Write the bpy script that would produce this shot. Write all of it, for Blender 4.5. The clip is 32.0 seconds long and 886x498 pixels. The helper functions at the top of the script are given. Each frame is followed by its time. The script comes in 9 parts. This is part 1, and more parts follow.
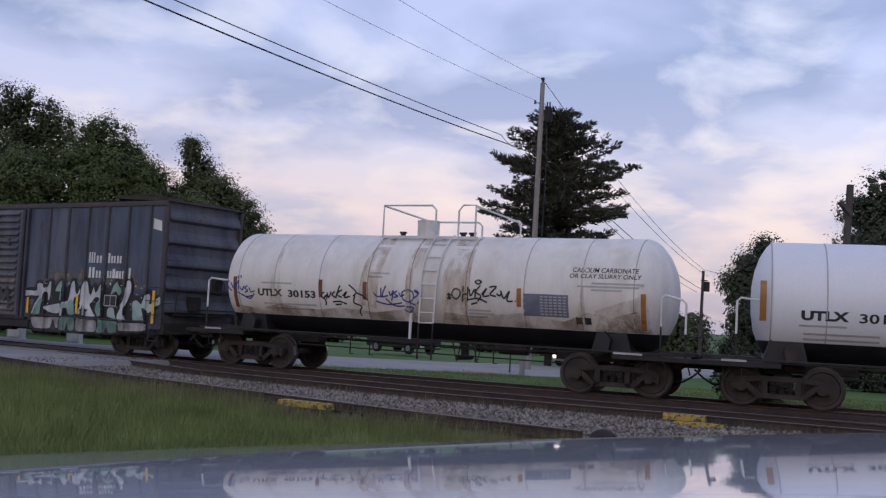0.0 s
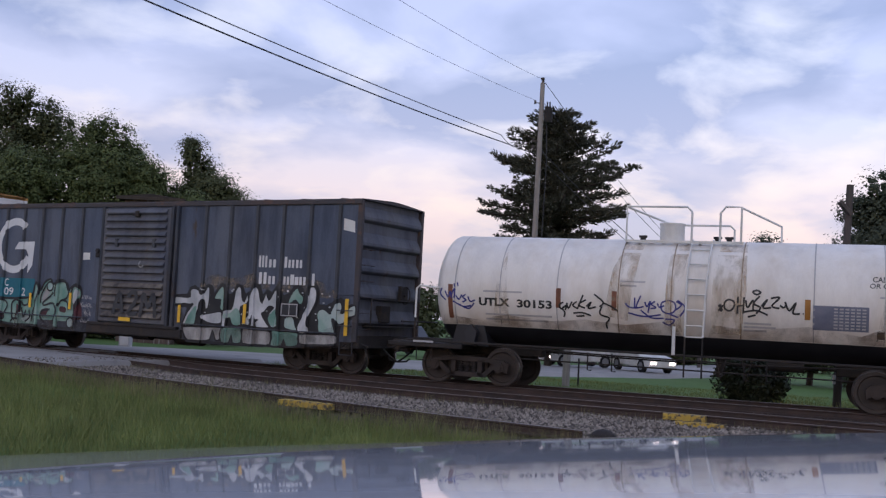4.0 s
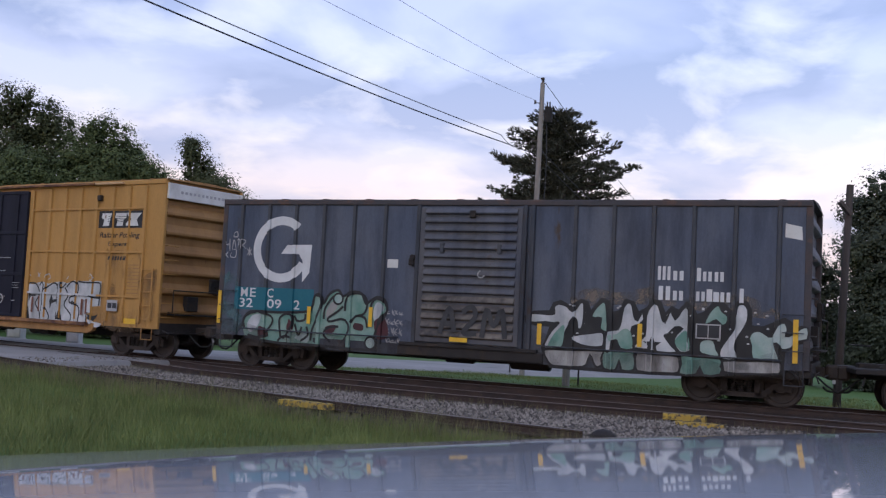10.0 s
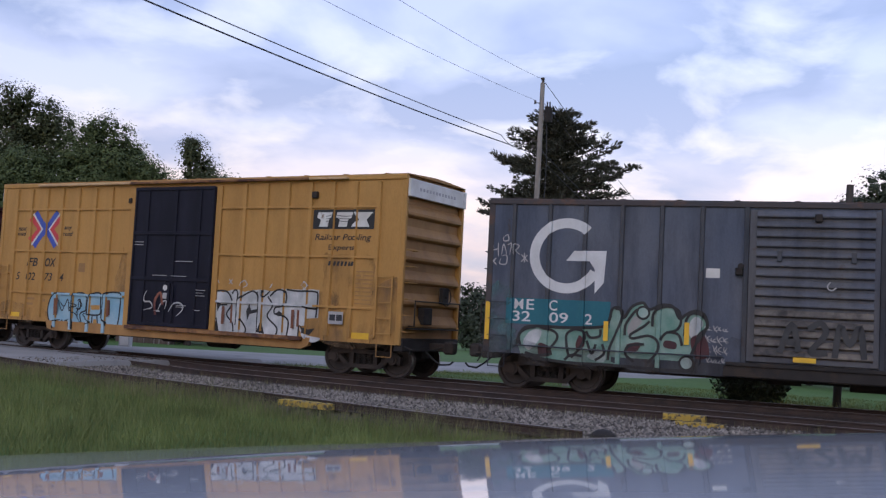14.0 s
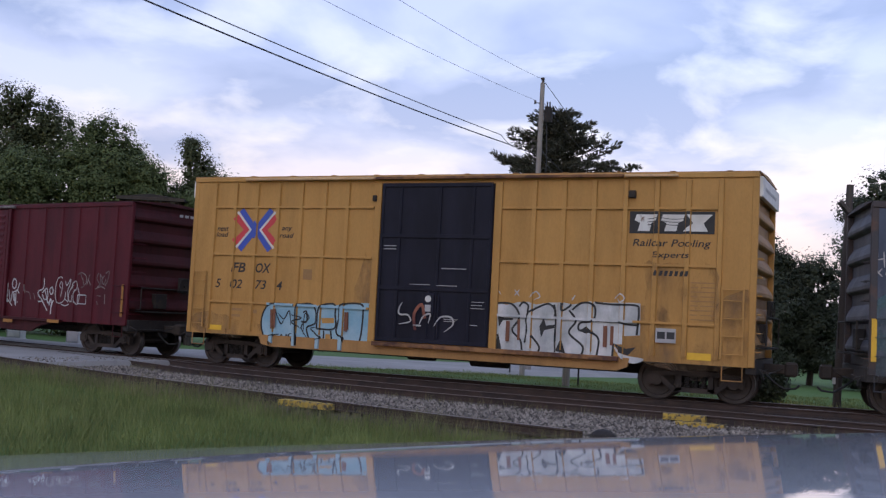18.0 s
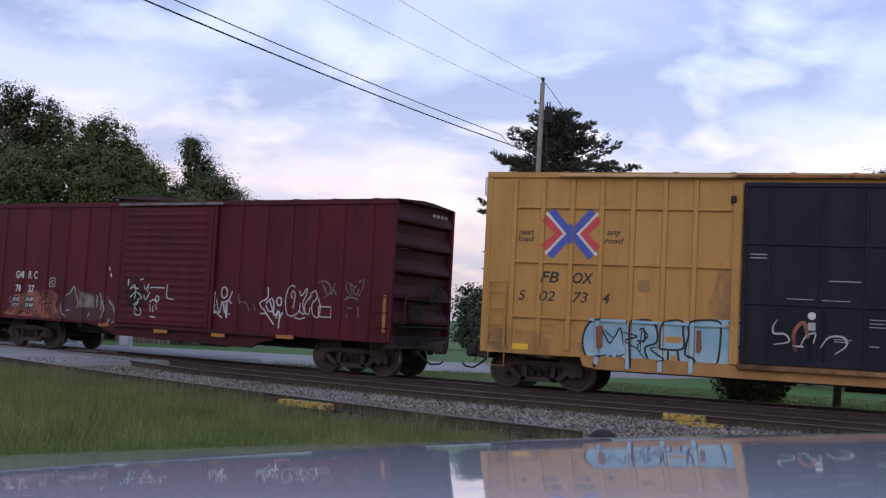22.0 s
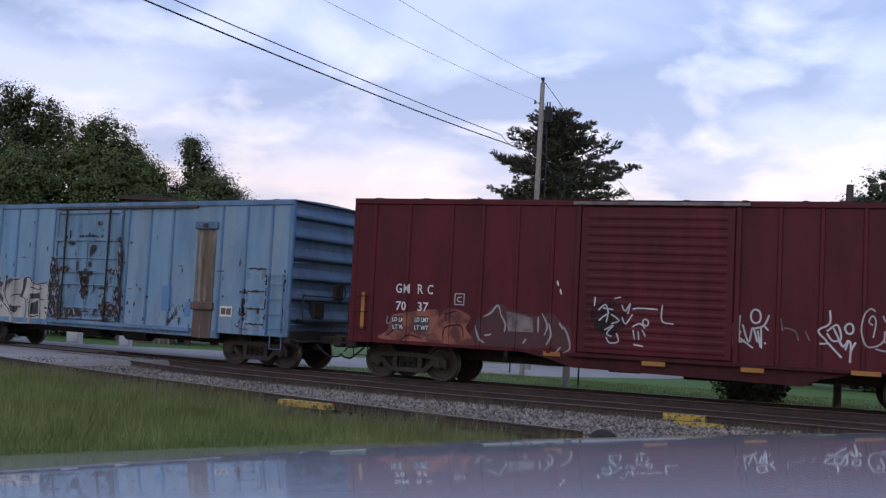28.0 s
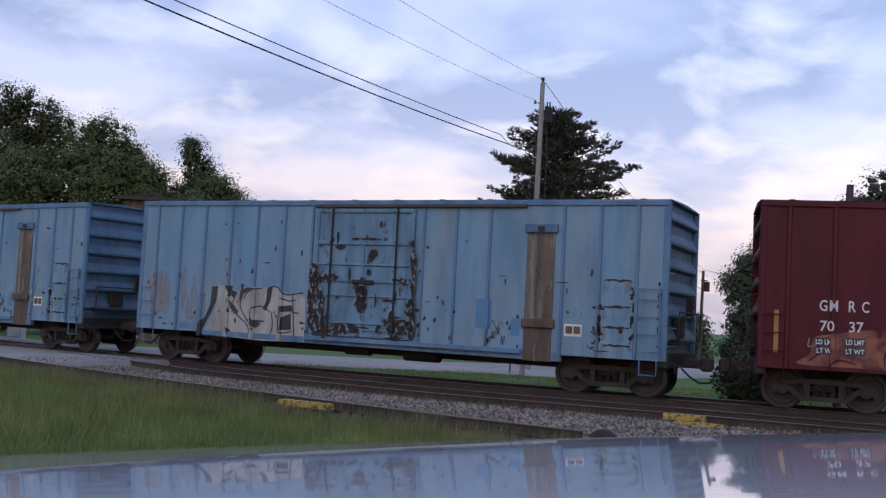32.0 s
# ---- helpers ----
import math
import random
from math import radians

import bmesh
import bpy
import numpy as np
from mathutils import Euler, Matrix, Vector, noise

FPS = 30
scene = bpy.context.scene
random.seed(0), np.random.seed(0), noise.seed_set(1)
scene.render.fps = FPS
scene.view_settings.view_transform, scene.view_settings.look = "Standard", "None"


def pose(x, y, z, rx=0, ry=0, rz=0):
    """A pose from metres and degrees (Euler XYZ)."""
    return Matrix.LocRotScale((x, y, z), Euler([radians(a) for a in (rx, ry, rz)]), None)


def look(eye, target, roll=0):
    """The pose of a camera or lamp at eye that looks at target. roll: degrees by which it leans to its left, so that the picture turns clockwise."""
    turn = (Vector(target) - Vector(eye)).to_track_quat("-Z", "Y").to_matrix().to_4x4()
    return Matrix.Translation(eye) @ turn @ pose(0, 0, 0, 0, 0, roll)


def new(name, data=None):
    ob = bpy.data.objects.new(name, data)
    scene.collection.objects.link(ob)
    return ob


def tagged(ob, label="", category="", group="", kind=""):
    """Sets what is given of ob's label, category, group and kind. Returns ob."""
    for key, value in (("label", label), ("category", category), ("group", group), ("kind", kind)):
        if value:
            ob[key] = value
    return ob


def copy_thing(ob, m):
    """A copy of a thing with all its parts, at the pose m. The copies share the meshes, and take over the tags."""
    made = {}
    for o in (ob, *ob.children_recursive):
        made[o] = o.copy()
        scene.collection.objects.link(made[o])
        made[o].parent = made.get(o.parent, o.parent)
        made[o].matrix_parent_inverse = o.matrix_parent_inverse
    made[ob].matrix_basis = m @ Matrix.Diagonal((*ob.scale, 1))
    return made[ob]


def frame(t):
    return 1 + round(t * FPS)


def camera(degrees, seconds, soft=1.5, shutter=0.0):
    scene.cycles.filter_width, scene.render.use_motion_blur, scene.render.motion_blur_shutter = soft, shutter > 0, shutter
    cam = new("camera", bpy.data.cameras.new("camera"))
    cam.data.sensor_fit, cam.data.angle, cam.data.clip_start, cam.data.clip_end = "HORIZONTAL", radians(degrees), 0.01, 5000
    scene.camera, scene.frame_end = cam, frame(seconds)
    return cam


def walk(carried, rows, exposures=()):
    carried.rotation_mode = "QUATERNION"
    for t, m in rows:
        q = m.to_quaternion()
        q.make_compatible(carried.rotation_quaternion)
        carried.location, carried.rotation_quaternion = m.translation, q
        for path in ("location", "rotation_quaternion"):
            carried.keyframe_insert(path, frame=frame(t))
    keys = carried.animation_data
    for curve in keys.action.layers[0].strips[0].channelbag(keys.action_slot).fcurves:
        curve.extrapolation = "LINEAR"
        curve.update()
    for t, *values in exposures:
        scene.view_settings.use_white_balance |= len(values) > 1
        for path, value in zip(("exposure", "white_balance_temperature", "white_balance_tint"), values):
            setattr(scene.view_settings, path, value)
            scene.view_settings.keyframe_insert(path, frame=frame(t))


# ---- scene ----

# The camera stands still on the dashboard of a parked car and looks over its bonnet at a passing freight train.
EYE = Vector((0.0, 0.0, 1.6445))
TILT, ROLL = 0.066572, 2.952
cam = camera(46.575, 32.0, soft=1.3)
VIEW = look(EYE, EYE + Vector((0, math.cos(TILT), math.sin(TILT))), ROLL)
walk(cam, [(0.0, VIEW), (32.0, VIEW)],
     exposures=[(0.0, -0.18, 6000, 9), (2.0, -0.14, 6000, 9), (3.5, -0.07, 6000, 9), (6.0, 0.07, 5950, 8), (9.0, 0.12, 5900, 7), (14.0, 0.13, 5900, 7), (25.0, 0.13, 5900, 7), (28.0, 0.11, 5900, 7), (32.0, 0.05, 5850, 7)])

GROUND = -0.28          # lawn level below the rail heads (z = 0)

# ---- the curved track: heading and curvature along its length ----
HEAD0, K0, K1 = -0.435556, 0.01057028, 0.000195344
S_LO, S_HI = -54.0, 18.0
SS = np.arange(-140.0, 140.01, 0.1)
KK = K0 + K1 * np.clip(SS, S_LO, S_HI)
KK[SS > S_HI] *= np.clip(1 - (SS[SS > S_HI] - S_HI) / 12.0, 0, 1)
HH = np.concatenate([[0], np.cumsum((KK[1:] + KK[:-1]) * 0.05)])
HH += HEAD0 - np.interp(0.0, SS, HH)
XX = np.concatenate([[0], np.cumsum((np.cos(HH[1:]) + np.cos(HH[:-1])) * 0.05)])
YY = np.concatenate([[0], np.cumsum((np.sin(HH[1:]) + np.sin(HH[:-1])) * 0.05)])
XX -= np.interp(0.0, SS, XX)
YY += 27.6122 - np.interp(0.0, SS, YY)


def track_at(s, off=0.0):
    """Place and heading on the track at s; off: metres to the far side of its centre line."""
    h = float(np.interp(s, SS, HH))
    return (float(np.interp(s, SS, XX)) - math.sin(h) * off, float(np.interp(s, SS, YY)) + math.cos(h) * off, h)


def travel(t):
    q = (t - 16.0) / 16.0
    return 13.8429 + 34.1305 * q + 4.0461 * q ** 2 - 0.6475 * q ** 3 - 0.0983 * q ** 4 + 0.2038 * q ** 5


# ---- world: a cloudy evening sky ----
def sky_world():
    w = bpy.data.worlds.new("evening_sky")
    scene.world = w
    w.use_nodes = True
    nt = w.node_tree
    nt.nodes.clear()
    N = nt.nodes.new
    L = nt.links.new
    out, bg = N("ShaderNodeOutputWorld"), N("ShaderNodeBackground")
    tc, sep = N("ShaderNodeTexCoord"), N("ShaderNodeSeparateXYZ")
    L(tc.outputs["Generated"], sep.inputs[0])
    # clouds lie on a high level sheet, so that they flatten towards the horizon
    up0, up1, du, dv, sheet = N("ShaderNodeMath"), N("ShaderNodeMath"), N("ShaderNodeMath"), N("ShaderNodeMath"), N("ShaderNodeCombineXYZ")
    up0.operation, up1.operation, du.operation, dv.operation = "MAXIMUM", "ADD", "DIVIDE", "DIVIDE"
    up0.inputs[1].default_value, up1.inputs[1].default_value = 0.0, 0.26
    L(sep.outputs["Z"], up0.inputs[0])
    L(up0.outputs[0], up1.inputs[0])
    L(sep.outputs["X"], du.inputs[0])
    L(sep.outputs["Y"], dv.inputs[0])
    L(up1.outputs[0], du.inputs[1])
    L(up1.outputs[0], dv.inputs[1])
    L(du.outputs[0], sheet.inputs[0])
    L(dv.outputs[0], sheet.inputs[1])

    def cloud(scale, detail, rough, warp, shift, stretch=(1.0, 1.0, 1.0)):
        mp, n = N("ShaderNodeMapping"), N("ShaderNodeTexNoise")
        mp.inputs["Location"].default_value, mp.inputs["Scale"].default_value = shift, stretch
        L(sheet.outputs[0], mp.inputs[0])
        n.inputs["Scale"].default_value, n.inputs["Detail"].default_value, n.inputs["Roughness"].default_value = scale, detail, rough
        n.inputs["Distortion"].default_value = warp
        L(mp.outputs[0], n.inputs["Vector"])
        return n.outputs["Fac"]

    def steps(source, stops):
        r = N("ShaderNodeValToRGB")
        e = r.color_ramp.elements
        e[0].position, e[0].color = stops[0][0], (*stops[0][1], 1)
        e[1].position, e[1].color = stops[-1][0], (*stops[-1][1], 1)
        for p, c in stops[1:-1]:
            e.new(p).color = (*c, 1)
        L(source, r.inputs[0])
        return r.outputs[0]

    def over(fac, a, b, kind="MIX"):
        m = N("ShaderNodeMix")
        m.data_type, m.blend_type = "RGBA", kind
        L(fac, m.inputs["Factor"])
        L(a, m.inputs["A"])
        L(b, m.inputs["B"])
        return m.outputs["Result"]

    def grey(v):
        return (v, v, v)
    # clear part: pink at the horizon, pale lavender above
    clear = steps(sep.outputs["Z"], ((0.0, (0.58, 0.52, 0.64)), (0.06, (0.86, 0.62, 0.66)), (0.10, (1.00, 0.74, 0.76)), (0.14, (0.93, 0.76, 0.83)), (0.19, (0.80, 0.76, 0.97)), (0.25, (0.70, 0.71, 1.0)), (0.40, (0.60, 0.64, 0.98)), (1.0, (0.48, 0.56, 0.86))))
    # soft grey-blue banks
    bank = steps(sep.outputs["Z"], ((0.0, (0.50, 0.43, 0.54)), (0.10, (0.60, 0.53, 0.70)), (0.16, (0.51, 0.49, 0.71)), (0.26, (0.40, 0.44, 0.69)), (0.45, (0.33, 0.375, 0.61))))
    cover = steps(cloud(2.0, 6.0, 0.47, 0.25, (2.3, 0.7, 0.0)), ((0.41, grey(0.0)), (0.50, grey(0.55)), (0.59, grey(1.0))))
    body = over(cover, clear, bank)
    # lit cream and pink puffs, thickest low down
    puffs = steps(sep.outputs["Z"], ((0.06, (0.96, 0.70, 0.70)), (0.11, (1.15, 0.86, 0.78)), (0.16, (1.12, 0.93, 0.90)), (0.24, (0.94, 0.90, 1.04)), (0.5, (0.76, 0.80, 1.00))))
    lit = steps(cloud(3.6, 6.0, 0.52, 0.25, (0.4, 5.1, 0.0)), ((0.50, grey(0.0)), (0.58, grey(0.40)), (0.68, grey(0.8))))
    clouds = over(lit, body, puffs)
    # the real sky behind the clouds, low evening sun
    sky = N("ShaderNodeTexSky")
    sky.sky_type, sky.sun_disc = "NISHITA", False
    sky.sun_elevation, sky.sun_rotation = radians(6), radians(200)
    add = N("ShaderNodeMix")
    add.data_type, add.blend_type = "RGBA", "ADD"
    add.inputs["Factor"].default_value = 0.04
    L(clouds, add.inputs["A"])
    L(sky.outputs[0], add.inputs["B"])
    # the evening glow: brighter towards the sunset side
    side, tone, glowing = N("ShaderNodeMapRange"), N("ShaderNodeMix"), N("ShaderNodeCombineColor")
    side.inputs["From Min"].default_value, side.inputs["From Max"].default_value = -0.45, 0.45
    side.inputs["To Min"].default_value, side.inputs["To Max"].default_value = 0.95, 1.04
    L(sep.outputs["X"], side.inputs[0])
    for k in range(3):
        L(side.outputs[0], glowing.inputs[k])
    tone.data_type, tone.blend_type = "RGBA", "MULTIPLY"
    tone.inputs["Factor"].default_value = 1.0
    L(add.outputs["Result"], tone.inputs["A"])
    L(glowing.outputs[0], tone.inputs["B"])
    L(tone.outputs["Result"], bg.inputs["Color"])
    bg.inputs["Strength"].default_value = 0.90
    L(bg.outputs[0], out.inputs[0])


sky_world()
sun = new("sun", bpy.data.lights.new("sun", "SUN"))
sun.data.energy, sun.data.angle, sun.data.color = 0.55, radians(40), (1.0, 0.93, 0.9)
sun.matrix_world = look((-20, -40, 45), (0, 25, 0))


# ---- materials ----
def material(name, col, col2=None, rough=0.6, metal=0.0, scale=1.2, fine=30.0, stretch=(1, 1, 1), lo=0.35, hi=0.7,
             bump=0.15, rust=None, rust_at=0.68, rust_scale=2.0, rust_soft=0.04, rust_col=(0.10, 0.04, 0.02), grain=0.14, coat=0.0, spec=0.4, per=0.0, grime=0.0):
    """Procedural surface: two tones in large patches, fine grain, rust or dirt past a threshold, fine relief."""
    m = bpy.data.materials.new(name)
    m.use_nodes = True
    nt = m.node_tree
    N, L = nt.nodes.new, nt.links.new
    b = nt.nodes["Principled BSDF"]
    tc, mp = N("ShaderNodeTexCoord"), N("ShaderNodeMapping")
    mp.inputs["Scale"].default_value = stretch
    L(tc.outputs["Object"], mp.inputs[0])
    big, small = N("ShaderNodeTexNoise"), N("ShaderNodeTexNoise")
    big.inputs["Scale"].default_value, big.inputs["Detail"].default_value = scale, 6.0
    small.inputs["Scale"].default_value, small.inputs["Detail"].default_value = fine, 4.0
    L(mp.outputs[0], big.inputs["Vector"])
    L(mp.outputs[0], small.inputs["Vector"])
    ramp = N("ShaderNodeValToRGB")
    ramp.color_ramp.elements[0].position, ramp.color_ramp.elements[0].color = lo, (*col, 1)
    ramp.color_ramp.elements[1].position, ramp.color_ramp.elements[1].color = hi, (*(col2 or [c * 0.75 for c in col]), 1)
    L(big.outputs["Fac"], ramp.inputs[0])
    g = N("ShaderNodeMix")
    g.data_type, g.blend_type = "RGBA", "OVERLAY"
    g.inputs["Factor"].default_value = grain
    L(ramp.outputs[0], g.inputs["A"])
    L(small.outputs["Fac"], g.inputs["B"])
    last = g.outputs["Result"]
    if per:
        oi, hv = N("ShaderNodeObjectInfo"), N("ShaderNodeHueSaturation")
        mr = N("ShaderNodeMapRange")
        mr.inputs["To Min"].default_value, mr.inputs["To Max"].default_value = 1 - per, 1 + per
        L(oi.outputs["Random"], mr.inputs[0])
        L(mr.outputs[0], hv.inputs["Value"])
        L(last, hv.inputs["Color"])
        last = hv.outputs[0]
    if rust is not None:
        rn, rr = N("ShaderNodeTexNoise"), N("ShaderNodeValToRGB")
        mp2 = N("ShaderNodeMapping")
        mp2.inputs["Scale"].default_value = rust
        L(tc.outputs["Object"], mp2.inputs[0])
        rn.inputs["Scale"].default_value, rn.inputs["Detail"].default_value, rn.inputs["Roughness"].default_value = rust_scale, 8.0, 0.65
        L(mp2.outputs[0], rn.inputs["Vector"])
        rr.color_ramp.elements[0].position, rr.color_ramp.elements[1].position = rust_at - rust_soft, rust_at + rust_soft
        L(rn.outputs["Fac"], rr.inputs[0])
        x = N("ShaderNodeMix")
        x.data_type = "RGBA"
        L(rr.outputs[0], x.inputs["Factor"])
        L(last, x.inputs["A"])
        x.inputs["B"].default_value = (*rust_col, 1)
        last = x.outputs["Result"]
    if grime:
        gn, gr, gm = N("ShaderNodeTexNoise"), N("ShaderNodeValToRGB"), N("ShaderNodeMix")
        mp3 = N("ShaderNodeMapping")
        mp3.inputs["Scale"].default_value, mp3.inputs["Location"].default_value = (1.3, 1.3, 0.24), (3.1, 7.7, 1.3)
        L(tc.outputs["Object"], mp3.inputs[0])
        gn.inputs["Scale"].default_value, gn.inputs["Detail"].default_value, gn.inputs["Roughness"].default_value = 1.6, 9.0, 0.62
        L(mp3.outputs[0], gn.inputs["Vector"])
        gr.color_ramp.elements[0].position, gr.color_ramp.elements[0].color = 0.42, (1, 1, 1, 1)
        gr.color_ramp.elements[1].position, gr.color_ramp.elements[1].color = 0.66, (1 - grime, 1 - grime, 1 - grime * 0.95, 1)
        L(gn.outputs["Fac"], gr.inputs[0])
        gm.data_type, gm.blend_type = "RGBA", "MULTIPLY"
        gm.inputs["Factor"].default_value = 1.0
        L(last, gm.inputs["A"])
        L(gr.outputs[0], gm.inputs["B"])
        last = gm.outputs["Result"]
    L(last, b.inputs["Base Color"])
    b.inputs["Roughness"].default_value, b.inputs["Metallic"].default_value = rough, metal
    b.inputs["Specular IOR Level"].default_value = spec
    b.inputs["Coat Weight"].default_value = coat
    if bump:
        bp = N("ShaderNodeBump")
        bp.inputs["Strength"].default_value, bp.inputs["Distance"].default_value = bump, 0.02
        L(small.outputs["Fac"], bp.inputs["Height"])
        L(bp.outputs[0], b.inputs["Normal"])
    return m


def glow(name, col, power):
    m = bpy.data.materials.new(name)
    m.use_nodes = True
    b = m.node_tree.nodes["Principled BSDF"]
    b.inputs["Base Color"].default_value = (*col, 1)
    b.inputs["Emission Color"].default_value, b.inputs["Emission Strength"].default_value = (*col, 1), power
    return m


STREAK = (1.2, 1.2, 0.5)
M = {}
M["slate"] = material("slate_paint", (0.074, 0.090, 0.130), (0.115, 0.124, 0.150), 0.5, 0, 0.55, 26, (1, 1, .6), rust=(0.9, 0.9, 0.35), rust_at=0.70, rust_col=(0.075, 0.055, 0.045), grime=0.45, spec=0.22)
M["slate_door"] = material("slate_door_paint", (0.096, 0.103, 0.130), (0.128, 0.124, 0.126), 0.6, 0, 0.9, 26, (1, 1, .6), rust=(0.9, 0.9, 0.5), rust_at=0.66, rust_col=(0.09, 0.065, 0.052), grime=0.4, spec=0.22)
M["slate_door_worn"] = material("slate_door_sprayed", (0.20, 0.172, 0.14), (0.105, 0.092, 0.084), 0.7, 0, 2.2, 26, (1, 1, .8), rust=(1.4, 1.4, 1.0), rust_at=0.56, rust_soft=0.10, rust_col=(0.05, 0.043, 0.042), grime=0.4)
M["slate_dark"] = material("slate_paint_dirty", (0.050, 0.056, 0.070), (0.084, 0.083, 0.087), 0.65, 0, 1.6, 30, STREAK, rust=(0.6, 0.6, 0.5), rust_at=0.62, rust_col=(0.06, 0.045, 0.04), grime=0.5, spec=0.22)
M["yellow"] = material("yellow_paint", (0.46, 0.255, 0.075), (0.40, 0.215, 0.06), 0.5, 0, 0.7, 24, STREAK, rust=(1.2, 1.2, 0.4), rust_at=0.74, rust_col=(0.20, 0.09, 0.03), grime=0.16, spec=0.22)
# dirtier yellow; its darker tone also paints in the shade of the ends
M["yellow_dirty_shaded"] = material("yellow_paint_dirty_shaded", (0.38, 0.205, 0.065), (0.30, 0.155, 0.052), 0.6, 0, 1.1, 24, STREAK, rust=(1.2, 1.2, 0.6), rust_at=0.68, rust_col=(0.13, 0.055, 0.025), grime=0.22)
M["yellow_pale"] = material("bleached_yellow_paint", (0.56, 0.38, 0.20), (0.44, 0.27, 0.13), 0.6, 0, 1.6, 24, (.6, 1, 1), rust=(1, 1, 1), rust_at=0.66, rust_col=(0.20, 0.09, 0.05))
M["rust_track"] = material("rusty_yellow_track", (0.30, 0.15, 0.055), (0.17, 0.075, 0.035), 0.7, 0, 1.8, 24, (.7, 1, 1), rust=(1, 1, 1), rust_at=0.54, rust_soft=0.08, rust_col=(0.075, 0.032, 0.022), grime=0.3)
M["navy"] = material("navy_door_paint", (0.008, 0.008, 0.017), (0.014, 0.014, 0.026), 0.6, 0, 1.5, 25, STREAK, rust=(1, 1, .5), rust_at=0.72, rust_col=(0.07, 0.05, 0.04), grime=0.4, spec=0.22)
M["red"] = material("boxcar_red_paint", (0.084, 0.0085, 0.015), (0.064, 0.0075, 0.013), 0.55, 0, 0.8, 26, STREAK, rust=(1, 1, 0.4), rust_at=0.72, rust_col=(0.055, 0.018, 0.016), grime=0.3, spec=0.22)
# dirtier red, darkened so the car's ends look turned from the light
M["red_dark"] = material("boxcar_red_dirty_shaded", (0.060, 0.010, 0.012), (0.042, 0.010, 0.011), 0.65, 0, 1.3, 26, STREAK, rust=(1, 1, 0.6), rust_at=0.66, rust_col=(0.04, 0.018, 0.016), grime=0.4, spec=0.22)
M["blue"] = material("faded_blue_paint", (0.140, 0.260, 0.385), (0.205, 0.275, 0.335), 0.6, 0, 0.7, 24, STREAK, rust=(1.3, 1.3, 0.75), rust_at=0.705, rust_scale=2.6, rust_col=(0.14, 0.075, 0.05), grime=0.26)
# copy of the blue with end-wall shade mixed into the colour
M["blue_shaded"] = material("blue_paint_shaded", (0.088, 0.165, 0.275), (0.115, 0.165, 0.225), 0.6, 0, 1.0, 24, STREAK, rust=(1, 1, 0.8), rust_at=0.70, rust_col=(0.10, 0.06, 0.05), grime=0.35)
M["blue_post"] = material("blue_post_paint", (0.095, 0.19, 0.33), (0.14, 0.21, 0.29), 0.6, 0, 1.5, 24, STREAK, rust=(1.5, 1.5, 0.9), rust_at=0.66, rust_col=(0.10, 0.06, 0.05), grime=0.4)
M["blue_rusty"] = material("blue_door_rusty", (0.16, 0.27, 0.375), (0.12, 0.19, 0.27), 0.7, 0, 1.5, 24, STREAK, rust=(1.2, 1.2, 1.0), rust_at=0.63, rust_scale=3.2, rust_col=(0.040, 0.024, 0.020), grime=0.4)
M["blue_patch"] = material("blue_patch_paint", (0.075, 0.18, 0.33), (0.10, 0.20, 0.34), 0.55)
M["brown_door"] = material("rusted_bare_steel", (0.125, 0.085, 0.064), (0.062, 0.040, 0.032), 0.75, 0, 1.5, 20, (2.5, 2.5, 0.25), rust=(3, 3, .3), rust_at=0.60, rust_col=(0.26, 0.23, 0.21))
M["white_tank"] = material("white_tank_paint", (0.75, 0.715, 0.67), (0.66, 0.62, 0.56), 0.5, 0, 0.8, 22, (1.3, 1.3, 0.3), rust=(0.55, 0.55, 0.30), rust_at=0.60, rust_scale=1.6, rust_soft=0.14, rust_col=(0.60, 0.53, 0.44), bump=0.04, grime=0.12)
M["white_clean"] = material("white_tank_clean", (0.72, 0.72, 0.74), (0.66, 0.66, 0.68), 0.45, 0, 0.6, 20, (1, 1, 0.4), bump=0.05)
M["tank_black"] = material("tank_black_surface", (0.012, 0.012, 0.016), (0.022, 0.022, 0.026), 0.55, 0, 2.0, 25, grime=0.3)
M["off_white"] = material("worn_white_paint", (0.66, 0.65, 0.62), (0.52, 0.50, 0.46), 0.55, 0, 2.0, 25, rust=(2, 2, 1), rust_at=0.68, rust_col=(0.2, 0.13, 0.09))
M["letter_white"] = material("white_lettering", (0.62, 0.62, 0.62), (0.52, 0.52, 0.52), 0.6, 0, 2.5, 30, bump=0.0)
M["letter_black"] = material("black_lettering", (0.018, 0.018, 0.02), (0.03, 0.03, 0.03), 0.6, 0, 2.5, 30, bump=0.0)
M["letter_faint"] = material("faded_lettering", (0.34, 0.33, 0.33), (0.42, 0.41, 0.40), 0.7, 0, 2.5, 30, bump=0.0)
M["seam_dirt"] = material("seam_dirt", (0.22, 0.16, 0.11), (0.34, 0.29, 0.24), 0.8, 0, 2.5, 30, bump=0.0)
M["table_blue"] = material("blue_grey_table", (0.115, 0.125, 0.175), (0.17, 0.175, 0.22), 0.6, 0, 3.0, 30, bump=0.0)
M["letter_brown"] = material("brown_faded_lettering", (0.27, 0.15, 0.06), (0.31, 0.18, 0.07), 0.7, 0, 2.5, 30, bump=0.0)
M["teal"] = material("teal_panel_paint", (0.012, 0.11, 0.15), (0.02, 0.13, 0.165), 0.6, 0, 2.0, 28, STREAK, bump=0.0)
M["stripe"] = material("yellow_reflector", (0.75, 0.46, 0.03), (0.62, 0.36, 0.03), 0.4, 0, 3, 30, bump=0.0)
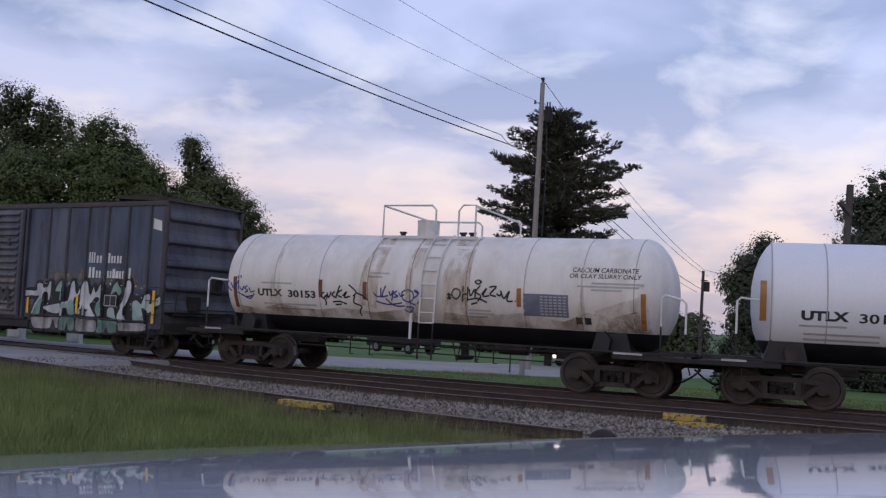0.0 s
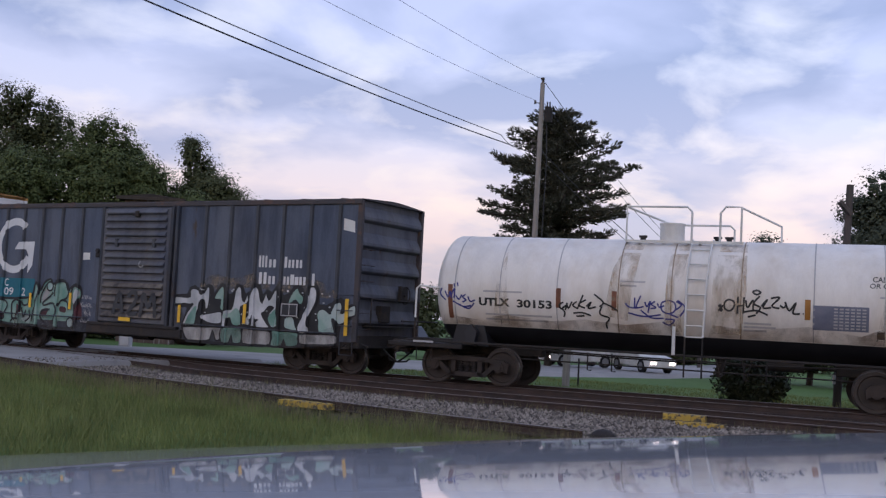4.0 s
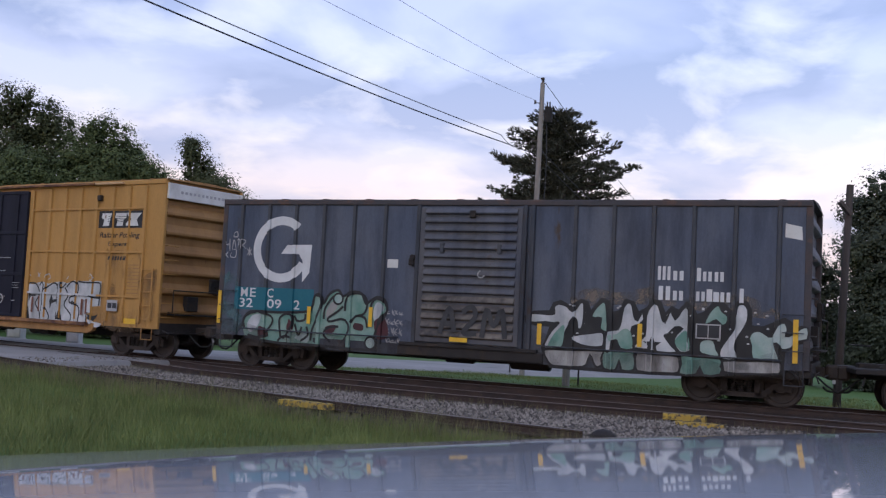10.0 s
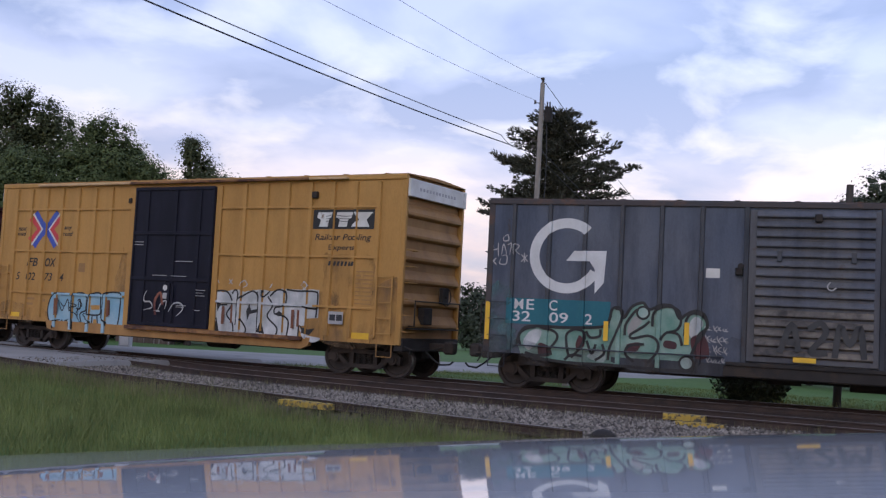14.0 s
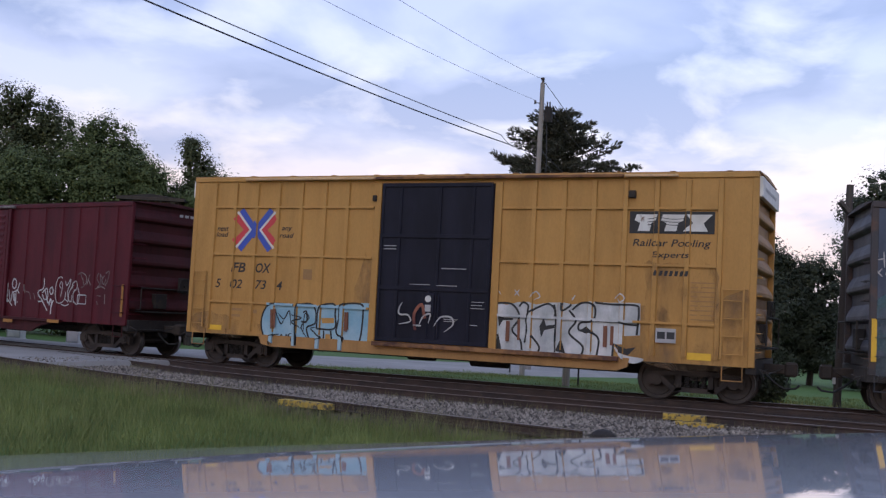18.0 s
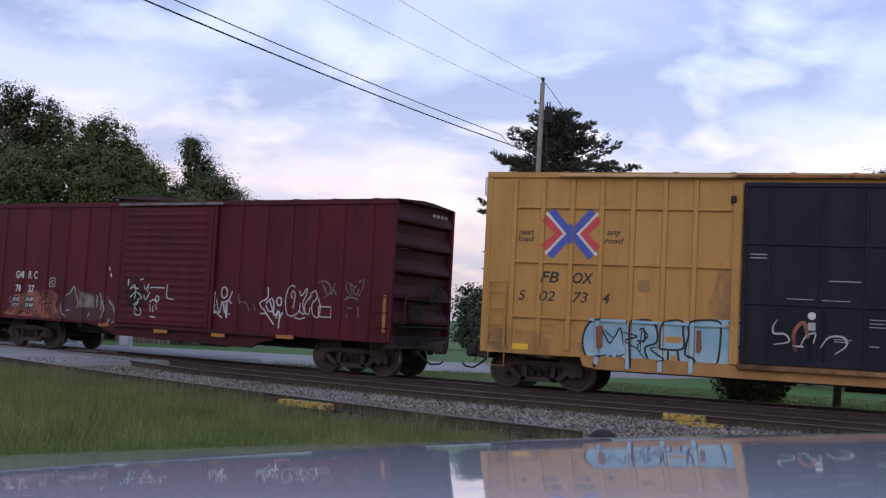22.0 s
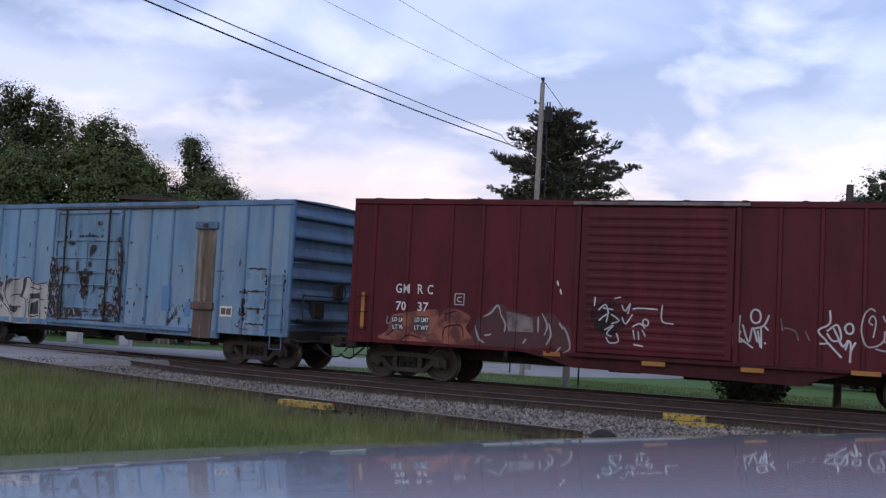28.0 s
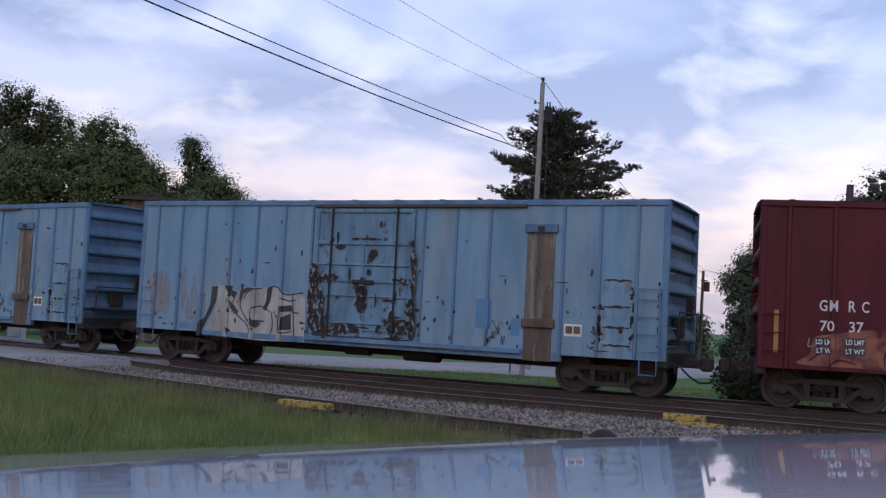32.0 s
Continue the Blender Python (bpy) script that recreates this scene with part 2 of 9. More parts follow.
M["stripe_old"] = material("dull_orange_reflector", (0.34, 0.16, 0.03), (0.24, 0.10, 0.02), 0.5, 0, 3, 30, bump=0.0)
M["rust_bare"] = material("bare_rust", (0.055, 0.030, 0.022), (0.026, 0.018, 0.016), 0.8, 0, 3, 30)
M["stripe_rust"] = material("rust_reflector", (0.19, 0.075, 0.04), (0.13, 0.05, 0.028), 0.6, 0, 3, 30, bump=0.0)
M["gr_mint"] = material("graffiti_mint", (0.24, 0.35, 0.30), (0.42, 0.46, 0.44), 0.6, 0, 1.6, 25, bump=0.0)
M["gr_green"] = material("graffiti_green", (0.12, 0.24, 0.19), (0.27, 0.36, 0.31), 0.6, 0, 2.2, 25, bump=0.0)
M["gr_silver"] = material("graffiti_silver", (0.58, 0.58, 0.58), (0.36, 0.38, 0.38), 0.55, 0, 2.4, 25, bump=0.0, grime=0.3)
M["gr_grey"] = material("graffiti_grey", (0.30, 0.29, 0.27), (0.21, 0.21, 0.20), 0.6, 0, 1.8, 25, bump=0.0)
M["gr_dark"] = material("graffiti_black", (0.012, 0.012, 0.014), (0.03, 0.03, 0.03), 0.6, 0, 2, 25, bump=0.0)
M["gr_shadow"] = material("graffiti_shadow", (0.026, 0.027, 0.031), (0.05, 0.05, 0.052), 0.6, 0, 2, 25, bump=0.0)
M["gr_blue"] = material("graffiti_pale_blue", (0.20, 0.36, 0.46), (0.34, 0.46, 0.52), 0.6, 0, 1.8, 25, bump=0.0)
M["gr_marker"] = material("graffiti_blue_marker", (0.03, 0.035, 0.18), (0.05, 0.05, 0.22), 0.6, 0, 2, 25, bump=0.0)
M["gr_orange"] = material("graffiti_orange", (0.24, 0.085, 0.05), (0.085, 0.022, 0.022), 0.6, 0, 2.6, 25, lo=0.42, hi=0.58, bump=0.0)
M["gr_grey2"] = material("graffiti_worn_silver", (0.40, 0.39, 0.37), (0.23, 0.215, 0.20), 0.65, 0, 3.0, 25, (1, 1, .4), bump=0.0)
M["chord"] = material("rusty_chord_paint", (0.066, 0.050, 0.048), (0.045, 0.046, 0.052), 0.7, 0, 1.6, 28, (.6, 1, 1), rust=(.7, .7, .7), rust_at=.60, rust_col=(.10, .06, .045))
M["gr_dull"] = material("dull_grey_paint", (0.20, 0.17, 0.165), (0.10, 0.075, 0.075), 0.7, 0, 3.0, 25, lo=0.4, hi=0.6, bump=0.0)
M["gr_redblk"] = material("graffiti_dull_red", (0.070, 0.018, 0.024), (0.036, 0.018, 0.020), 0.6, 0, 2, 25, bump=0.0)
M["logo_red"] = material("red_emblem", (0.55, 0.05, 0.06), (0.48, 0.05, 0.06), 0.5, 0, 2, 25, bump=0.0)
M["logo_blue"] = material("blue_emblem", (0.05, 0.08, 0.42), (0.05, 0.09, 0.36), 0.5, 0, 2, 25, bump=0.0)
M["under"] = material("underframe_grime", (0.018, 0.015, 0.014), (0.03, 0.025, 0.022), 0.8, 0, 2.5, 30, rust=(1, 1, 1), rust_at=0.60, rust_col=(0.04, 0.028, 0.02))
M["truck"] = material("truck_cast_steel", (0.026, 0.020, 0.017), (0.047, 0.034, 0.027), 0.8, 0, 3.0, 30, rust=(1, 1, 1), rust_at=0.62, rust_col=(0.028, 0.020, 0.017))
M["wheel"] = material("wheel_steel", (0.024, 0.019, 0.017), (0.045, 0.034, 0.029), 0.6, 0.1, 3.0, 30)
M["tread"] = material("polished_tread", (0.30, 0.28, 0.27), (0.22, 0.20, 0.19), 0.35, 0.9, 6, 40)
M["hose"] = material("rubber_hose", (0.012, 0.012, 0.012), None, 0.7)
M["rail"] = material("rail_rust", (0.036, 0.024, 0.020), (0.06, 0.037, 0.029), 0.75, 0, 3.0, 40, rust=(1, 1, 1), rust_at=0.60, rust_col=(0.03, 0.022, 0.02))
M["rail_top"] = material("rail_head", (0.26, 0.22, 0.20), (0.15, 0.12, 0.105), 0.45, 0.7, 5.0, 40)
M["tie"] = material("old_timber_tie", (0.045, 0.036, 0.030), (0.075, 0.06, 0.05), 0.9, 0, 4.0, 30, (0.6, 4, 2), per=0.3)
M["ballast"] = material("ballast_bed", (0.066, 0.054, 0.046), (0.12, 0.10, 0.085), 0.95, 0, 2.0, 28, bump=0.9, grain=0.7)
M["bed_dark"] = material("oily_ballast_bed", (0.030, 0.024, 0.022), (0.055, 0.044, 0.040), 0.95, 0, 1.4, 28, bump=0.9, grain=0.7)
M["asphalt"] = material("worn_asphalt", (0.25, 0.235, 0.22), (0.32, 0.30, 0.28), 0.9, 0, 0.5, 40, bump=0.3, rust=(0.3, 0.3, 0.3), rust_at=0.66, rust_col=(0.13, 0.125, 0.13))
M["lawn"] = material("lawn", (0.062, 0.125, 0.022), (0.085, 0.145, 0.03), 0.95, 0, 0.35, 16, bump=0.8, grain=0.5)
M["concrete"] = material("pale_concrete", (0.46, 0.46, 0.44), (0.36, 0.36, 0.34), 0.85, 0, 2.5, 30)
M["pole_wood"] = material("weathered_pole_wood", (0.30, 0.27, 0.24), (0.20, 0.175, 0.155), 0.9, 0, 2.0, 30, (4, 4, 0.4))
M["pole_dark"] = material("creosoted_pole_wood", (0.075, 0.062, 0.055), (0.05, 0.042, 0.038), 0.9, 0, 2.0, 30, (4, 4, 0.4))
M["metal_grey"] = material("dull_galvanised_steel", (0.30, 0.30, 0.31), (0.22, 0.22, 0.23), 0.5, 0.6, 3, 30)
M["wire"] = material("weathered_wire", (0.05, 0.05, 0.055), None, 0.6, 0.3)
M["bark"] = material("bark", (0.060, 0.048, 0.038), (0.035, 0.028, 0.022), 0.95, 0, 3.0, 25, (3, 3, 0.6))
M["curb_yellow"] = material("chipped_yellow_paint", (0.50, 0.34, 0.05), (0.38, 0.25, 0.05), 0.8, 0, 3, 30, rust=(4, 4, 4), rust_at=0.52, rust_col=(0.07, 0.06, 0.05))
M["car_paint"] = material("car_paint", (0.50, 0.51, 0.55), (0.53, 0.54, 0.58), 0.04, 0.0, 0.6, 60, bump=0.0, grain=0.03, coat=0.25, spec=0.8)
M["tyre"] = material("tyre_rubber", (0.015, 0.015, 0.016), None, 0.85)
M["dark_glass"] = material("dark_glass", (0.02, 0.022, 0.026), None, 0.08, 0, 1, 30, bump=0.0)
M["pickup_paint"] = material("dark_pickup_paint", (0.025, 0.026, 0.03), None, 0.3, 0, 1, 30, bump=0.0, coat=0.6)
M["head_glow"] = glow("lit_lamp", (1.0, 0.80, 0.74), 3.0)


def stain(name, col, cover, scale=2.2, stretch=(1.0, 1.0, 0.45), lo=0.40, hi=0.66):
    """A ragged film of dirt or rust that lets the paint show through."""
    m = material(name, col, [c * .7 for c in col], 0.85, 0, 3.0, 30, bump=0.0)
    nt = m.node_tree
    N, L = nt.nodes.new, nt.links.new
    tc, mp, no, ra = N("ShaderNodeTexCoord"), N("ShaderNodeMapping"), N("ShaderNodeTexNoise"), N("ShaderNodeMapRange")
    mp.inputs["Scale"].default_value = stretch
    L(tc.outputs["Object"], mp.inputs[0])
    L(mp.outputs[0], no.inputs["Vector"])
    no.inputs["Scale"].default_value, no.inputs["Detail"].default_value, no.inputs["Roughness"].default_value = scale, 8.0, 0.62
    ra.inputs["From Min"].default_value, ra.inputs["From Max"].default_value = lo, hi
    ra.inputs["To Min"].default_value, ra.inputs["To Max"].default_value = 0.0, cover
    L(no.outputs["Fac"], ra.inputs[0])
    L(ra.outputs[0], nt.nodes["Principled BSDF"].inputs["Alpha"])
    return m


M["gr_tan"] = stain("graffiti_tan_haze", (0.22, 0.185, 0.15), 0.75, 3.4, (1.0, 1.0, 0.8), 0.40, 0.60)
M["stain_teal"] = stain("thin_teal_paint", (0.13, 0.23, 0.24), 0.6, 3.0, (1.0, 1.0, 0.8), 0.38, 0.62)
M["stain_cream"] = stain("cream_dirt_runs", (0.56, 0.43, 0.29), 0.55, 2.2, (1.4, 1.4, 0.25))
M["stain_grey"] = stain("grey_road_dirt", (0.085, 0.075, 0.070), 0.5, 1.5, (1.0, 1.0, 0.4))
M["stain_brown"] = stain("brown_road_dirt", (0.26, 0.17, 0.10), 0.55, 1.6)
M["stain_pale"] = stain("pale_rain_runs", (0.27, 0.245, 0.20), 0.8, 2.2, (2.2, 2.2, 0.18), 0.40, 0.60)
M["stain_tan"] = stain("pale_tan_runs", (0.40, 0.30, 0.22), 0.55, 2.6, (1.6, 1.6, 0.25))
M["rust_deep"] = material("flaking_rust", (0.014, 0.010, 0.010), (0.046, 0.029, 0.024), 0.9, 0, 6.0, 30, rust=(5, 5, 3), rust_at=0.57, rust_col=(0.20, 0.25, 0.30), bump=0.5)
M["stain_black"] = stain("sooty_dirt", (0.020, 0.018, 0.018), 0.75, 1.3, (1.0, 1.0, 0.6), 0.38, 0.64)


def leaf_material(name, a, b, rough=0.7, patch=0.6, amount=0.5):
    """Foliage: colour differs leaf by leaf, thin enough to let some light through."""
    m = bpy.data.materials.new(name)
    m.use_nodes = True
    nt = m.node_tree
    N, L = nt.nodes.new, nt.links.new
    p = nt.nodes["Principled BSDF"]
    geo, ramp = N("ShaderNodeNewGeometry"), N("ShaderNodeValToRGB")
    ramp.color_ramp.elements[0].color, ramp.color_ramp.elements[1].color = (*a, 1), (*b, 1)
    L(geo.outputs["Random Per Island"], ramp.inputs[0])
    tc, no, mx = N("ShaderNodeTexCoord"), N("ShaderNodeTexNoise"), N("ShaderNodeMix")
    no.inputs["Scale"].default_value, no.inputs["Detail"].default_value = patch, 3.0
    L(tc.outputs["Object"], no.inputs["Vector"])
    mx.data_type, mx.blend_type = "RGBA", "OVERLAY"
    mx.inputs["Factor"].default_value = amount
    L(ramp.outputs[0], mx.inputs["A"])
    L(no.outputs["Fac"], mx.inputs["B"])
    L(mx.outputs["Result"], p.inputs["Base Color"])
    p.inputs["Roughness"].default_value = rough
    p.inputs["Specular IOR Level"].default_value = 0.2
    return m


M["needles"] = leaf_material("pine_needles", (0.046, 0.048, 0.034), (0.088, 0.086, 0.058))
M["leaf_dark"] = leaf_material("dark_leaves", (0.060, 0.070, 0.030), (0.088, 0.098, 0.044))
M["leaf_mid"] = leaf_material("mid_leaves", (0.066, 0.086, 0.030), (0.096, 0.118, 0.042))
M["leaf_bush"] = leaf_material("bush_leaves", (0.034, 0.042, 0.028), (0.075, 0.085, 0.052))
M["grass"] = leaf_material("grass_blades", (0.110, 0.142, 0.038), (0.205, 0.222, 0.080), 0.8, 0.9, 0.9)
M["grass_dry"] = leaf_material("dry_grass_blades", (0.12, 0.12, 0.06), (0.22, 0.19, 0.10), 0.8)
M["weed_yellow"] = leaf_material("yellow_weeds", (0.16, 0.18, 0.05), (0.34, 0.32, 0.10), 0.8)
M["stone"] = leaf_material("ballast_stones", (0.040, 0.033, 0.028), (0.33, 0.28, 0.23), 0.9)


# ---- mesh helpers ----
def part(name, bm, mat, parent, label=""):
    """Link a bmesh as one mesh object under a thing or a part."""
    me = bpy.data.meshes.new(name)
    bm.to_mesh(me)
    bm.free()
    for m in (mat if isinstance(mat, (list, tuple)) else [mat]):
        me.materials.append(m)
    ob = new(name, me)
    ob.parent = parent
    if label:
        ob["label"] = label
    return ob


def share(name, src, parent, m):
    """Another object on the mesh of src."""
    ob = new(name, src.data)
    ob.parent = parent
    ob.matrix_basis = m
    return ob


def B():
    return bmesh.new()


def box(bm, x0, x1, y0, y1, z0, z1, bev=0.0):
    vs = [bm.verts.new(p) for p in ((x0, y0, z0), (x1, y0, z0), (x1, y1, z0), (x0, y1, z0), (x0, y0, z1), (x1, y0, z1), (x1, y1, z1), (x0, y1, z1))]
    fs = [bm.faces.new([vs[i] for i in q]) for q in ((3, 2, 1, 0), (4, 5, 6, 7), (0, 1, 5, 4), (1, 2, 6, 5), (2, 3, 7, 6), (3, 0, 4, 7))]
    if bev:
        es = list({e for f in fs for e in f.edges})
        bmesh.ops.bevel(bm, geom=es, offset=bev, segments=1, affect="EDGES")
    return bm


def rod(bm, p, q, r, seg=8, r2=None):
    """A round bar from p to q."""
    p, q = Vector(p), Vector(q)
    d = q - p
    m = Matrix.Translation((p + q) / 2) @ d.to_track_quat("Z", "Y").to_matrix().to_4x4()
    bmesh.ops.create_cone(bm, cap_ends=True, segments=seg, radius1=r, radius2=r if r2 is None else r2, depth=d.length, matrix=m)
    return bm


def bent(bm, pts, r, seg=6):
    """A round bar or tube through the points, in one piece."""
    P = [Vector(p) for p in pts]
    P = [p for i, p in enumerate(P) if i == 0 or (p - P[i - 1]).length > 1e-5]
    rings = []
    up = None
    for i, p in enumerate(P):
        d = (P[min(i + 1, len(P) - 1)] - P[max(i - 1, 0)]).normalized()
        if up is None:
            up = Vector((0, 0, 1)) if abs(d.z) < 0.9 else Vector((1, 0, 0))
        side = d.cross(up).normalized()
        up = side.cross(d).normalized()
        rings.append([bm.verts.new(p + (side * math.cos(2 * math.pi * k / seg) + up * math.sin(2 * math.pi * k / seg)) * r) for k in range(seg)])
    for a, b in zip(rings, rings[1:]):
        for k in range(seg):
            j = (k + 1) % seg
            bm.faces.new((a[k], a[j], b[j], b[k]))
    bm.faces.new(rings[0][::-1])
    bm.faces.new(rings[-1])
    return bm


def each(name, bm, mat, parent, label=""):
    """Link every loose piece of a bmesh as a part of its own."""
    todo = set(bm.faces)
    out = []
    while todo:
        f = todo.pop()
        isle, stack = [f], [f]
        while stack:
            for e in stack.pop().edges:
                for g in e.link_faces:
                    if g in todo:
                        todo.discard(g)
                        isle.append(g)
                        stack.append(g)
        nb = bmesh.new()
        seen = {}
        for g in isle:
            for v in g.verts:
                if v not in seen:
                    seen[v] = nb.verts.new(v.co)
        for g in isle:
            nf = nb.faces.new([seen[v] for v in g.verts])
            nf.smooth = g.smooth
        out.append(part(name, nb, mat, parent, label))
    bm.free()
    return out


def prism(bm, pts, y0, y1):
    """Extrude an outline given in (x, z) from y0 to y1."""
    a = [bm.verts.new((x, y0, z)) for x, z in pts]
    b = [bm.verts.new((x, y1, z)) for x, z in pts]
    bm.faces.new(a)
    bm.faces.new(b[::-1])
    n = len(pts)
    for i in range(n):
        bm.faces.new((a[i], b[i], b[(i + 1) % n], a[(i + 1) % n]))
    bmesh.ops.recalc_face_normals(bm, faces=bm.faces)
    return bm


def smooth_line(pts, closed=False, n=6):
    """Points of a rounded line through pts (Catmull-Rom)."""
    P = [Vector(p) for p in pts]
    out, k = [], len(P)
    for i in range(k if closed else k - 1):
        a = P[(i - 1) % k] if closed or i else P[0]
        b, c = P[i], P[(i + 1) % k]
        d = P[(i + 2) % k] if closed or i + 2 < k else P[-1]
        for j in range(n):
            t = j / n
            out.append(0.5 * ((2 * b) + (c - a) * t + (2 * a - 5 * b + 4 * c - d) * t * t + (3 * b - a - 3 * c + d) * t ** 3))
    if not closed:
        out.append(P[-1])
    return out


def stroke(bm, pts, w, y, closed=False, taper=False, n=5):
    """A painted line of width w through the points (x, z), in the plane y."""
    L2 = smooth_line(pts, closed, n)
    k = len(L2)
    left, right = [], []
    for i, p in enumerate(L2):
        a = L2[(i - 1) % k] if closed or i else p
        b = L2[(i + 1) % k] if closed or i + 1 < k else p
        d = (b - a)
        d = Vector((1, 0)) if d.length < 1e-6 else d.normalized()
        h = w / 2 * (0.35 + 0.65 * math.sin(math.pi * (i + 0.5) / k) if taper else 1)
        nn = Vector((-d.y, d.x)) * h
        left.append(bm.verts.new((p.x + nn.x, y, p.y + nn.y)))
        right.append(bm.verts.new((p.x - nn.x, y, p.y - nn.y)))
    for i in range(k if closed else k - 1):
        j = (i + 1) % k
        bm.faces.new((left[i], right[i], right[j], left[j]))
    return bm


def blob(bm, pts, y, closed_smooth=True):
    """A filled painted shape through the points (x, z), in the plane y."""
    L2 = smooth_line(pts, True, 5) if closed_smooth else [Vector(p) for p in pts]
    vs = [bm.verts.new((p.x, y, p.y)) for p in L2]
    es = [bm.edges.new((vs[i], vs[(i + 1) % len(vs)])) for i in range(len(vs))]
    bmesh.ops.triangle_fill(bm, use_beauty=True, edges=es, normal=(0, -1, 0))
    return bm


def ragged(pts, amp, seed, n=5):
    """The outline with a torn edge."""
    r = random.Random(seed)
    return [(p.x + r.uniform(-amp, amp), p.y + r.uniform(-amp, amp)) for p in smooth_line(pts, True, n)]


def conform(bm, posts, half, depth):
    """Let a flat painted film in the x-z plane climb over the raised posts at the given x."""
    if not bm.faces:
        return bm
    lo = min(v.co.x for v in bm.verts)
    hi = max(v.co.x for v in bm.verts)
    for p in posts:
        if p + half < lo or p - half > hi:
            continue
        for e in (p - half - .012, p - half, p + half, p + half + .012):
            bmesh.ops.bisect_plane(bm, geom=bm.verts[:] + bm.edges[:] + bm.faces[:], plane_co=(e, 0, 0), plane_no=(1, 0, 0))
        for v in bm.verts:
            if abs(v.co.x - p) <= half + 1e-4:
                v.co.y -= depth
    return bm


def words(text, x0, x1, z0, z1, y, shear=0.0, bold=0.0):
    """Lettering fitted into x0..x1 and z0..z1 on the plane y, facing -y."""
    cu = bpy.data.curves.new("lettering", "FONT")
    cu.body, cu.shear, cu.offset, cu.resolution_u = text, shear, bold, 3
    ob = new("lettering", cu)
    dg = bpy.context.evaluated_depsgraph_get()
    me = bpy.data.meshes.new_from_object(ob.evaluated_get(dg))
    bpy.data.objects.remove(ob)
    bm = B()
    bm.from_mesh(me)
    bpy.data.meshes.remove(me)
    bmesh.ops.remove_doubles(bm, verts=bm.verts[:], dist=1e-5)
    bmesh.ops.triangulate(bm, faces=bm.faces[:])
    xs, ys = [v.co.x for v in bm.verts], [v.co.y for v in bm.verts]
    a, b, c, d = min(xs), max(xs), min(ys), max(ys)
    for v in bm.verts:
        v.co = (x0 + (v.co.x - a) / (b - a) * (x1 - x0), y, z0 + (v.co.y - c) / (d - c) * (z1 - z0))
    return bm


def bars(spans, z0, z1, y, lean=0.0):
    """Plain upright bars that stand for writing; spans: pairs of x."""
    bm = B()
    for a, b in spans:
        vs = [bm.verts.new(p) for p in ((a, y, z0), (b, y, z0), (b + lean, y, z1), (a + lean, y, z1))]
        bm.faces.new(vs)
    return bm


def even(x0, x1, n, fill=0.7):
    w = (x1 - x0) / n
    return [(x0 + i * w + w * (1 - fill) / 2, x0 + (i + 1) * w - w * (1 - fill) / 2) for i in range(n)]


def empty(name, label, category, group="", kind=""):
    ob = new(name)
    ob.empty_display_size = 0.3
    return tagged(ob, label, category, group, kind)


def raw(name, verts, faces, mat, parent=None):
    me = bpy.data.meshes.new(name)
    me.from_pydata(verts, [], faces)
    me.materials.append(mat)
    me.update()
    ob = new(name, me)
    ob.parent = parent
    return ob


# ---- ground, road, track beds ----
def off_track(x, y):
    """Distance of a place beyond the main track's centre line (negative on the near side), and the s of its foot."""
    i = int(np.argmin((XX - x) ** 2 + (YY - y) ** 2))
    return float(-(x - XX[i]) * math.sin(HH[i]) + (y - YY[i]) * math.cos(HH[i])), float(SS[i])


def ground_z(x, y):
    """The land lies level up to the tracks and falls gently away behind them."""
    d = off_track(x, y)[0]
    return GROUND - 0.0235 * min(max(d - 4.0, 0.0), 95.0)


def ground_sheet():
    xs = [-1600, -800, -400, -220, -140, -100, -80, -65] + list(np.arange(-55, 56, 2.5)) + [65, 80, 100, 140, 220, 400, 800, 1600]
    ys = [-1500, -700, -300, -120, -60, -30, -15] + list(np.arange(-5, 60, 2.0)) + [64, 70, 78, 88, 100, 115, 135, 170, 230, 400, 800, 1600]
    V = [(x, y, ground_z(x, y) + (0.05 * noise.noise(Vector((x * 0.15, y * 0.15, 0))) - 0.04 if abs(x) < 60 and -5 < y < 60 else 0)) for y in ys for x in xs]
    n = len(xs)
    F = [(j * n + i, j * n + i + 1, (j + 1) * n + i + 1, (j + 1) * n + i) for j in range(len(ys) - 1) for i in range(n - 1)]
    ob = raw("ground", V, F, M["lawn"])
    tagged(ob, "mown green lawn and verge on both sides of the tracks", "ground", kind="structure")


def band(name, edge_a, edge_b, s0, s1, z, mat, label, category, step=0.8):
    """A strip between two edges given as distances from the main track's centre line."""
    V, F = [], []
    ss = np.arange(s0, s1 + 0.01, step)
    ss = np.concatenate([[s0 - 0.25], ss, [ss[-1] + 0.25]])
    for k, s in enumerate(ss):
        a, b = edge_a(s), edge_b(s)
        end = k in (0, len(ss) - 1)
        for o, zz in ((a - 0.3, GROUND - 0.08), (a, z), ((a + b) / 2, z + 0.02), (b, z), (b + 0.3, GROUND - 0.08)):
            x, y, _ = track_at(s, o)
            V.append((x, y, GROUND - 0.08 if end else zz))
    for i in range(len(ss) - 1):
        for j in range(4):
            F.append((i * 5 + j, (i + 1) * 5 + j, (i + 1) * 5 + j + 1, i * 5 + j + 1))
    return tagged(raw(name, V, F, mat), label, category, kind="structure")


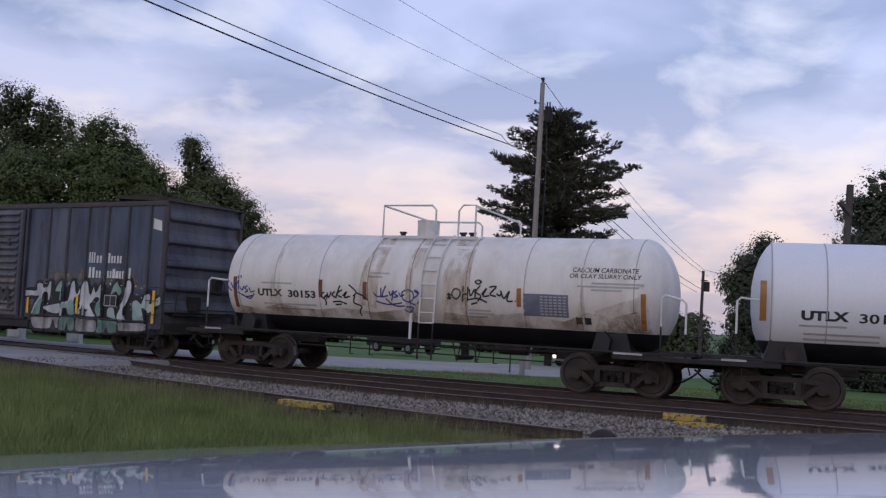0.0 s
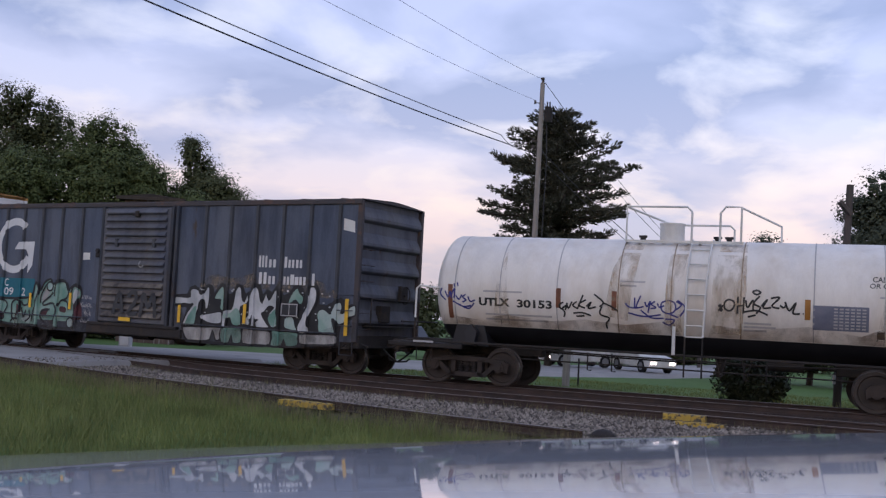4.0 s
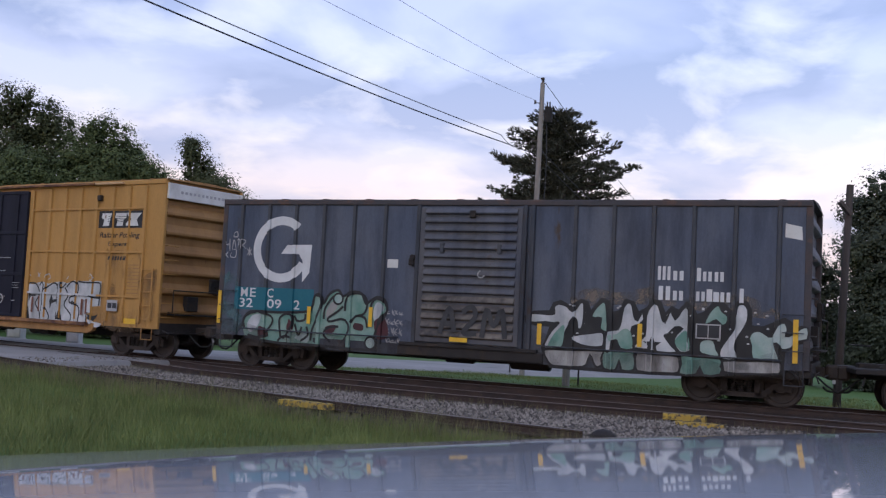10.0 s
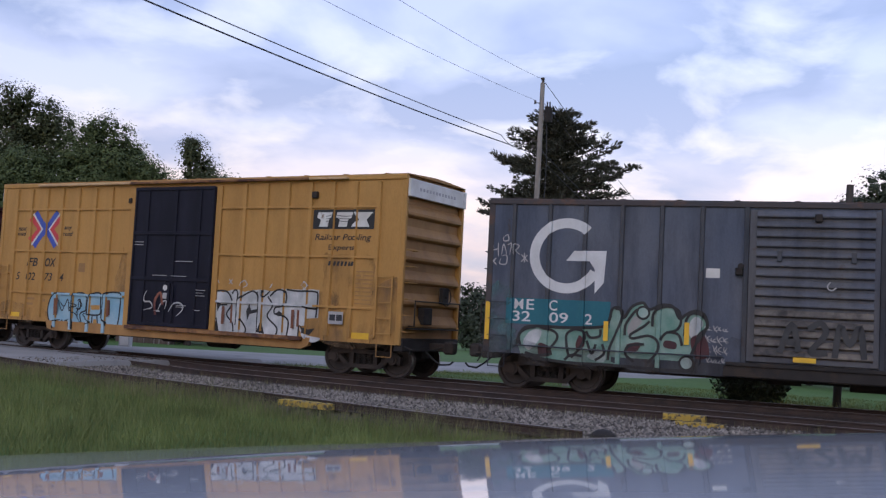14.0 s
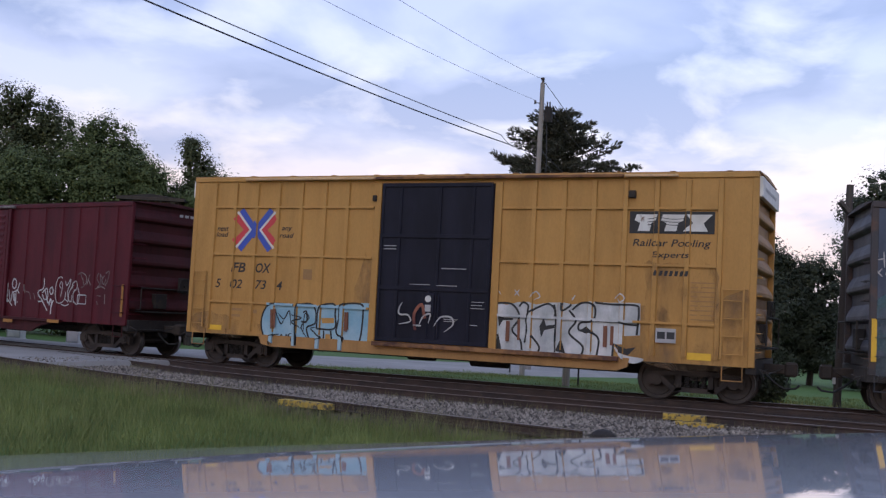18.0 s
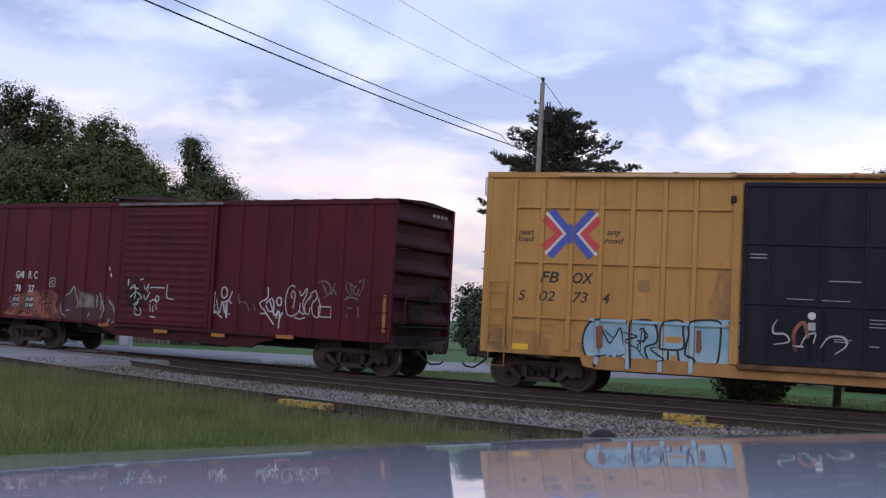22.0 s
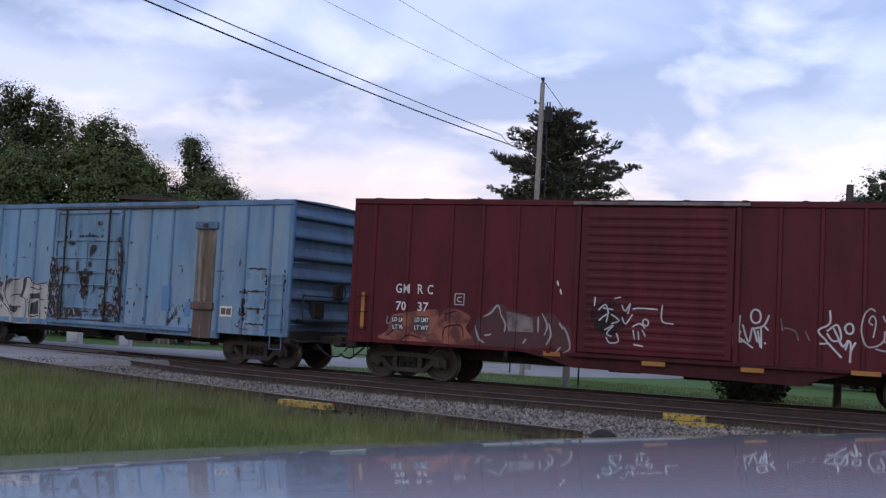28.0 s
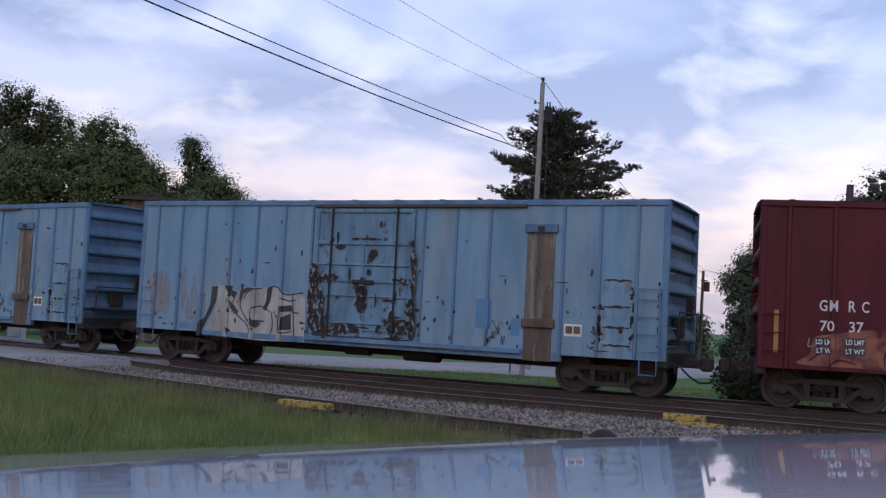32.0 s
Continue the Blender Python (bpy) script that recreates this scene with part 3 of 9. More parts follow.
def along(name, line, half, lift, mat, label, category):
    """A road draped over the land."""
    pts = smooth_line(line, False, 10)
    V, F = [], []
    for i, p in enumerate(pts):
        a, b = pts[max(i - 1, 0)], pts[min(i + 1, len(pts) - 1)]
        d = (b - a).normalized()
        for o, l in ((-half - 0.7, -0.12), (-half, lift), (0, lift + 0.04), (half, lift), (half + 0.7, -0.12)):
            x, y = p.x - d.y * o, p.y + d.x * o
            V.append((x, y, ground_z(x, y) + l))
    for i in range(len(pts) - 1):
        for j in range(4):
            F.append((i * 5 + j, (i + 1) * 5 + j, (i + 1) * 5 + j + 1, i * 5 + j + 1))
    return tagged(raw(name, V, F, mat), label, category, kind="structure")


def near_rail(s):
    """Near rail of the siding, which branches off the main track."""
    return float(np.interp(s, [-16, -9.5, -5, 2, 7, 11, 40, 80], [-0.9, -2.1, -3.55, -4.4, -4.5, -4.95, -7.0, -9.0]))


def old_line(s):
    return float(np.interp(s, [-40, -22, -10.3, -4.2, -0.6, 4, 6.4, 30], [-3.2, -4.1, -5.27, -6.84, -7.72, -9.05, -9.61, -14]))


ground_sheet()
along("road", [(-110, -55), (-70, -8), (-46, 14), (-30, 27), (-17, 36.5), (-7.5, 43), (0.5, 48), (4.8, 52), (9.5, 59), (15, 70.5), (24, 92), (40, 130), (75, 220)], 4.6, 0.10, M["asphalt"], "pale worn asphalt road that crosses the tracks and bends away", "road")
band("track_bed", lambda s: -1.75, lambda s: 1.8, -100, 95, -0.20, M["bed_dark"], "dark oily ballast bed under the main track", "track bed")
band("siding_bed", lambda s: near_rail(s) - 0.35, lambda s: -1.76, -13, 60, -0.195, M["bed_dark"], "dark ballast bed under the siding", "track bed")
band("gravel_bed", lambda s: old_line(s) + 0.02, lambda s: near_rail(s) - 0.38, -11.5, 30, -0.185, M["ballast"], "bed of grey crushed stone beside the siding", "gravel")
# the crossing's pavement beside and between the rails
band("crossing_pavement", lambda s: old_line(s) + 0.25, lambda s: -0.84, -30, -8.4, -0.035, M["asphalt"], "asphalt of the level crossing beside the tracks", "pavement")
band("crossing_panel", lambda s: -0.66, lambda s: 0.66, -30, -12.0, -0.02, M["asphalt"], "asphalt panel between the rails of the level crossing", "pavement")
band("crossing_apron", lambda s: 0.84, lambda s: 3.2, -30, -8.0, -0.035, M["asphalt"], "asphalt apron behind the tracks", "pavement")

RAIL = ((-0.07, -0.17), (-0.07, -0.15), (-0.012, -0.13), (-0.012, -0.045), (-0.036, -0.03), (-0.036, -0.004), (-0.028, 0.0),
        (0.028, 0.0), (0.036, -0.004), (0.036, -0.03), (0.012, -0.045), (0.012, -0.13), (0.07, -0.15), (0.07, -0.17))


def rail(name, s0, s1, off, parent, z=0.0, label=""):
    V, F = [], []
    ss = np.arange(s0, s1 + 0.01, 0.75)
    for s in ss:
        for o, zz in RAIL:
            x, y, _ = track_at(s, off(s) + o if callable(off) else off + o)
            V.append((x, y, zz + z))
    m = len(RAIL)
    for i in range(len(ss) - 1):
        for j in range(m):
            k = (j + 1) % m
            F.append((i * m + j, i * m + k, (i + 1) * m + k, (i + 1) * m + j))
    F += [tuple(range(m))[::-1], tuple(range((len(ss) - 1) * m, len(ss) * m))]
    ob = raw(name, V, F, M["rail"], parent)
    ob.data.materials.append(M["rail_top"])
    for i, p in enumerate(ob.data.polygons):
        if i < len(F) - 2 and i % m in (5, 6, 7):
            p.material_index = 1
    if label:
        ob["label"] = label
    return ob


def track(label, s0, s1, near, far, z=0.0):
    tr = empty("railway_track", label, "railway track")
    rail("rail", s0, s1, near, tr, z)
    rail("rail", s0, s1, far, tr, z)
    return tr


main_track = track("curved main track with worn rails on dark ballast", -100, 95, -0.755, 0.755)
siding = track("rusty siding track branching off the main track", -12.5, 60, near_rail, lambda s: near_rail(s) + 1.51, -0.012)
old_rail = empty("disused_rail", "rusty disused rail lying along the edge of the gravel", "rail")
rail("rail", -20.0, 6.3, old_line, old_rail, 0.0)
x, y, h = track_at(6.55, old_line(6.5))
bm = B()
bmesh.ops.create_icosphere(bm, subdivisions=2, radius=0.16, matrix=Matrix.Translation((x, y, -0.10)) @ Matrix.Diagonal((1.4, 1, 1.0, 1)))
part("rail_stop", bm, M["under"], old_rail, "dark rounded stop at the rail's end")


def lie(s, off, z=0.0, turn=0.0):
    x, y, h = track_at(s, off)
    return pose(x, y, z, 0, 0, math.degrees(h) + turn)


# ---- the train ----
WB, WR = 0.875, 0.475     # half wheelbase of a truck, wheel radius
CARS, TRUCKS, WHEELSETS = [], [], []
KIT = {}


def wheelset_mesh():
    bm = B()
    for s in (-1, 1):
        prof = ((0.0, 0.06), (0.09, 0.075), (0.10, 0.05), (0.16, 0.02), (0.33, 0.03), (0.35, 0.065), (0.42, 0.065), (0.425, -0.055), (0.455, -0.065), (0.455, -0.085), (0.35, -0.075), (0.30, -0.03), (0.12, -0.03), (0.0, -0.06))
        n = 28
        rings = []
        for r, o in prof:
            r *= WR / .43
            rings.append([bm.verts.new((r * math.cos(2 * math.pi * i / n), s * (0.78 + o), r * math.sin(2 * math.pi * i / n))) for i in range(n if r else 1)])
        for k, (a, b) in enumerate(zip(rings, rings[1:])):
            for i in range(n):
                j = (i + 1) % n
                if len(a) == 1:
                    f = bm.faces.new((a[0], b[i], b[j]))
                elif len(b) == 1:
                    f = bm.faces.new((a[i], b[0], a[j]))
                else:
                    f = bm.faces.new((a[i], b[i], b[j], a[j]))
                f.material_index = 1 if k in (6,) else 0
        # slight unevenness that lets the turning show
        box(bm, 0.16, 0.22, s * 0.80 - 0.01, s * 0.80 + 0.012, -0.02, 0.02)
    rod(bm, (0, -1.02, 0), (0, 1.02, 0), 0.085, 12)
    bmesh.ops.recalc_face_normals(bm, faces=bm.faces)
    return bm


def side_frame_mesh(bm, s):
    """Cast truck side frame at y = s * 0.99, axles at x = +-WB, height of axle WR."""
    y0, y1 = s * 0.93, s * 1.07
    a = WB
    prism(bm, [(-a - .22, .30), (-a - .24, .50), (-a - .12, .60), (-.42, .66), (.42, .66), (a + .12, .60), (a + .24, .50), (a + .22, .30), (a + .1, .34), (a + .05, .5),
               (.46, .545), (-.46, .545), (-a - .05, .5), (-a - .1, .34)], y0, y1)
    for q in (-1, 1):
        prism(bm, [(q * (a + .02), .50), (q * (a - .16), .50), (q * .34, .18), (q * .52, .18)], y0, y1)
        prism(bm, [(q * .30, .57), (q * .42, .57), (q * .42, .20), (q * .30, .20)], y0, y1)
    prism(bm, [(-.50, .16), (.50, .16), (.42, .27), (-.42, .27)], y0, y1)
    bmesh.ops.translate(bm, verts=bm.verts, vec=(0, 0, WR - .43))
    return bm


def truck_kit():
    tr = new("truck_kit")
    bm = B()
    box(bm, -0.20, 0.20, -1.0, 1.0, 0.46, 0.72, 0.03)
    rod(bm, (0, 0, 0.70), (0, 0, 0.86), 0.2, 14)
    bolster = part("truck", bm, M["truck"], None)
    bolster["label"] = "two-axle cast steel truck"
    for s in (-1, 1):
        part("side_frame", side_frame_mesh(B(), s), M["truck"], bolster)
        for q in (-.18, 0.0, .18):
            turns = [(q + .066 * math.cos(k * .9), s * 1.0 + .066 * math.sin(k * .9), .30 + k * .0075) for k in range(36)]
            part("spring", bent(B(), turns, .017, 5), M["under"], bolster)
        for q in (-1, 1):
            bm = B()
            rod(bm, (q * WB, s * 0.93, WR), (q * WB, s * 1.10, WR), .135, 14)
            rod(bm, (q * WB, s * 1.09, WR), (q * WB, s * 1.125, WR), .085, 10)
            part("bearing", bm, M["truck"], bolster)
    for q in (-1, 1):
        bm = B()
        box(bm, q * .33 - .05, q * .33 + .05, -.95, .95, .33, .43, .01)
        part("brake_beam", bm, M["under"], bolster)
    KIT["truck"] = bolster
    KIT["wheelset"] = part("wheelset", wheelset_mesh(), [M["wheel"], M["tread"]], None)
    bpy.data.objects.remove(tr)


truck_kit()


def add_trucks(car, a):
    for s in (-1, 1):
        t = copy_thing(KIT["truck"], pose(s * a, 0, 0))
        t.parent = car
        ws = []
        for q in (-1, 1):
            w = share("wheelset", KIT["wheelset"], t, pose(q * WB, 0, WR))
            ws.append((w, q * WB))
        TRUCKS.append((t, car, s * a))
        WHEELSETS.extend((w, car, s * a + o) for w, o in ws)


def coupler(car, u, s, z=0.85):
    """Coupler and air hose at the end u of a car; s: +1 front, -1 rear."""
    bm = B()
    box(bm, min(u - s * .5, u + s * .55), max(u - s * .5, u + s * .55), -.10, .10, z - .11, z + .11, .02)
    box(bm, min(u + s * .50, u + s * .78), max(u + s * .50, u + s * .78), -.17, .15, z - .17, z + .17, .05)
    part("coupler", bm, M["truck"], car)
    bm = B()
    bent(bm, [(u + s * .1, -.35, z - .12), (u + s * .3, -.34, z - .3), (u + s * .52, -.3, z - .44), (u + s * .76, -.22, z - .42), (u + s * .85, -.2, z - .34)], .026)
    part("air_hose", bm, M["hose"], car, "black rubber air hose")
    bm = B()
    bent(bm, [(u + s * .12, -.2, z - .02), (u + s * .12, -1.2, z - .05), (u + s * .2, -1.35, z - .22)], .018)
    part("uncoupling_lever", bm, M["under"], car)


def box_body(car, L, hw, z0, eave, mats, roof_rise=0.10, ends=5, pressed=True):
    """Shell of a boxcar: side walls, floor, corrugated ends, roof, underframe."""
    side, post, end, roofm = mats
    for s in (-1, 1):
        bm = B()
        box(bm, -L + .03, L - .03, min(s * hw, s * (hw - .06)), max(s * hw, s * (hw - .06)), z0, eave - .10)
        part("side_wall", bm, side, car)
        bm = B()
        box(bm, -L, L, min(s * (hw + .045), s * (hw - .04)), max(s * (hw + .045), s * (hw - .04)), eave - .13, eave, .015)
        part("top_chord", bm, post, car)
    bm = B()
    box(bm, -L + .05, L - .05, -hw + .07, hw - .07, z0 + .02, z0 + .12)
    part("floor", bm, M["under"], car)
    # roof: a shallow ridge with cross ribs
    bm = B()
    prism(bm, [(-hw - .02, eave + .004), (hw + .02, eave + .004), (hw + .02, eave + .02), (.25, eave + roof_rise), (-.25, eave + roof_rise), (-hw - .02, eave + .02)], -L - .02, L + .02)
    bmesh.ops.transform(bm, matrix=Matrix.Rotation(math.pi / 2, 4, "Z"), verts=bm.verts)
    part("roof", bm, roofm, car)
    n = 12
    for i in range(n):
        u = -L + (i + .5) * 2 * L / n
        bm = B()
        prism(bm, [(-hw - .03, eave + .018), (hw + .03, eave + .018), (hw + .03, eave + .035), (.25, eave + roof_rise + .03), (-.25, eave + roof_rise + .03), (-hw - .03, eave + .035)], u - .06, u + .06)
        bmesh.ops.transform(bm, matrix=Matrix.Rotation(math.pi / 2, 4, "Z"), verts=bm.verts)
        part("roof_rib", bm, roofm, car)
    # ends
    for s in (-1, 1):
        bm = B()
        box(bm, min(s * (L - .21), s * (L - .13)), max(s * (L - .21), s * (L - .13)), -hw + .02, hw - .02, z0, eave + .02)
        part("end_wall", bm, end, car)
        for q in (-1, 1):
            bm = B()
            box(bm, min(s * (L - .14), s * (L + .01)), max(s * (L - .14), s * (L + .01)), min(q * (hw - .09), q * (hw + .02)), max(q * (hw - .09), q * (hw + .02)), z0, eave - .02, .015)
            part("corner_post", bm, post, car)
        step = (eave - z0 - .35) / ends
        for k in range(ends):
            zc = z0 + .30 + (k + .5) * step
            bm = B()
            shape = ((-.30, 0), (-.22, .80), (-.17, 1.0), (-.06, 1.0), (.14, .62), (.36, 0)) if pressed else ((-.40, 0), (-.30, .45), (-.16, .9), (.0, 1.0), (.16, .9), (.30, .5), (.44, 0))
            prism(bm, [(s * (L - .14 + .145 * q), zc + step * f) for f, q in shape], -hw + .10, hw - .10)
            part("end_corrugation", bm, end, car)
        bm = B()
        box(bm, min(s * (L - .2), s * (L + .05)), max(s * (L - .2), s * (L + .05)), -hw + .05, hw - .05, z0 - .16, z0 + .18, .02)
        part("end_sill", bm, M["under"], car)
        # hand brake gear, ladder and steps on the end
        bm = B()
        if s > 0:
            rod(bm, (L + .02, .55, 2.2), (L + .16, .55, 2.2), .04, 8)
            bent(bm, [(L + .14, .55 + .24 * math.cos(k * .45), 2.2 + .24 * math.sin(k * .45)) for k in range(15)], .016, 5)
            box(bm, L + .0, L + .11, .36, .74, 2.0, 2.45, .02)
        box(bm, min(s * (L - .1), s * (L + .22)), max(s * (L - .1), s * (L + .22)), -1.15, 1.15, z0 + .42, z0 + .46)
        part("end_platform", bm, M["under"], car)
        bm = B()
        for k in range(6):
            z = z0 + .35 + k * .42
            bent(bm, [(s * (L - .1), -hw + .12, z), (s * (L + .1), -hw + .12, z), (s * (L + .1), -hw + .55, z), (s * (L - .1), -hw + .55, z)], .013, 5)
        each("end_rung", bm, post, car)
        # hand rail, uncoupling lever and brake gear below the end
        part("end_hand_rail", bent(B(), [(s * (L + .02), -1.2, z0 + .50), (s * (L + .20), -1.2, z0 + .50), (s * (L + .20), -1.2, z0 + 1.15), (s * (L + .20), 1.2, z0 + 1.15), (s * (L + .20), 1.2, z0 + .50)], .02, 6), M["under"], car)
        part("uncoupling_lever", bent(B(), [(s * (L + .10), -1.45, z0 - .02), (s * (L + .30), -1.40, z0 - .10), (s * (L + .32), -.3, z0 - .10), (s * (L + .45), -.1, z0 - .02)], .018, 6), M["under"], car)
        bm = B()
        box(bm, min(s * (L - .1), s * (L + .10)), max(s * (L - .1), s * (L + .10)), -.55, -.10, z0 + .55, z0 + 1.0, .02)
        part("retainer_box", bm, M["under"], car)
        coupler(car, s * L, s)
    # underframe
    bm = B()
    box(bm, -L + .1, L - .1, -.20, .20, z0 - .35, z0 + .03, .02)
    part("centre_sill", bm, M["under"], car)
    bm = B()
    rod(bm, (-1.2, -.55, z0 - .22), (-.45, -.55, z0 - .22), .17, 14)
    part("brake_cylinder", bm, M["under"], car)
    bm = B()
    rod(bm, (.6, -.50, z0 - .24), (1.6, -.50, z0 - .24), .21, 14)
    part("air_reservoir", bm, M["under"], car)
    for u in (-3.6, -2.2, 2.4, 3.8):
        bm = B()
        box(bm, u - .05, u + .05, -hw + .1, hw - .1, z0 - .14, z0 + .03)
        part("cross_bearer", bm, M["under"], car)
    bm = B()
    bent(bm, [(-4.4, -.7, z0 - .16), (4.4, -.62, z0 - .2)], .02, 6)
    for u in (-3.9, 3.9):
        bent(bm, [(u, -.72, z0 + .02), (u, -.72, z0 - .34), (u + .12, -.72, z0 - .34), (u + .12, -.72, z0 + .02)], .016, 5)
    part("brake_rigging", bm, M["under"], car)


def posts(car, us, hw, z0, z1, mat, w=.09, d=.045, name="side_post", sides=(-1, 1)):
    first = None
    for u in us:
        for s in sides:
            if first is None:
                bm = B()
                prism(bm, [(-w / 2 - .02, 0), (-w / 2, -d), (w / 2, -d), (w / 2 + .02, 0)], z0, z1)
                for v in bm.verts:
                    v.co = Vector((v.co.x, v.co.z, v.co.y))
                bmesh.ops.recalc_face_normals(bm, faces=bm.faces)
                first = part(name, bm, mat, car)
                first.matrix_basis = pose(u, s * hw, 0, 0, 0, 0 if s < 0 else 180)
            else:
                share(name, first, car, pose(u, s * hw, 0, 0, 0, 0 if s < 0 else 180))


def rungs(car, u0, u1, zs, hw, mat, name="grab_iron", d=.09, r=.014, up=False):
    for z in zs:
        bm = B()
        if up:
            bent(bm, [(u0, -hw, z), (u0, -hw - d, z), (u0, -hw - d, u1), (u0, -hw, u1)], r, 6)
        else:
            bent(bm, [(u0, -hw, z), (u0, -hw - d, z), (u1, -hw - d, z), (u1, -hw, z)], r, 6)
        part(name, bm, mat, car)


def step_iron(car, u0, u1, z0, hw, mat):
    bm = B()
    bent(bm, [(u0, -hw + .02, z0), (u0, -hw + .02, z0 - .34), (u1, -hw + .02, z0 - .34), (u1, -hw + .02, z0)], .018, 6)
    part("step", bm, mat, car)


def plate(x0, x1, z0, z1, y):
    bm = B()
    bm.faces.new([bm.verts.new(p) for p in ((x0, y, z0), (x1, y, z0), (x1, y, z1), (x0, y, z1))])
    return bm


def letter_shape(pts, y, car, fill, line, w=.055, name="graffiti_letter", tight=False):
    """One painted letter: a filled body and its outline, as one film on the car."""
    ob = part(name, conform(blob(B(), pts, y - .003, not tight), POSTS, .07, .061), fill, car)
    part("graffiti_outline", conform(stroke(B(), pts, w, y - .006, closed=True, n=2 if tight else 5), POSTS, .07, .061), line, car)
    return ob


POSTS, FILM = [], [.061]


def tag_line(car, lines, w, y, mat, name="graffiti_tag", taper=True):
    for pts in lines:
        part(name, conform(stroke(B(), pts, w, y - .005, taper=taper), POSTS, .07, FILM[0]), mat, car)


def scribble(rnd, x0, x1, z0, z1, n):
    """A quick looping pen line within a box."""
    out = []
    for i in range(n):
        t = i / (n - 1)
        out.append((x0 + (x1 - x0) * t + rnd.uniform(-.06, .06) * (x1 - x0), z0 + (z1 - z0) * (.15 + .7 * (i % 2)) + rnd.uniform(-.15, .15) * (z1 - z0)))
    return out


# ---- slate boxcar ----
def slate_boxcar():
    car = empty("boxcar", "weathered slate grey boxcar with white ring emblem and green graffiti", "boxcar", "cars of the train")
    L, hw, z0, eave = 7.82, 1.55, .88, 4.63
    box_body(car, L, hw, z0, eave, (M["slate"], M["chord"], M["slate_door"], M["chord"]))
    us = [-7.18, -6.29, -5.43, -4.55, -3.63, -2.71, 2.43, 3.37, 4.32, 5.25, 6.18, 7.13]
    posts(car, us, hw, z0, eave - .12, M["slate_dark"], .075, .060)
    POSTS[:] = us
    FILM[0] = .061
    y = -hw - .004
    # side sill, deeper between the trucks
    bm = prism(B(), [(-4.7, z0 + .05), (4.9, z0 + .05), (4.9, z0 - .06), (4.5, z0 - .24), (-4.2, z0 - .24), (-4.7, z0 - .06)], -hw - .01, -hw + .10)
    part("side_sill", bm, M["slate_dark"], car)
    # corrugated sliding door with its frame, track and lock
    bm = B()
    box(bm, -1.66, 1.10, -hw - .10, -hw - .02, 1.02, 4.44, .01)
    door = part("door", bm, M["slate_door"], car, "slate grey corrugated sliding door")
    for i in range(15):
        z = 1.15 + i * .222
        bm = prism(B(), [(-hw - .10, z - .01), (-hw - .185, z + .03), (-hw - .185, z + .06), (-hw - .10, z + .16)], -1.5, .98)
        for v in bm.verts:
            v.co = Vector((v.co.y, v.co.x, v.co.z))
        bmesh.ops.recalc_face_normals(bm, faces=bm.faces)
        part("door_corrugation", bm, M["slate_door_worn"] if z < 2.15 else M["slate_door"], door)
    for u in (-1.72, 1.16, 1.36):
        bm = B()
        box(bm, u - .055, u + .055, -hw - .11, -hw, .95, 4.5, .012)
        part("door_post", bm, M["slate_dark"], car)
    bm = B()
    box(bm, -2.1, 1.6, -hw - .13, -hw + .01, .90, .985, .01)
    box(bm, -2.15, 1.75, -hw - .09, -hw + .01, .66, .90, .01)
    part("door_track", bm, M["under"], car, "black greasy door track and sill")
    bm = B()
    box(bm, -1.95, -1.78, -hw - .12, -hw, 2.95, 3.12, .02)
    rod(bm, (-1.83, -hw - .10, 3.15), (-1.83, -hw - .16, 3.15), .07, 12)
    part("door_lock", bm, M["under"], car)
    for u in (-1.0, .55):
        bm = B()
        box(bm, u - .05, u + .05, -hw - .2, -hw - .11, 3.28, 3.52, .01)
        part("door_bracket", bm, M["slate_dark"], door)
    bm = B()
    box(bm, -.28, -.12, -hw - .21, -hw - .12, 4.18, 4.36, .015)
    part("door_catch", bm, M["under"], door)
    bm = B()
    box(bm, -.66, -.18, -hw - .206, -hw - .196, 1.06, 1.17)
    part("door_reflector", bm, M["stripe"], car, "yellow reflective strip")
    bm = B()
    stroke(bm, [(.08, 2.86), (.02, 2.78), (.04, 2.70), (.12, 2.68), (.2, 2.74)], .03, -hw - .192)
    part("door_mark", bm, M["letter_faint"], car)
    # the round emblem: an open ring that ends in an arrow
    bm = B()
    c, ro, ri = (-5.86, 3.28), .905, .665
    ring = [(c[0] + r * math.cos(a) * .98, c[1] + r * math.sin(a)) for r, aa in ((ro, [radians(52 + i * 5.9) for i in range(50)]), (ri, [radians(342 - i * 5.9) for i in range(50)])) for a in aa]
    n = 50
    a0 = [(c[0] + ro * math.cos(radians(50 + i * 5.75)), c[1] + ro * math.sin(radians(50 + i * 5.75))) for i in range(n)]
    a1 = [(c[0] + ri * math.cos(radians(50 + i * 5.75)), c[1] + ri * math.sin(radians(50 + i * 5.75))) for i in range(n)]
    va = [bm.verts.new((p[0], y, p[1])) for p in a0]
    vb = [bm.verts.new((p[0], y, p[1])) for p in a1]
    for i in range(n - 1):
        bm.faces.new((va[i], va[i + 1], vb[i + 1], vb[i]))
    blob(bm, [(-5.86, 3.16), (-5.68, 3.40), (-4.90, 3.42), (-4.94, 2.66), (-5.15, 2.40), (-5.17, 2.98), (-5.30, 3.16)], y - .001, False)
    part("emblem", conform(bm, us, .046, .061), M["letter_white"], car, "white ring-and-arrow emblem")
    # teal number panel
    part("number_panel", conform(plate(-7.30, -4.76, 1.60, 2.22, y), us, .046, .061), M["teal"], car, "teal paint panel behind the car number")
    for s, x0, x1 in (("M", -7.09, -6.87), ("E", -6.79, -6.60), ("C", -6.23, -6.03)):
        part("owner_mark", conform(words(s, x0, x1, 1.95, 2.20, y - .003, 0, .01), us, .046, .061), M["letter_white"], car, "white painted owner's letters")
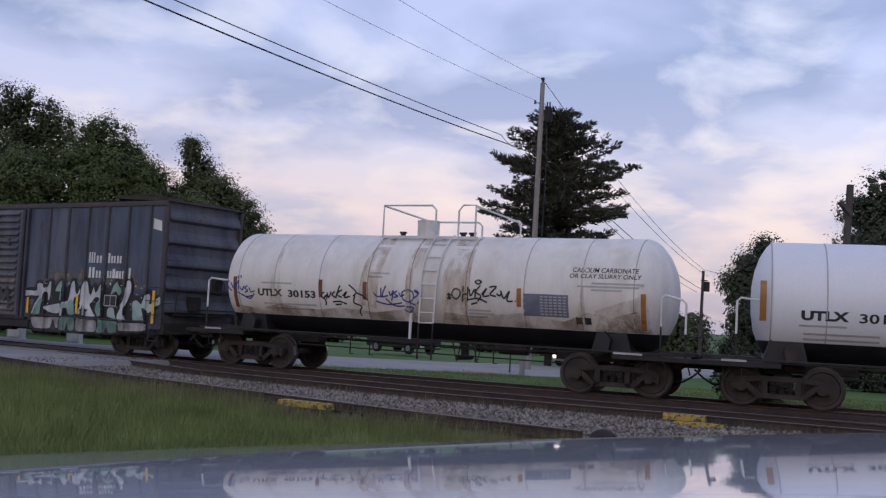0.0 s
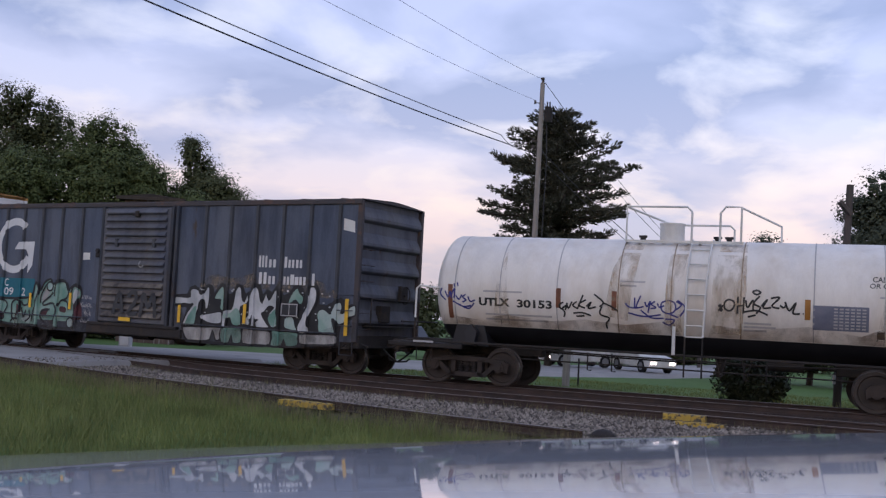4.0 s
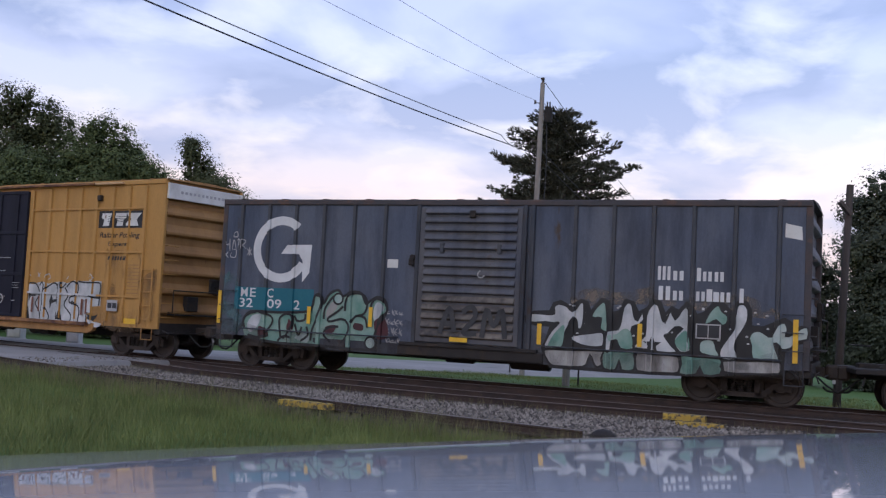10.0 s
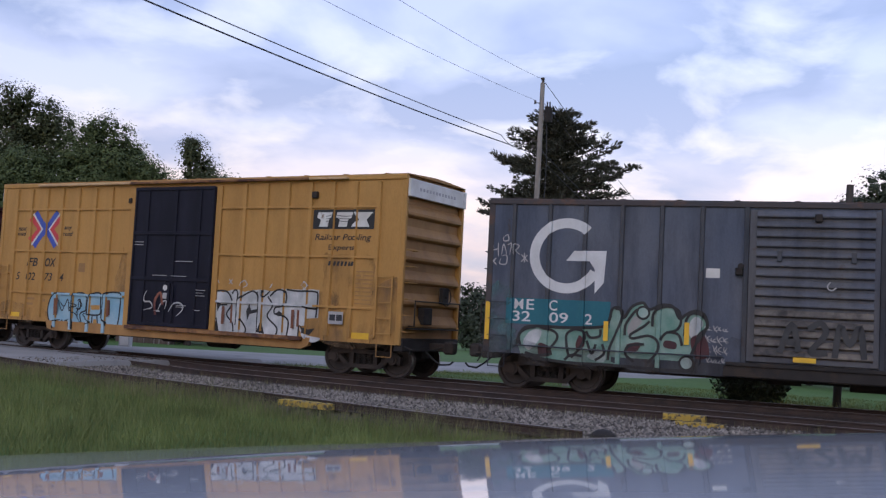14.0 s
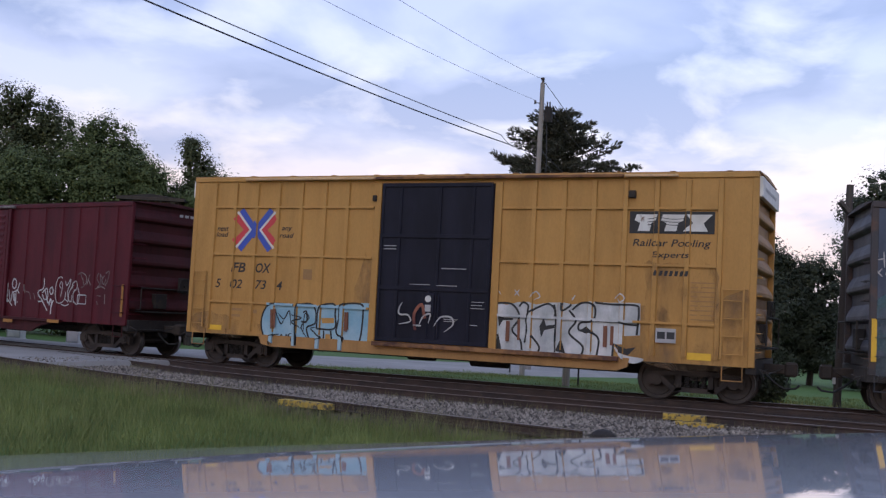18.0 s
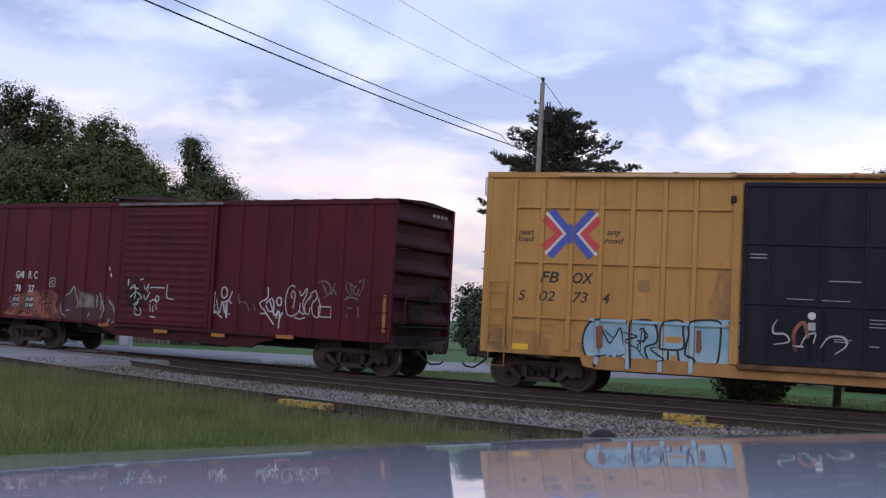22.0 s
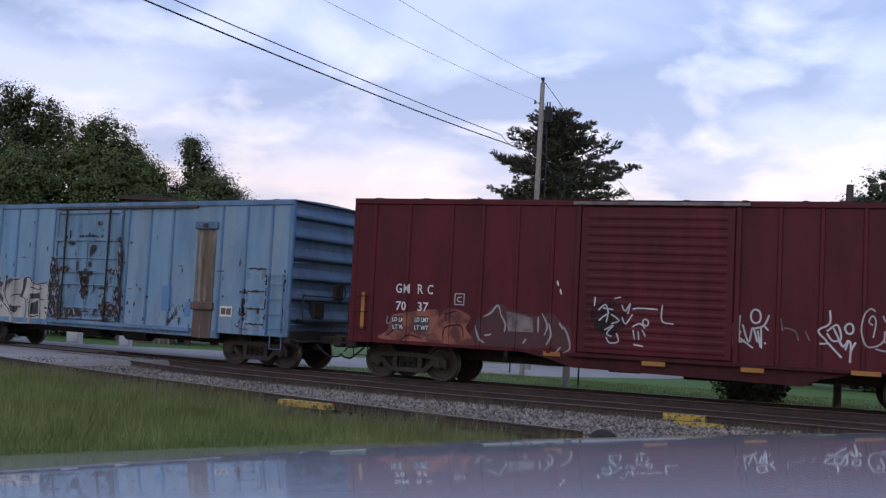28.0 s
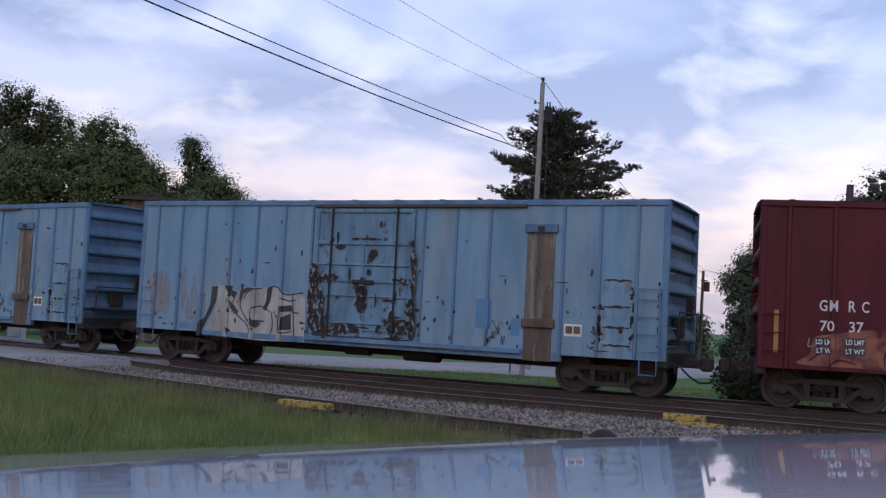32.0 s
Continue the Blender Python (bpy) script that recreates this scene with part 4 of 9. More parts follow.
    for s, x0, x1 in (("32", -7.13, -6.68), ("09", -6.22, -5.76), ("2", -5.36, -5.18)):
        part("car_number", conform(words(s, x0, x1, 1.66, 1.91, y - .003, 0, .01), us, .046, .061), M["letter_white"], car, "white painted number")
    # company name as plain upright bars, several to a letter
    for a, b, za, zb, n in ((4.45, 4.74, 2.78, 3.10, 3), (4.80, 5.05, 2.78, 3.00, 2), (5.36, 5.42, 2.78, 3.08, 1), (5.48, 5.68, 2.78, 3.00, 2), (5.74, 5.95, 2.78, 3.00, 2),
                            (4.47, 4.76, 2.32, 2.64, 2), (4.81, 5.05, 2.32, 2.54, 2), (5.34, 5.54, 2.32, 2.54, 2), (5.59, 5.69, 2.32, 2.60, 1), (5.74, 5.84, 2.32, 2.54, 1), (5.88, 6.11, 2.32, 2.54, 2), (6.32, 6.38, 2.32, 2.64, 1)):
        for p, q in even(a - .02, b + .02, n, .62 if n > 1 else .9):
            part("company_name", conform(plate(p, q, za, zb, y - .009), us, .046, .061), M["letter_white"], car, "white bar of the company name")
    bm = plate(-2.60, -2.29, 2.87, 3.09, y - .003)
    part("sticker", bm, M["off_white"], car, "white square sticker")
    bm = B()
    vs = [bm.verts.new(p) for p in ((7.25, y - .002, 3.82), (7.62, y - .002, 3.75), (7.60, y - .002, 4.05), (7.25, y - .002, 4.13))]
    bm.faces.new(vs)
    part("flag_decal", bm, M["off_white"], car, "faded small flag decal")
    for u, za, zb in ((-7.74, 1.18, 2.1), (-4.84, 1.30, 1.76), (-2.98, 1.31, 1.82), (1.64, 1.12, 1.62), (4.09, 1.20, 1.74), (7.53, 1.04, 2.0)):
        part("reflector", plate(u - .055, u + .055, za, zb, y - .068), M["stripe"], car, "yellow reflective strip")
    bm = B()
    for q in (5.41, 5.66):
        box(bm, q, q + .23, y - .078, y - .071, 1.52, 1.76)
    part("data_panel", bm, M["gr_shadow"], car, "small black data panels")
    bm = B()
    for a, b, c2, d in ((5.37, 5.93, 1.47, 1.50), (5.37, 5.93, 1.78, 1.81), (5.37, 5.40, 1.47, 1.81), (5.90, 5.93, 1.47, 1.81), (5.64, 5.66, 1.47, 1.81)):
        box(bm, a, b, y - .082, y - .076, c2, d)
    part("data_panel_frame", bm, M["letter_faint"], car)
    # graffiti: broad silver and green letters on a dark ground
    part("graffiti_ground", conform(blob(B(), [(1.22, 1.79), (1.45, 1.93), (1.85, 1.96), (1.95, 2.16), (2.14, 2.22), (2.39, 2.09), (2.62, 2.27), (2.82, 2.22), (2.89, 2.02), (3.13, 2.32), (3.36, 2.24), (3.43, 2.00), (3.56, 2.03), (3.69, 2.31), (3.92, 2.26), (4.04, 2.03), (4.22, 2.14), (4.35, 2.34), (4.55, 2.29), (4.66, 2.03), (4.79, 2.19), (4.96, 2.11), (5.13, 2.31), (5.30, 2.19), (5.38, 2.03), (5.54, 2.09), (5.74, 2.34), (5.97, 2.32), (6.16, 2.12), (6.25, 2.36), (6.46, 2.39), (6.59, 2.18), (6.60, 1.83), (6.83, 1.82), (7.07, 1.93), (7.29, 2.04), (7.44, 1.95), (7.49, 1.83), (7.83, 1.92), (7.84, 1.52), (7.52, 1.43), (7.32, 1.26), (7.29, 0.78), (6.03, 0.67), (4.67, 0.58), (3.29, 0.56), (1.92, 0.57), (1.73, 0.90), (1.68, 1.04), (1.79, 1.28), (1.87, 1.56), (1.50, 1.57), (1.26, 1.63)], y, False), us, .046, .061), M["gr_dark"], car, "black painted ground of the graffiti")
    part("graffiti_haze", conform(blob(B(), [(2.4, 2.30), (2.9, 2.55), (3.5, 2.45), (4.4, 2.60), (5.2, 2.4), (6.3, 2.5), (7.0, 2.25), (7.1, 2.0), (5.5, 2.1), (4.2, 2.2), (2.6, 2.1)], y + .001), us, .046, .061), M["gr_tan"], car)
    D = M["gr_dark"]
    pieces = [
        ("gr_silver", [(1.31, 1.78), (1.43, 1.87), (1.79, 1.86), (1.99, 1.88), (1.97, 2.03), (2.08, 2.12), (2.28, 2.08), (2.46, 1.95), (2.61, 2.16), (2.71, 2.15), (2.72, 1.81), (2.68, 1.57), (2.58, 1.55), (2.56, 1.70), (2.48, 1.82), (2.36, 1.62), (2.25, 1.37), (2.19, 1.07), (1.77, 1.04), (1.79, 1.21), (1.92, 1.45), (2.12, 1.68), (1.99, 1.65), (1.77, 1.67), (1.50, 1.64), (1.35, 1.67)]),
        ("gr_silver", [(2.44, 1.31), (2.51, 1.39), (2.90, 1.46), (3.15, 1.50), (3.23, 1.42), (3.20, 1.16), (2.84, 1.14), (2.55, 1.21)]),
        ("gr_grey2", [(1.77, 1.00), (2.27, 1.03), (2.63, 1.04), (3.21, 1.06), (3.25, 0.92), (3.20, 0.72), (3.08, 0.67), (3.00, 0.77), (2.91, 0.96), (2.83, 0.71), (2.65, 0.64), (2.22, 0.63), (1.97, 0.64), (1.84, 0.78)]),
        ("gr_green", [(2.91, 1.87), (3.00, 2.05), (3.16, 2.21), (3.25, 2.16), (3.29, 1.83), (3.32, 1.54), (3.21, 1.52), (3.12, 1.61), (3.15, 1.83), (3.00, 1.82)]),
        ("gr_silver", [(3.31, 1.52), (3.56, 1.58), (3.63, 1.82), (3.67, 2.09), (3.78, 2.22), (3.88, 2.16), (3.93, 1.92), (4.01, 1.80), (4.11, 2.00), (4.17, 1.85), (4.05, 1.71), (3.90, 1.66), (3.88, 1.43), (3.94, 1.15), (3.63, 1.14), (3.57, 1.32), (3.43, 1.30), (3.41, 1.08), (3.27, 1.07)]),
        ("gr_green", [(3.24, 1.05), (3.95, 1.11), (3.99, 0.93), (3.97, 0.66), (3.68, 0.64), (3.62, 0.88), (3.54, 0.63), (3.29, 0.64), (3.22, 0.71)]),
        ("gr_silver", [(3.96, 1.17), (4.04, 1.33), (4.20, 1.47), (4.21, 1.80), (4.27, 2.06), (4.39, 2.22), (4.50, 2.17), (4.57, 1.95), (4.65, 1.78), (4.77, 2.06), (4.89, 1.87), (5.01, 2.06), (5.11, 2.17), (5.20, 2.08), (5.21, 1.73), (5.21, 1.40), (5.27, 1.18), (5.02, 1.13), (4.88, 1.35), (4.93, 1.54), (5.07, 1.68), (4.89, 1.70), (4.74, 1.53), (4.65, 1.50), (4.80, 1.30), (4.94, 1.12), (4.51, 1.11), (4.27, 1.15)]),
        ("gr_grey2", [(3.98, 1.10), (4.31, 1.06), (4.94, 1.05), (5.02, 0.93), (5.00, 0.67), (4.67, 0.64), (4.06, 0.64), (4.00, 0.86)]),
        ("gr_green", [(5.04, 1.10), (5.31, 1.06), (5.91, 1.05), (5.96, 0.92), (5.94, 0.69), (5.57, 0.65), (5.48, 0.84), (5.40, 0.65), (5.03, 0.64), (5.06, 0.87)]),
        ("gr_green", [(5.55, 1.81), (5.64, 2.05), (5.77, 2.21), (5.87, 2.24), (5.94, 2.11), (6.07, 2.01), (6.05, 1.84), (5.94, 1.79), (5.81, 1.91), (5.68, 1.83)]),
        ("gr_mint", [(5.47, 1.41), (5.63, 1.47), (5.78, 1.43), (5.84, 1.24), (5.91, 1.08), (5.51, 1.13), (5.45, 1.25)]),
        ("gr_silver", [(5.90, 1.18), (5.96, 1.34), (6.10, 1.55), (6.22, 1.74), (6.24, 2.10), (6.28, 2.27), (6.41, 2.29), (6.50, 2.17), (6.50, 1.92), (6.39, 1.69), (6.29, 1.52), (6.25, 1.30), (6.31, 1.05), (5.97, 1.03)]),
        ("gr_mint", [(6.59, 1.37), (6.54, 1.54), (6.61, 1.68), (6.77, 1.71), (6.90, 1.64), (7.02, 1.60), (7.14, 1.85), (7.29, 1.92), (7.36, 1.77), (7.32, 1.62), (7.45, 1.67), (7.63, 1.81), (7.78, 1.83), (7.78, 1.58), (7.58, 1.52), (7.43, 1.36), (7.25, 1.32), (7.18, 1.42), (7.09, 1.46), (7.13, 1.30), (7.20, 1.10), (6.98, 1.09), (6.63, 1.09)]),
        ("gr_grey2", [(5.99, 1.00), (6.48, 1.03), (7.19, 1.05), (7.24, 0.93), (7.20, 0.79), (6.61, 0.75), (6.03, 0.75)]),
    ]
    for i, (f, pts) in enumerate(pieces):
        letter_shape(pts, y - .003 - .0012 * i, car, M[f], D, .05, tight=True)
    for i, pts in enumerate(([(1.89, 1.19), (2.03, 1.43), (2.24, 1.62), (2.25, 1.37), (2.18, 1.09), (1.87, 1.07)],
                             [(3.34, 1.43), (3.53, 1.47), (3.72, 1.61), (3.87, 1.52), (3.91, 1.18), (3.66, 1.16), (3.54, 1.35), (3.37, 1.30)],
                             [(4.90, 1.38), (5.11, 1.63), (5.20, 1.53), (5.24, 1.22), (5.05, 1.17)],
                             [(6.25, 0.94), (6.54, 0.96), (6.53, 0.83), (6.28, 0.84)])):
        part("graffiti_blush", conform(blob(B(), pts, y - .024 - .001 * i), us, .046, .061), M["gr_green" if i < 3 else "gr_grey"], car)
    star = []
    for k in range(10):
        r, a = (.22 if k % 2 == 0 else .09), math.pi / 2 + k * math.pi / 5
        star.append((4.38 + r * math.cos(a), 1.27 + r * math.sin(a)))
    part("graffiti_star", conform(blob(B(), star, y - .03, False), us, .046, .061), M["gr_dark"], car)
    rnd = random.Random(5)
    bm = B()
    for i in range(60):
        u, z = rnd.uniform(2.2, 7.0), rnd.uniform(1.3, 2.15)
        stroke(bm, [(u - .025, z), (u, z + .02), (u + .025, z)], .03, y - .0015, n=2)
    each("graffiti_dot", conform(bm, us, .046, .061), M["gr_silver"], car)
    # second, rounder piece under the number
    part("graffiti_ground", conform(blob(B(), [(-6.98, 1.12), (-6.91, 1.39), (-6.67, 1.55), (-5.87, 1.56), (-4.95, 1.62), (-4.78, 1.77), (-4.71, 2.05), (-4.53, 2.08), (-4.43, 1.86), (-4.26, 2.12), (-4.00, 2.23), (-3.85, 2.08), (-3.56, 2.20), (-3.30, 2.16), (-3.16, 1.91), (-3.02, 1.99), (-2.82, 2.09), (-2.60, 2.01), (-2.53, 1.74), (-2.69, 1.56), (-2.77, 1.33), (-2.86, 1.07), (-2.79, 0.78), (-2.94, 0.71), (-3.63, 0.71), (-4.71, 0.74), (-5.81, 0.74), (-6.87, 0.86)], y, False), us, .046, .061), M["gr_green"], car, "dull green ground of a rounded graffiti piece")
    tag_line(car, [[(-6.98, 1.12), (-6.91, 1.39), (-6.67, 1.55), (-5.87, 1.56), (-4.95, 1.62), (-4.78, 1.77), (-4.71, 2.05), (-4.53, 2.08), (-4.43, 1.86), (-4.26, 2.12), (-4.00, 2.23), (-3.85, 2.08), (-3.56, 2.20), (-3.30, 2.16), (-3.16, 1.91), (-3.02, 1.99), (-2.82, 2.09), (-2.60, 2.01), (-2.53, 1.74), (-2.69, 1.56), (-2.77, 1.33), (-2.86, 1.07), (-2.79, 0.78), (-2.94, 0.71), (-3.63, 0.71), (-4.71, 0.74), (-5.81, 0.74), (-6.87, 0.86)]], .07, y - .009, D, "graffiti_outline", False)
    rounds = [
        ("gr_grey", [(-4.34, 1.63), (-4.18, 1.91), (-4.01, 1.80), (-4.14, 1.61), (-4.29, 1.45)]),
        ("gr_green", [(-3.67, 1.69), (-3.63, 1.97), (-3.43, 2.09), (-3.23, 1.98), (-3.20, 1.76), (-3.38, 1.63)]),
        ("gr_silver", [(-2.93, 1.57), (-2.91, 1.84), (-2.78, 1.97), (-2.62, 1.83), (-2.71, 1.61), (-2.83, 1.46)]),
        ("gr_green", [(-4.22, 1.06), (-3.93, 1.20), (-3.73, 1.08), (-3.89, 0.86), (-4.16, 0.88)]),
        ("gr_silver", [(-6.83, 1.17), (-6.66, 1.44), (-6.40, 1.46), (-6.45, 1.22), (-6.68, 0.98)]),
        ("gr_green", [(-5.66, 1.19), (-5.64, 1.42), (-5.47, 1.43), (-5.47, 1.19), (-5.59, 1.02)]),
        ("gr_mint", [(-5.27, 0.90), (-5.02, 1.06), (-4.83, 1.00), (-4.89, 0.79)]),
        ("gr_green", [(-4.66, 1.31), (-4.48, 1.63), (-4.42, 1.25), (-4.58, 1.01)]),
        ("gr_redblk", [(-6.45, 1.15), (-6.22, 1.11), (-6.12, 0.90), (-6.42, 0.85)]),
        ("gr_redblk", [(-3.47, 1.38), (-3.22, 1.35), (-3.23, 1.20), (-3.48, 1.23)]),
        ("gr_redblk", [(-2.89, 1.46), (-2.58, 1.53), (-2.47, 1.09), (-2.77, 1.02)]),
        ("gr_redblk", [(-5.45, 1.40), (-5.33, 1.20), (-5.49, 0.99), (-5.55, 1.19)]),
        ("gr_redblk", [(-4.34, 1.24), (-4.03, 1.30), (-4.09, 1.11), (-4.30, 1.05)]),
    ]
    for i, (f, pts) in enumerate(rounds):
        part("graffiti_fill", conform(blob(B(), pts, y - .003 - .0006 * i), us, .046, .061), M[f], car)
    tag_line(car, [[(-6.90, 1.09), (-6.94, 1.33), (-6.78, 1.48), (-6.54, 1.54)],
                   [(-6.78, 0.92), (-6.48, 0.86), (-6.11, 0.93)],
                   [(-6.44, 1.54), (-6.09, 1.46), (-6.00, 1.29), (-6.21, 0.99)],
                   [(-5.71, 0.89), (-5.77, 1.18), (-5.77, 1.41), (-5.59, 1.53), (-5.38, 1.49), (-5.35, 1.28), (-5.50, 1.02), (-5.65, 0.86)],
                   [(-5.31, 1.50), (-5.21, 1.36), (-4.99, 1.40), (-4.97, 1.56)],
                   [(-5.29, 1.28), (-5.16, 0.98), (-5.07, 1.21)],
                   [(-4.77, 0.85), (-4.74, 1.15), (-4.61, 1.47), (-4.49, 1.78), (-4.47, 2.01), (-4.66, 2.08)],
                   [(-4.40, 1.45), (-4.38, 1.71), (-4.22, 1.97), (-4.12, 2.07)],
                   [(-3.83, 1.81), (-3.97, 1.68), (-4.26, 1.48), (-4.21, 1.39), (-3.86, 1.47), (-3.64, 1.36), (-3.63, 1.12), (-3.85, 0.84)],
                   [(-3.77, 1.69), (-3.74, 2.01), (-3.49, 2.17), (-3.20, 2.10), (-3.12, 1.84), (-3.21, 1.64), (-3.43, 1.57)],
                   [(-3.58, 1.39), (-3.43, 1.57), (-3.17, 1.53), (-3.08, 1.28)],
                   [(-4.17, 0.85), (-4.37, 1.02), (-4.29, 1.21), (-3.94, 1.27)],
                   [(-3.03, 1.51), (-3.01, 1.84), (-2.89, 2.03), (-2.65, 2.00), (-2.53, 1.79), (-2.62, 1.56), (-2.73, 1.38)],
                   [(-5.81, 0.79), (-5.64, 0.92), (-5.38, 0.91)],
                   [(-5.08, 0.83), (-4.87, 0.99), (-4.92, 1.22)]], .062, y - .011, D, "graffiti_outline", False)
    for cu, cz, r in ((-3.99, 2.00, .14), (-2.97, 0.89, .155)):
        ring = [(cu + r * math.cos(k * .524), cz + r * math.sin(k * .524)) for k in range(12)]
        letter_shape(ring, y - .012, car, M["gr_mint"], D, .05)
    tag_line(car, [[(-7.77, 3.35), (-7.70, 3.52), (-7.70, 3.20)],
        [(-7.69, 3.37), (-7.56, 3.40)],
        [(-7.57, 3.55), (-7.55, 3.21)],
        [(-7.47, 3.26), (-7.43, 3.52), (-7.34, 3.26)],
        [(-7.33, 3.50), (-7.22, 3.53), (-7.26, 3.26)],
        [(-7.16, 3.27), (-7.17, 3.51), (-7.04, 3.49), (-7.11, 3.36), (-7.00, 3.27)],
        [(-7.49, 3.16), (-7.51, 3.04), (-7.35, 3.04), (-7.34, 3.24), (-7.47, 3.23)],
        [(-7.44, 3.69), (-7.34, 3.75), (-7.31, 3.62), (-7.43, 3.60), (-7.44, 3.69)],
        [(-7.75, 3.18), (-7.59, 3.01)],
        [(-7.60, 3.18), (-7.74, 3.01)],
        [(-6.97, 3.27), (-6.81, 3.11)],
        [(-6.82, 3.27), (-6.97, 3.10)],
        [(-6.90, 3.32), (-6.89, 3.08)]], .03, y, M["letter_faint"])
    scrawl = []
    for z in (1.62, 1.36, 1.10, .90):
        for k in range(4):
            u, w, h = -2.55 + .13 * k + rnd.uniform(-.03, .03), rnd.uniform(.06, .12), rnd.uniform(.10, .24)
            scrawl.append([(u, z + h), (u + w * rnd.uniform(-.5, .5), z + h * .5), (u + w, z + rnd.uniform(-.03, .05))])
            scrawl.append([(u + w, z + h * .9), (u + w * .3, z + h * rnd.uniform(.2, .7)), (u + w * 1.3, z + h * .35)])
    tag_line(car, scrawl, .022, y, M["letter_faint"])
    for k, pts in enumerate(([(-7.7, .70), (-7.7, 1.25), (-6.2, 1.05), (-4.4, 1.15), (-2.9, 1.0), (-1.8, 1.5), (-1.8, .70)],
                             [(1.4, .70), (1.4, 1.5), (2.6, 1.02), (4.6, 1.1), (6.2, 1.0), (7.7, 1.4), (7.7, .70)])):
        part("dirt_stain", conform(blob(B(), ragged(pts, .08, k), y - .036, False), us, .046, .061), M["stain_grey"], car, "grey road dirt on the side")
    part("paint_smear", conform(blob(B(), ragged([(-7.72, 1.95), (-7.72, 2.52), (-7.45, 2.56), (-7.22, 2.45), (-7.20, 2.12), (-7.42, 1.98)], .06, 3), y - .001, False), us, .046, .061), M["stain_teal"], car, "thin smear of teal paint")
    part("paint_smear", conform(blob(B(), ragged([(-7.74, .95), (-7.74, 1.75), (-7.40, 1.82), (-7.08, 1.50), (-7.02, 1.05), (-7.22, .95)], .06, 6), y - .001, False), us, .046, .061), M["stain_teal"], car, "thin smear of teal paint")
    # sprayed patch across the door
    bm = B()
    for pts in ([(-.95, 1.25), (-.7, 1.9), (-.55, 1.3)], [(-.85, 1.5), (-.6, 1.5)], [(-.35, 1.8), (-.1, 1.95), (0.0, 1.7), (-.3, 1.3), (.05, 1.3)], [(.2, 1.2), (.3, 1.9), (.5, 1.5), (.7, 1.9), (.8, 1.2)]):
        stroke(bm, pts, .13, -hw - .190)
    part("graffiti_tag", bm, M["gr_shadow"], car)
    # pipe along the lower side, on its brackets
    for a, b in ((-7.05, -2.15), (1.75, 7.25)):
        part("side_pipe", bent(B(), [(a, -hw - .085, 1.085), ((a + b) / 2, -hw - .085, 1.07), (b, -hw - .085, 1.085)], .02, 6), M["slate_dark"], car)
    # steps and grab irons
    rungs(car, 7.25, 7.7, (1.3, 1.7, 2.1), hw + .04, M["slate_dark"])
    rungs(car, -7.7, -7.3, (1.3, 1.7, 2.1), hw + .04, M["slate_dark"])
    step_iron(car, 7.3, 7.7, z0, hw, M["slate_dark"])
    step_iron(car, -7.7, -7.3, z0, hw, M["slate_dark"])
    add_trucks(car, 6.25)
    return car


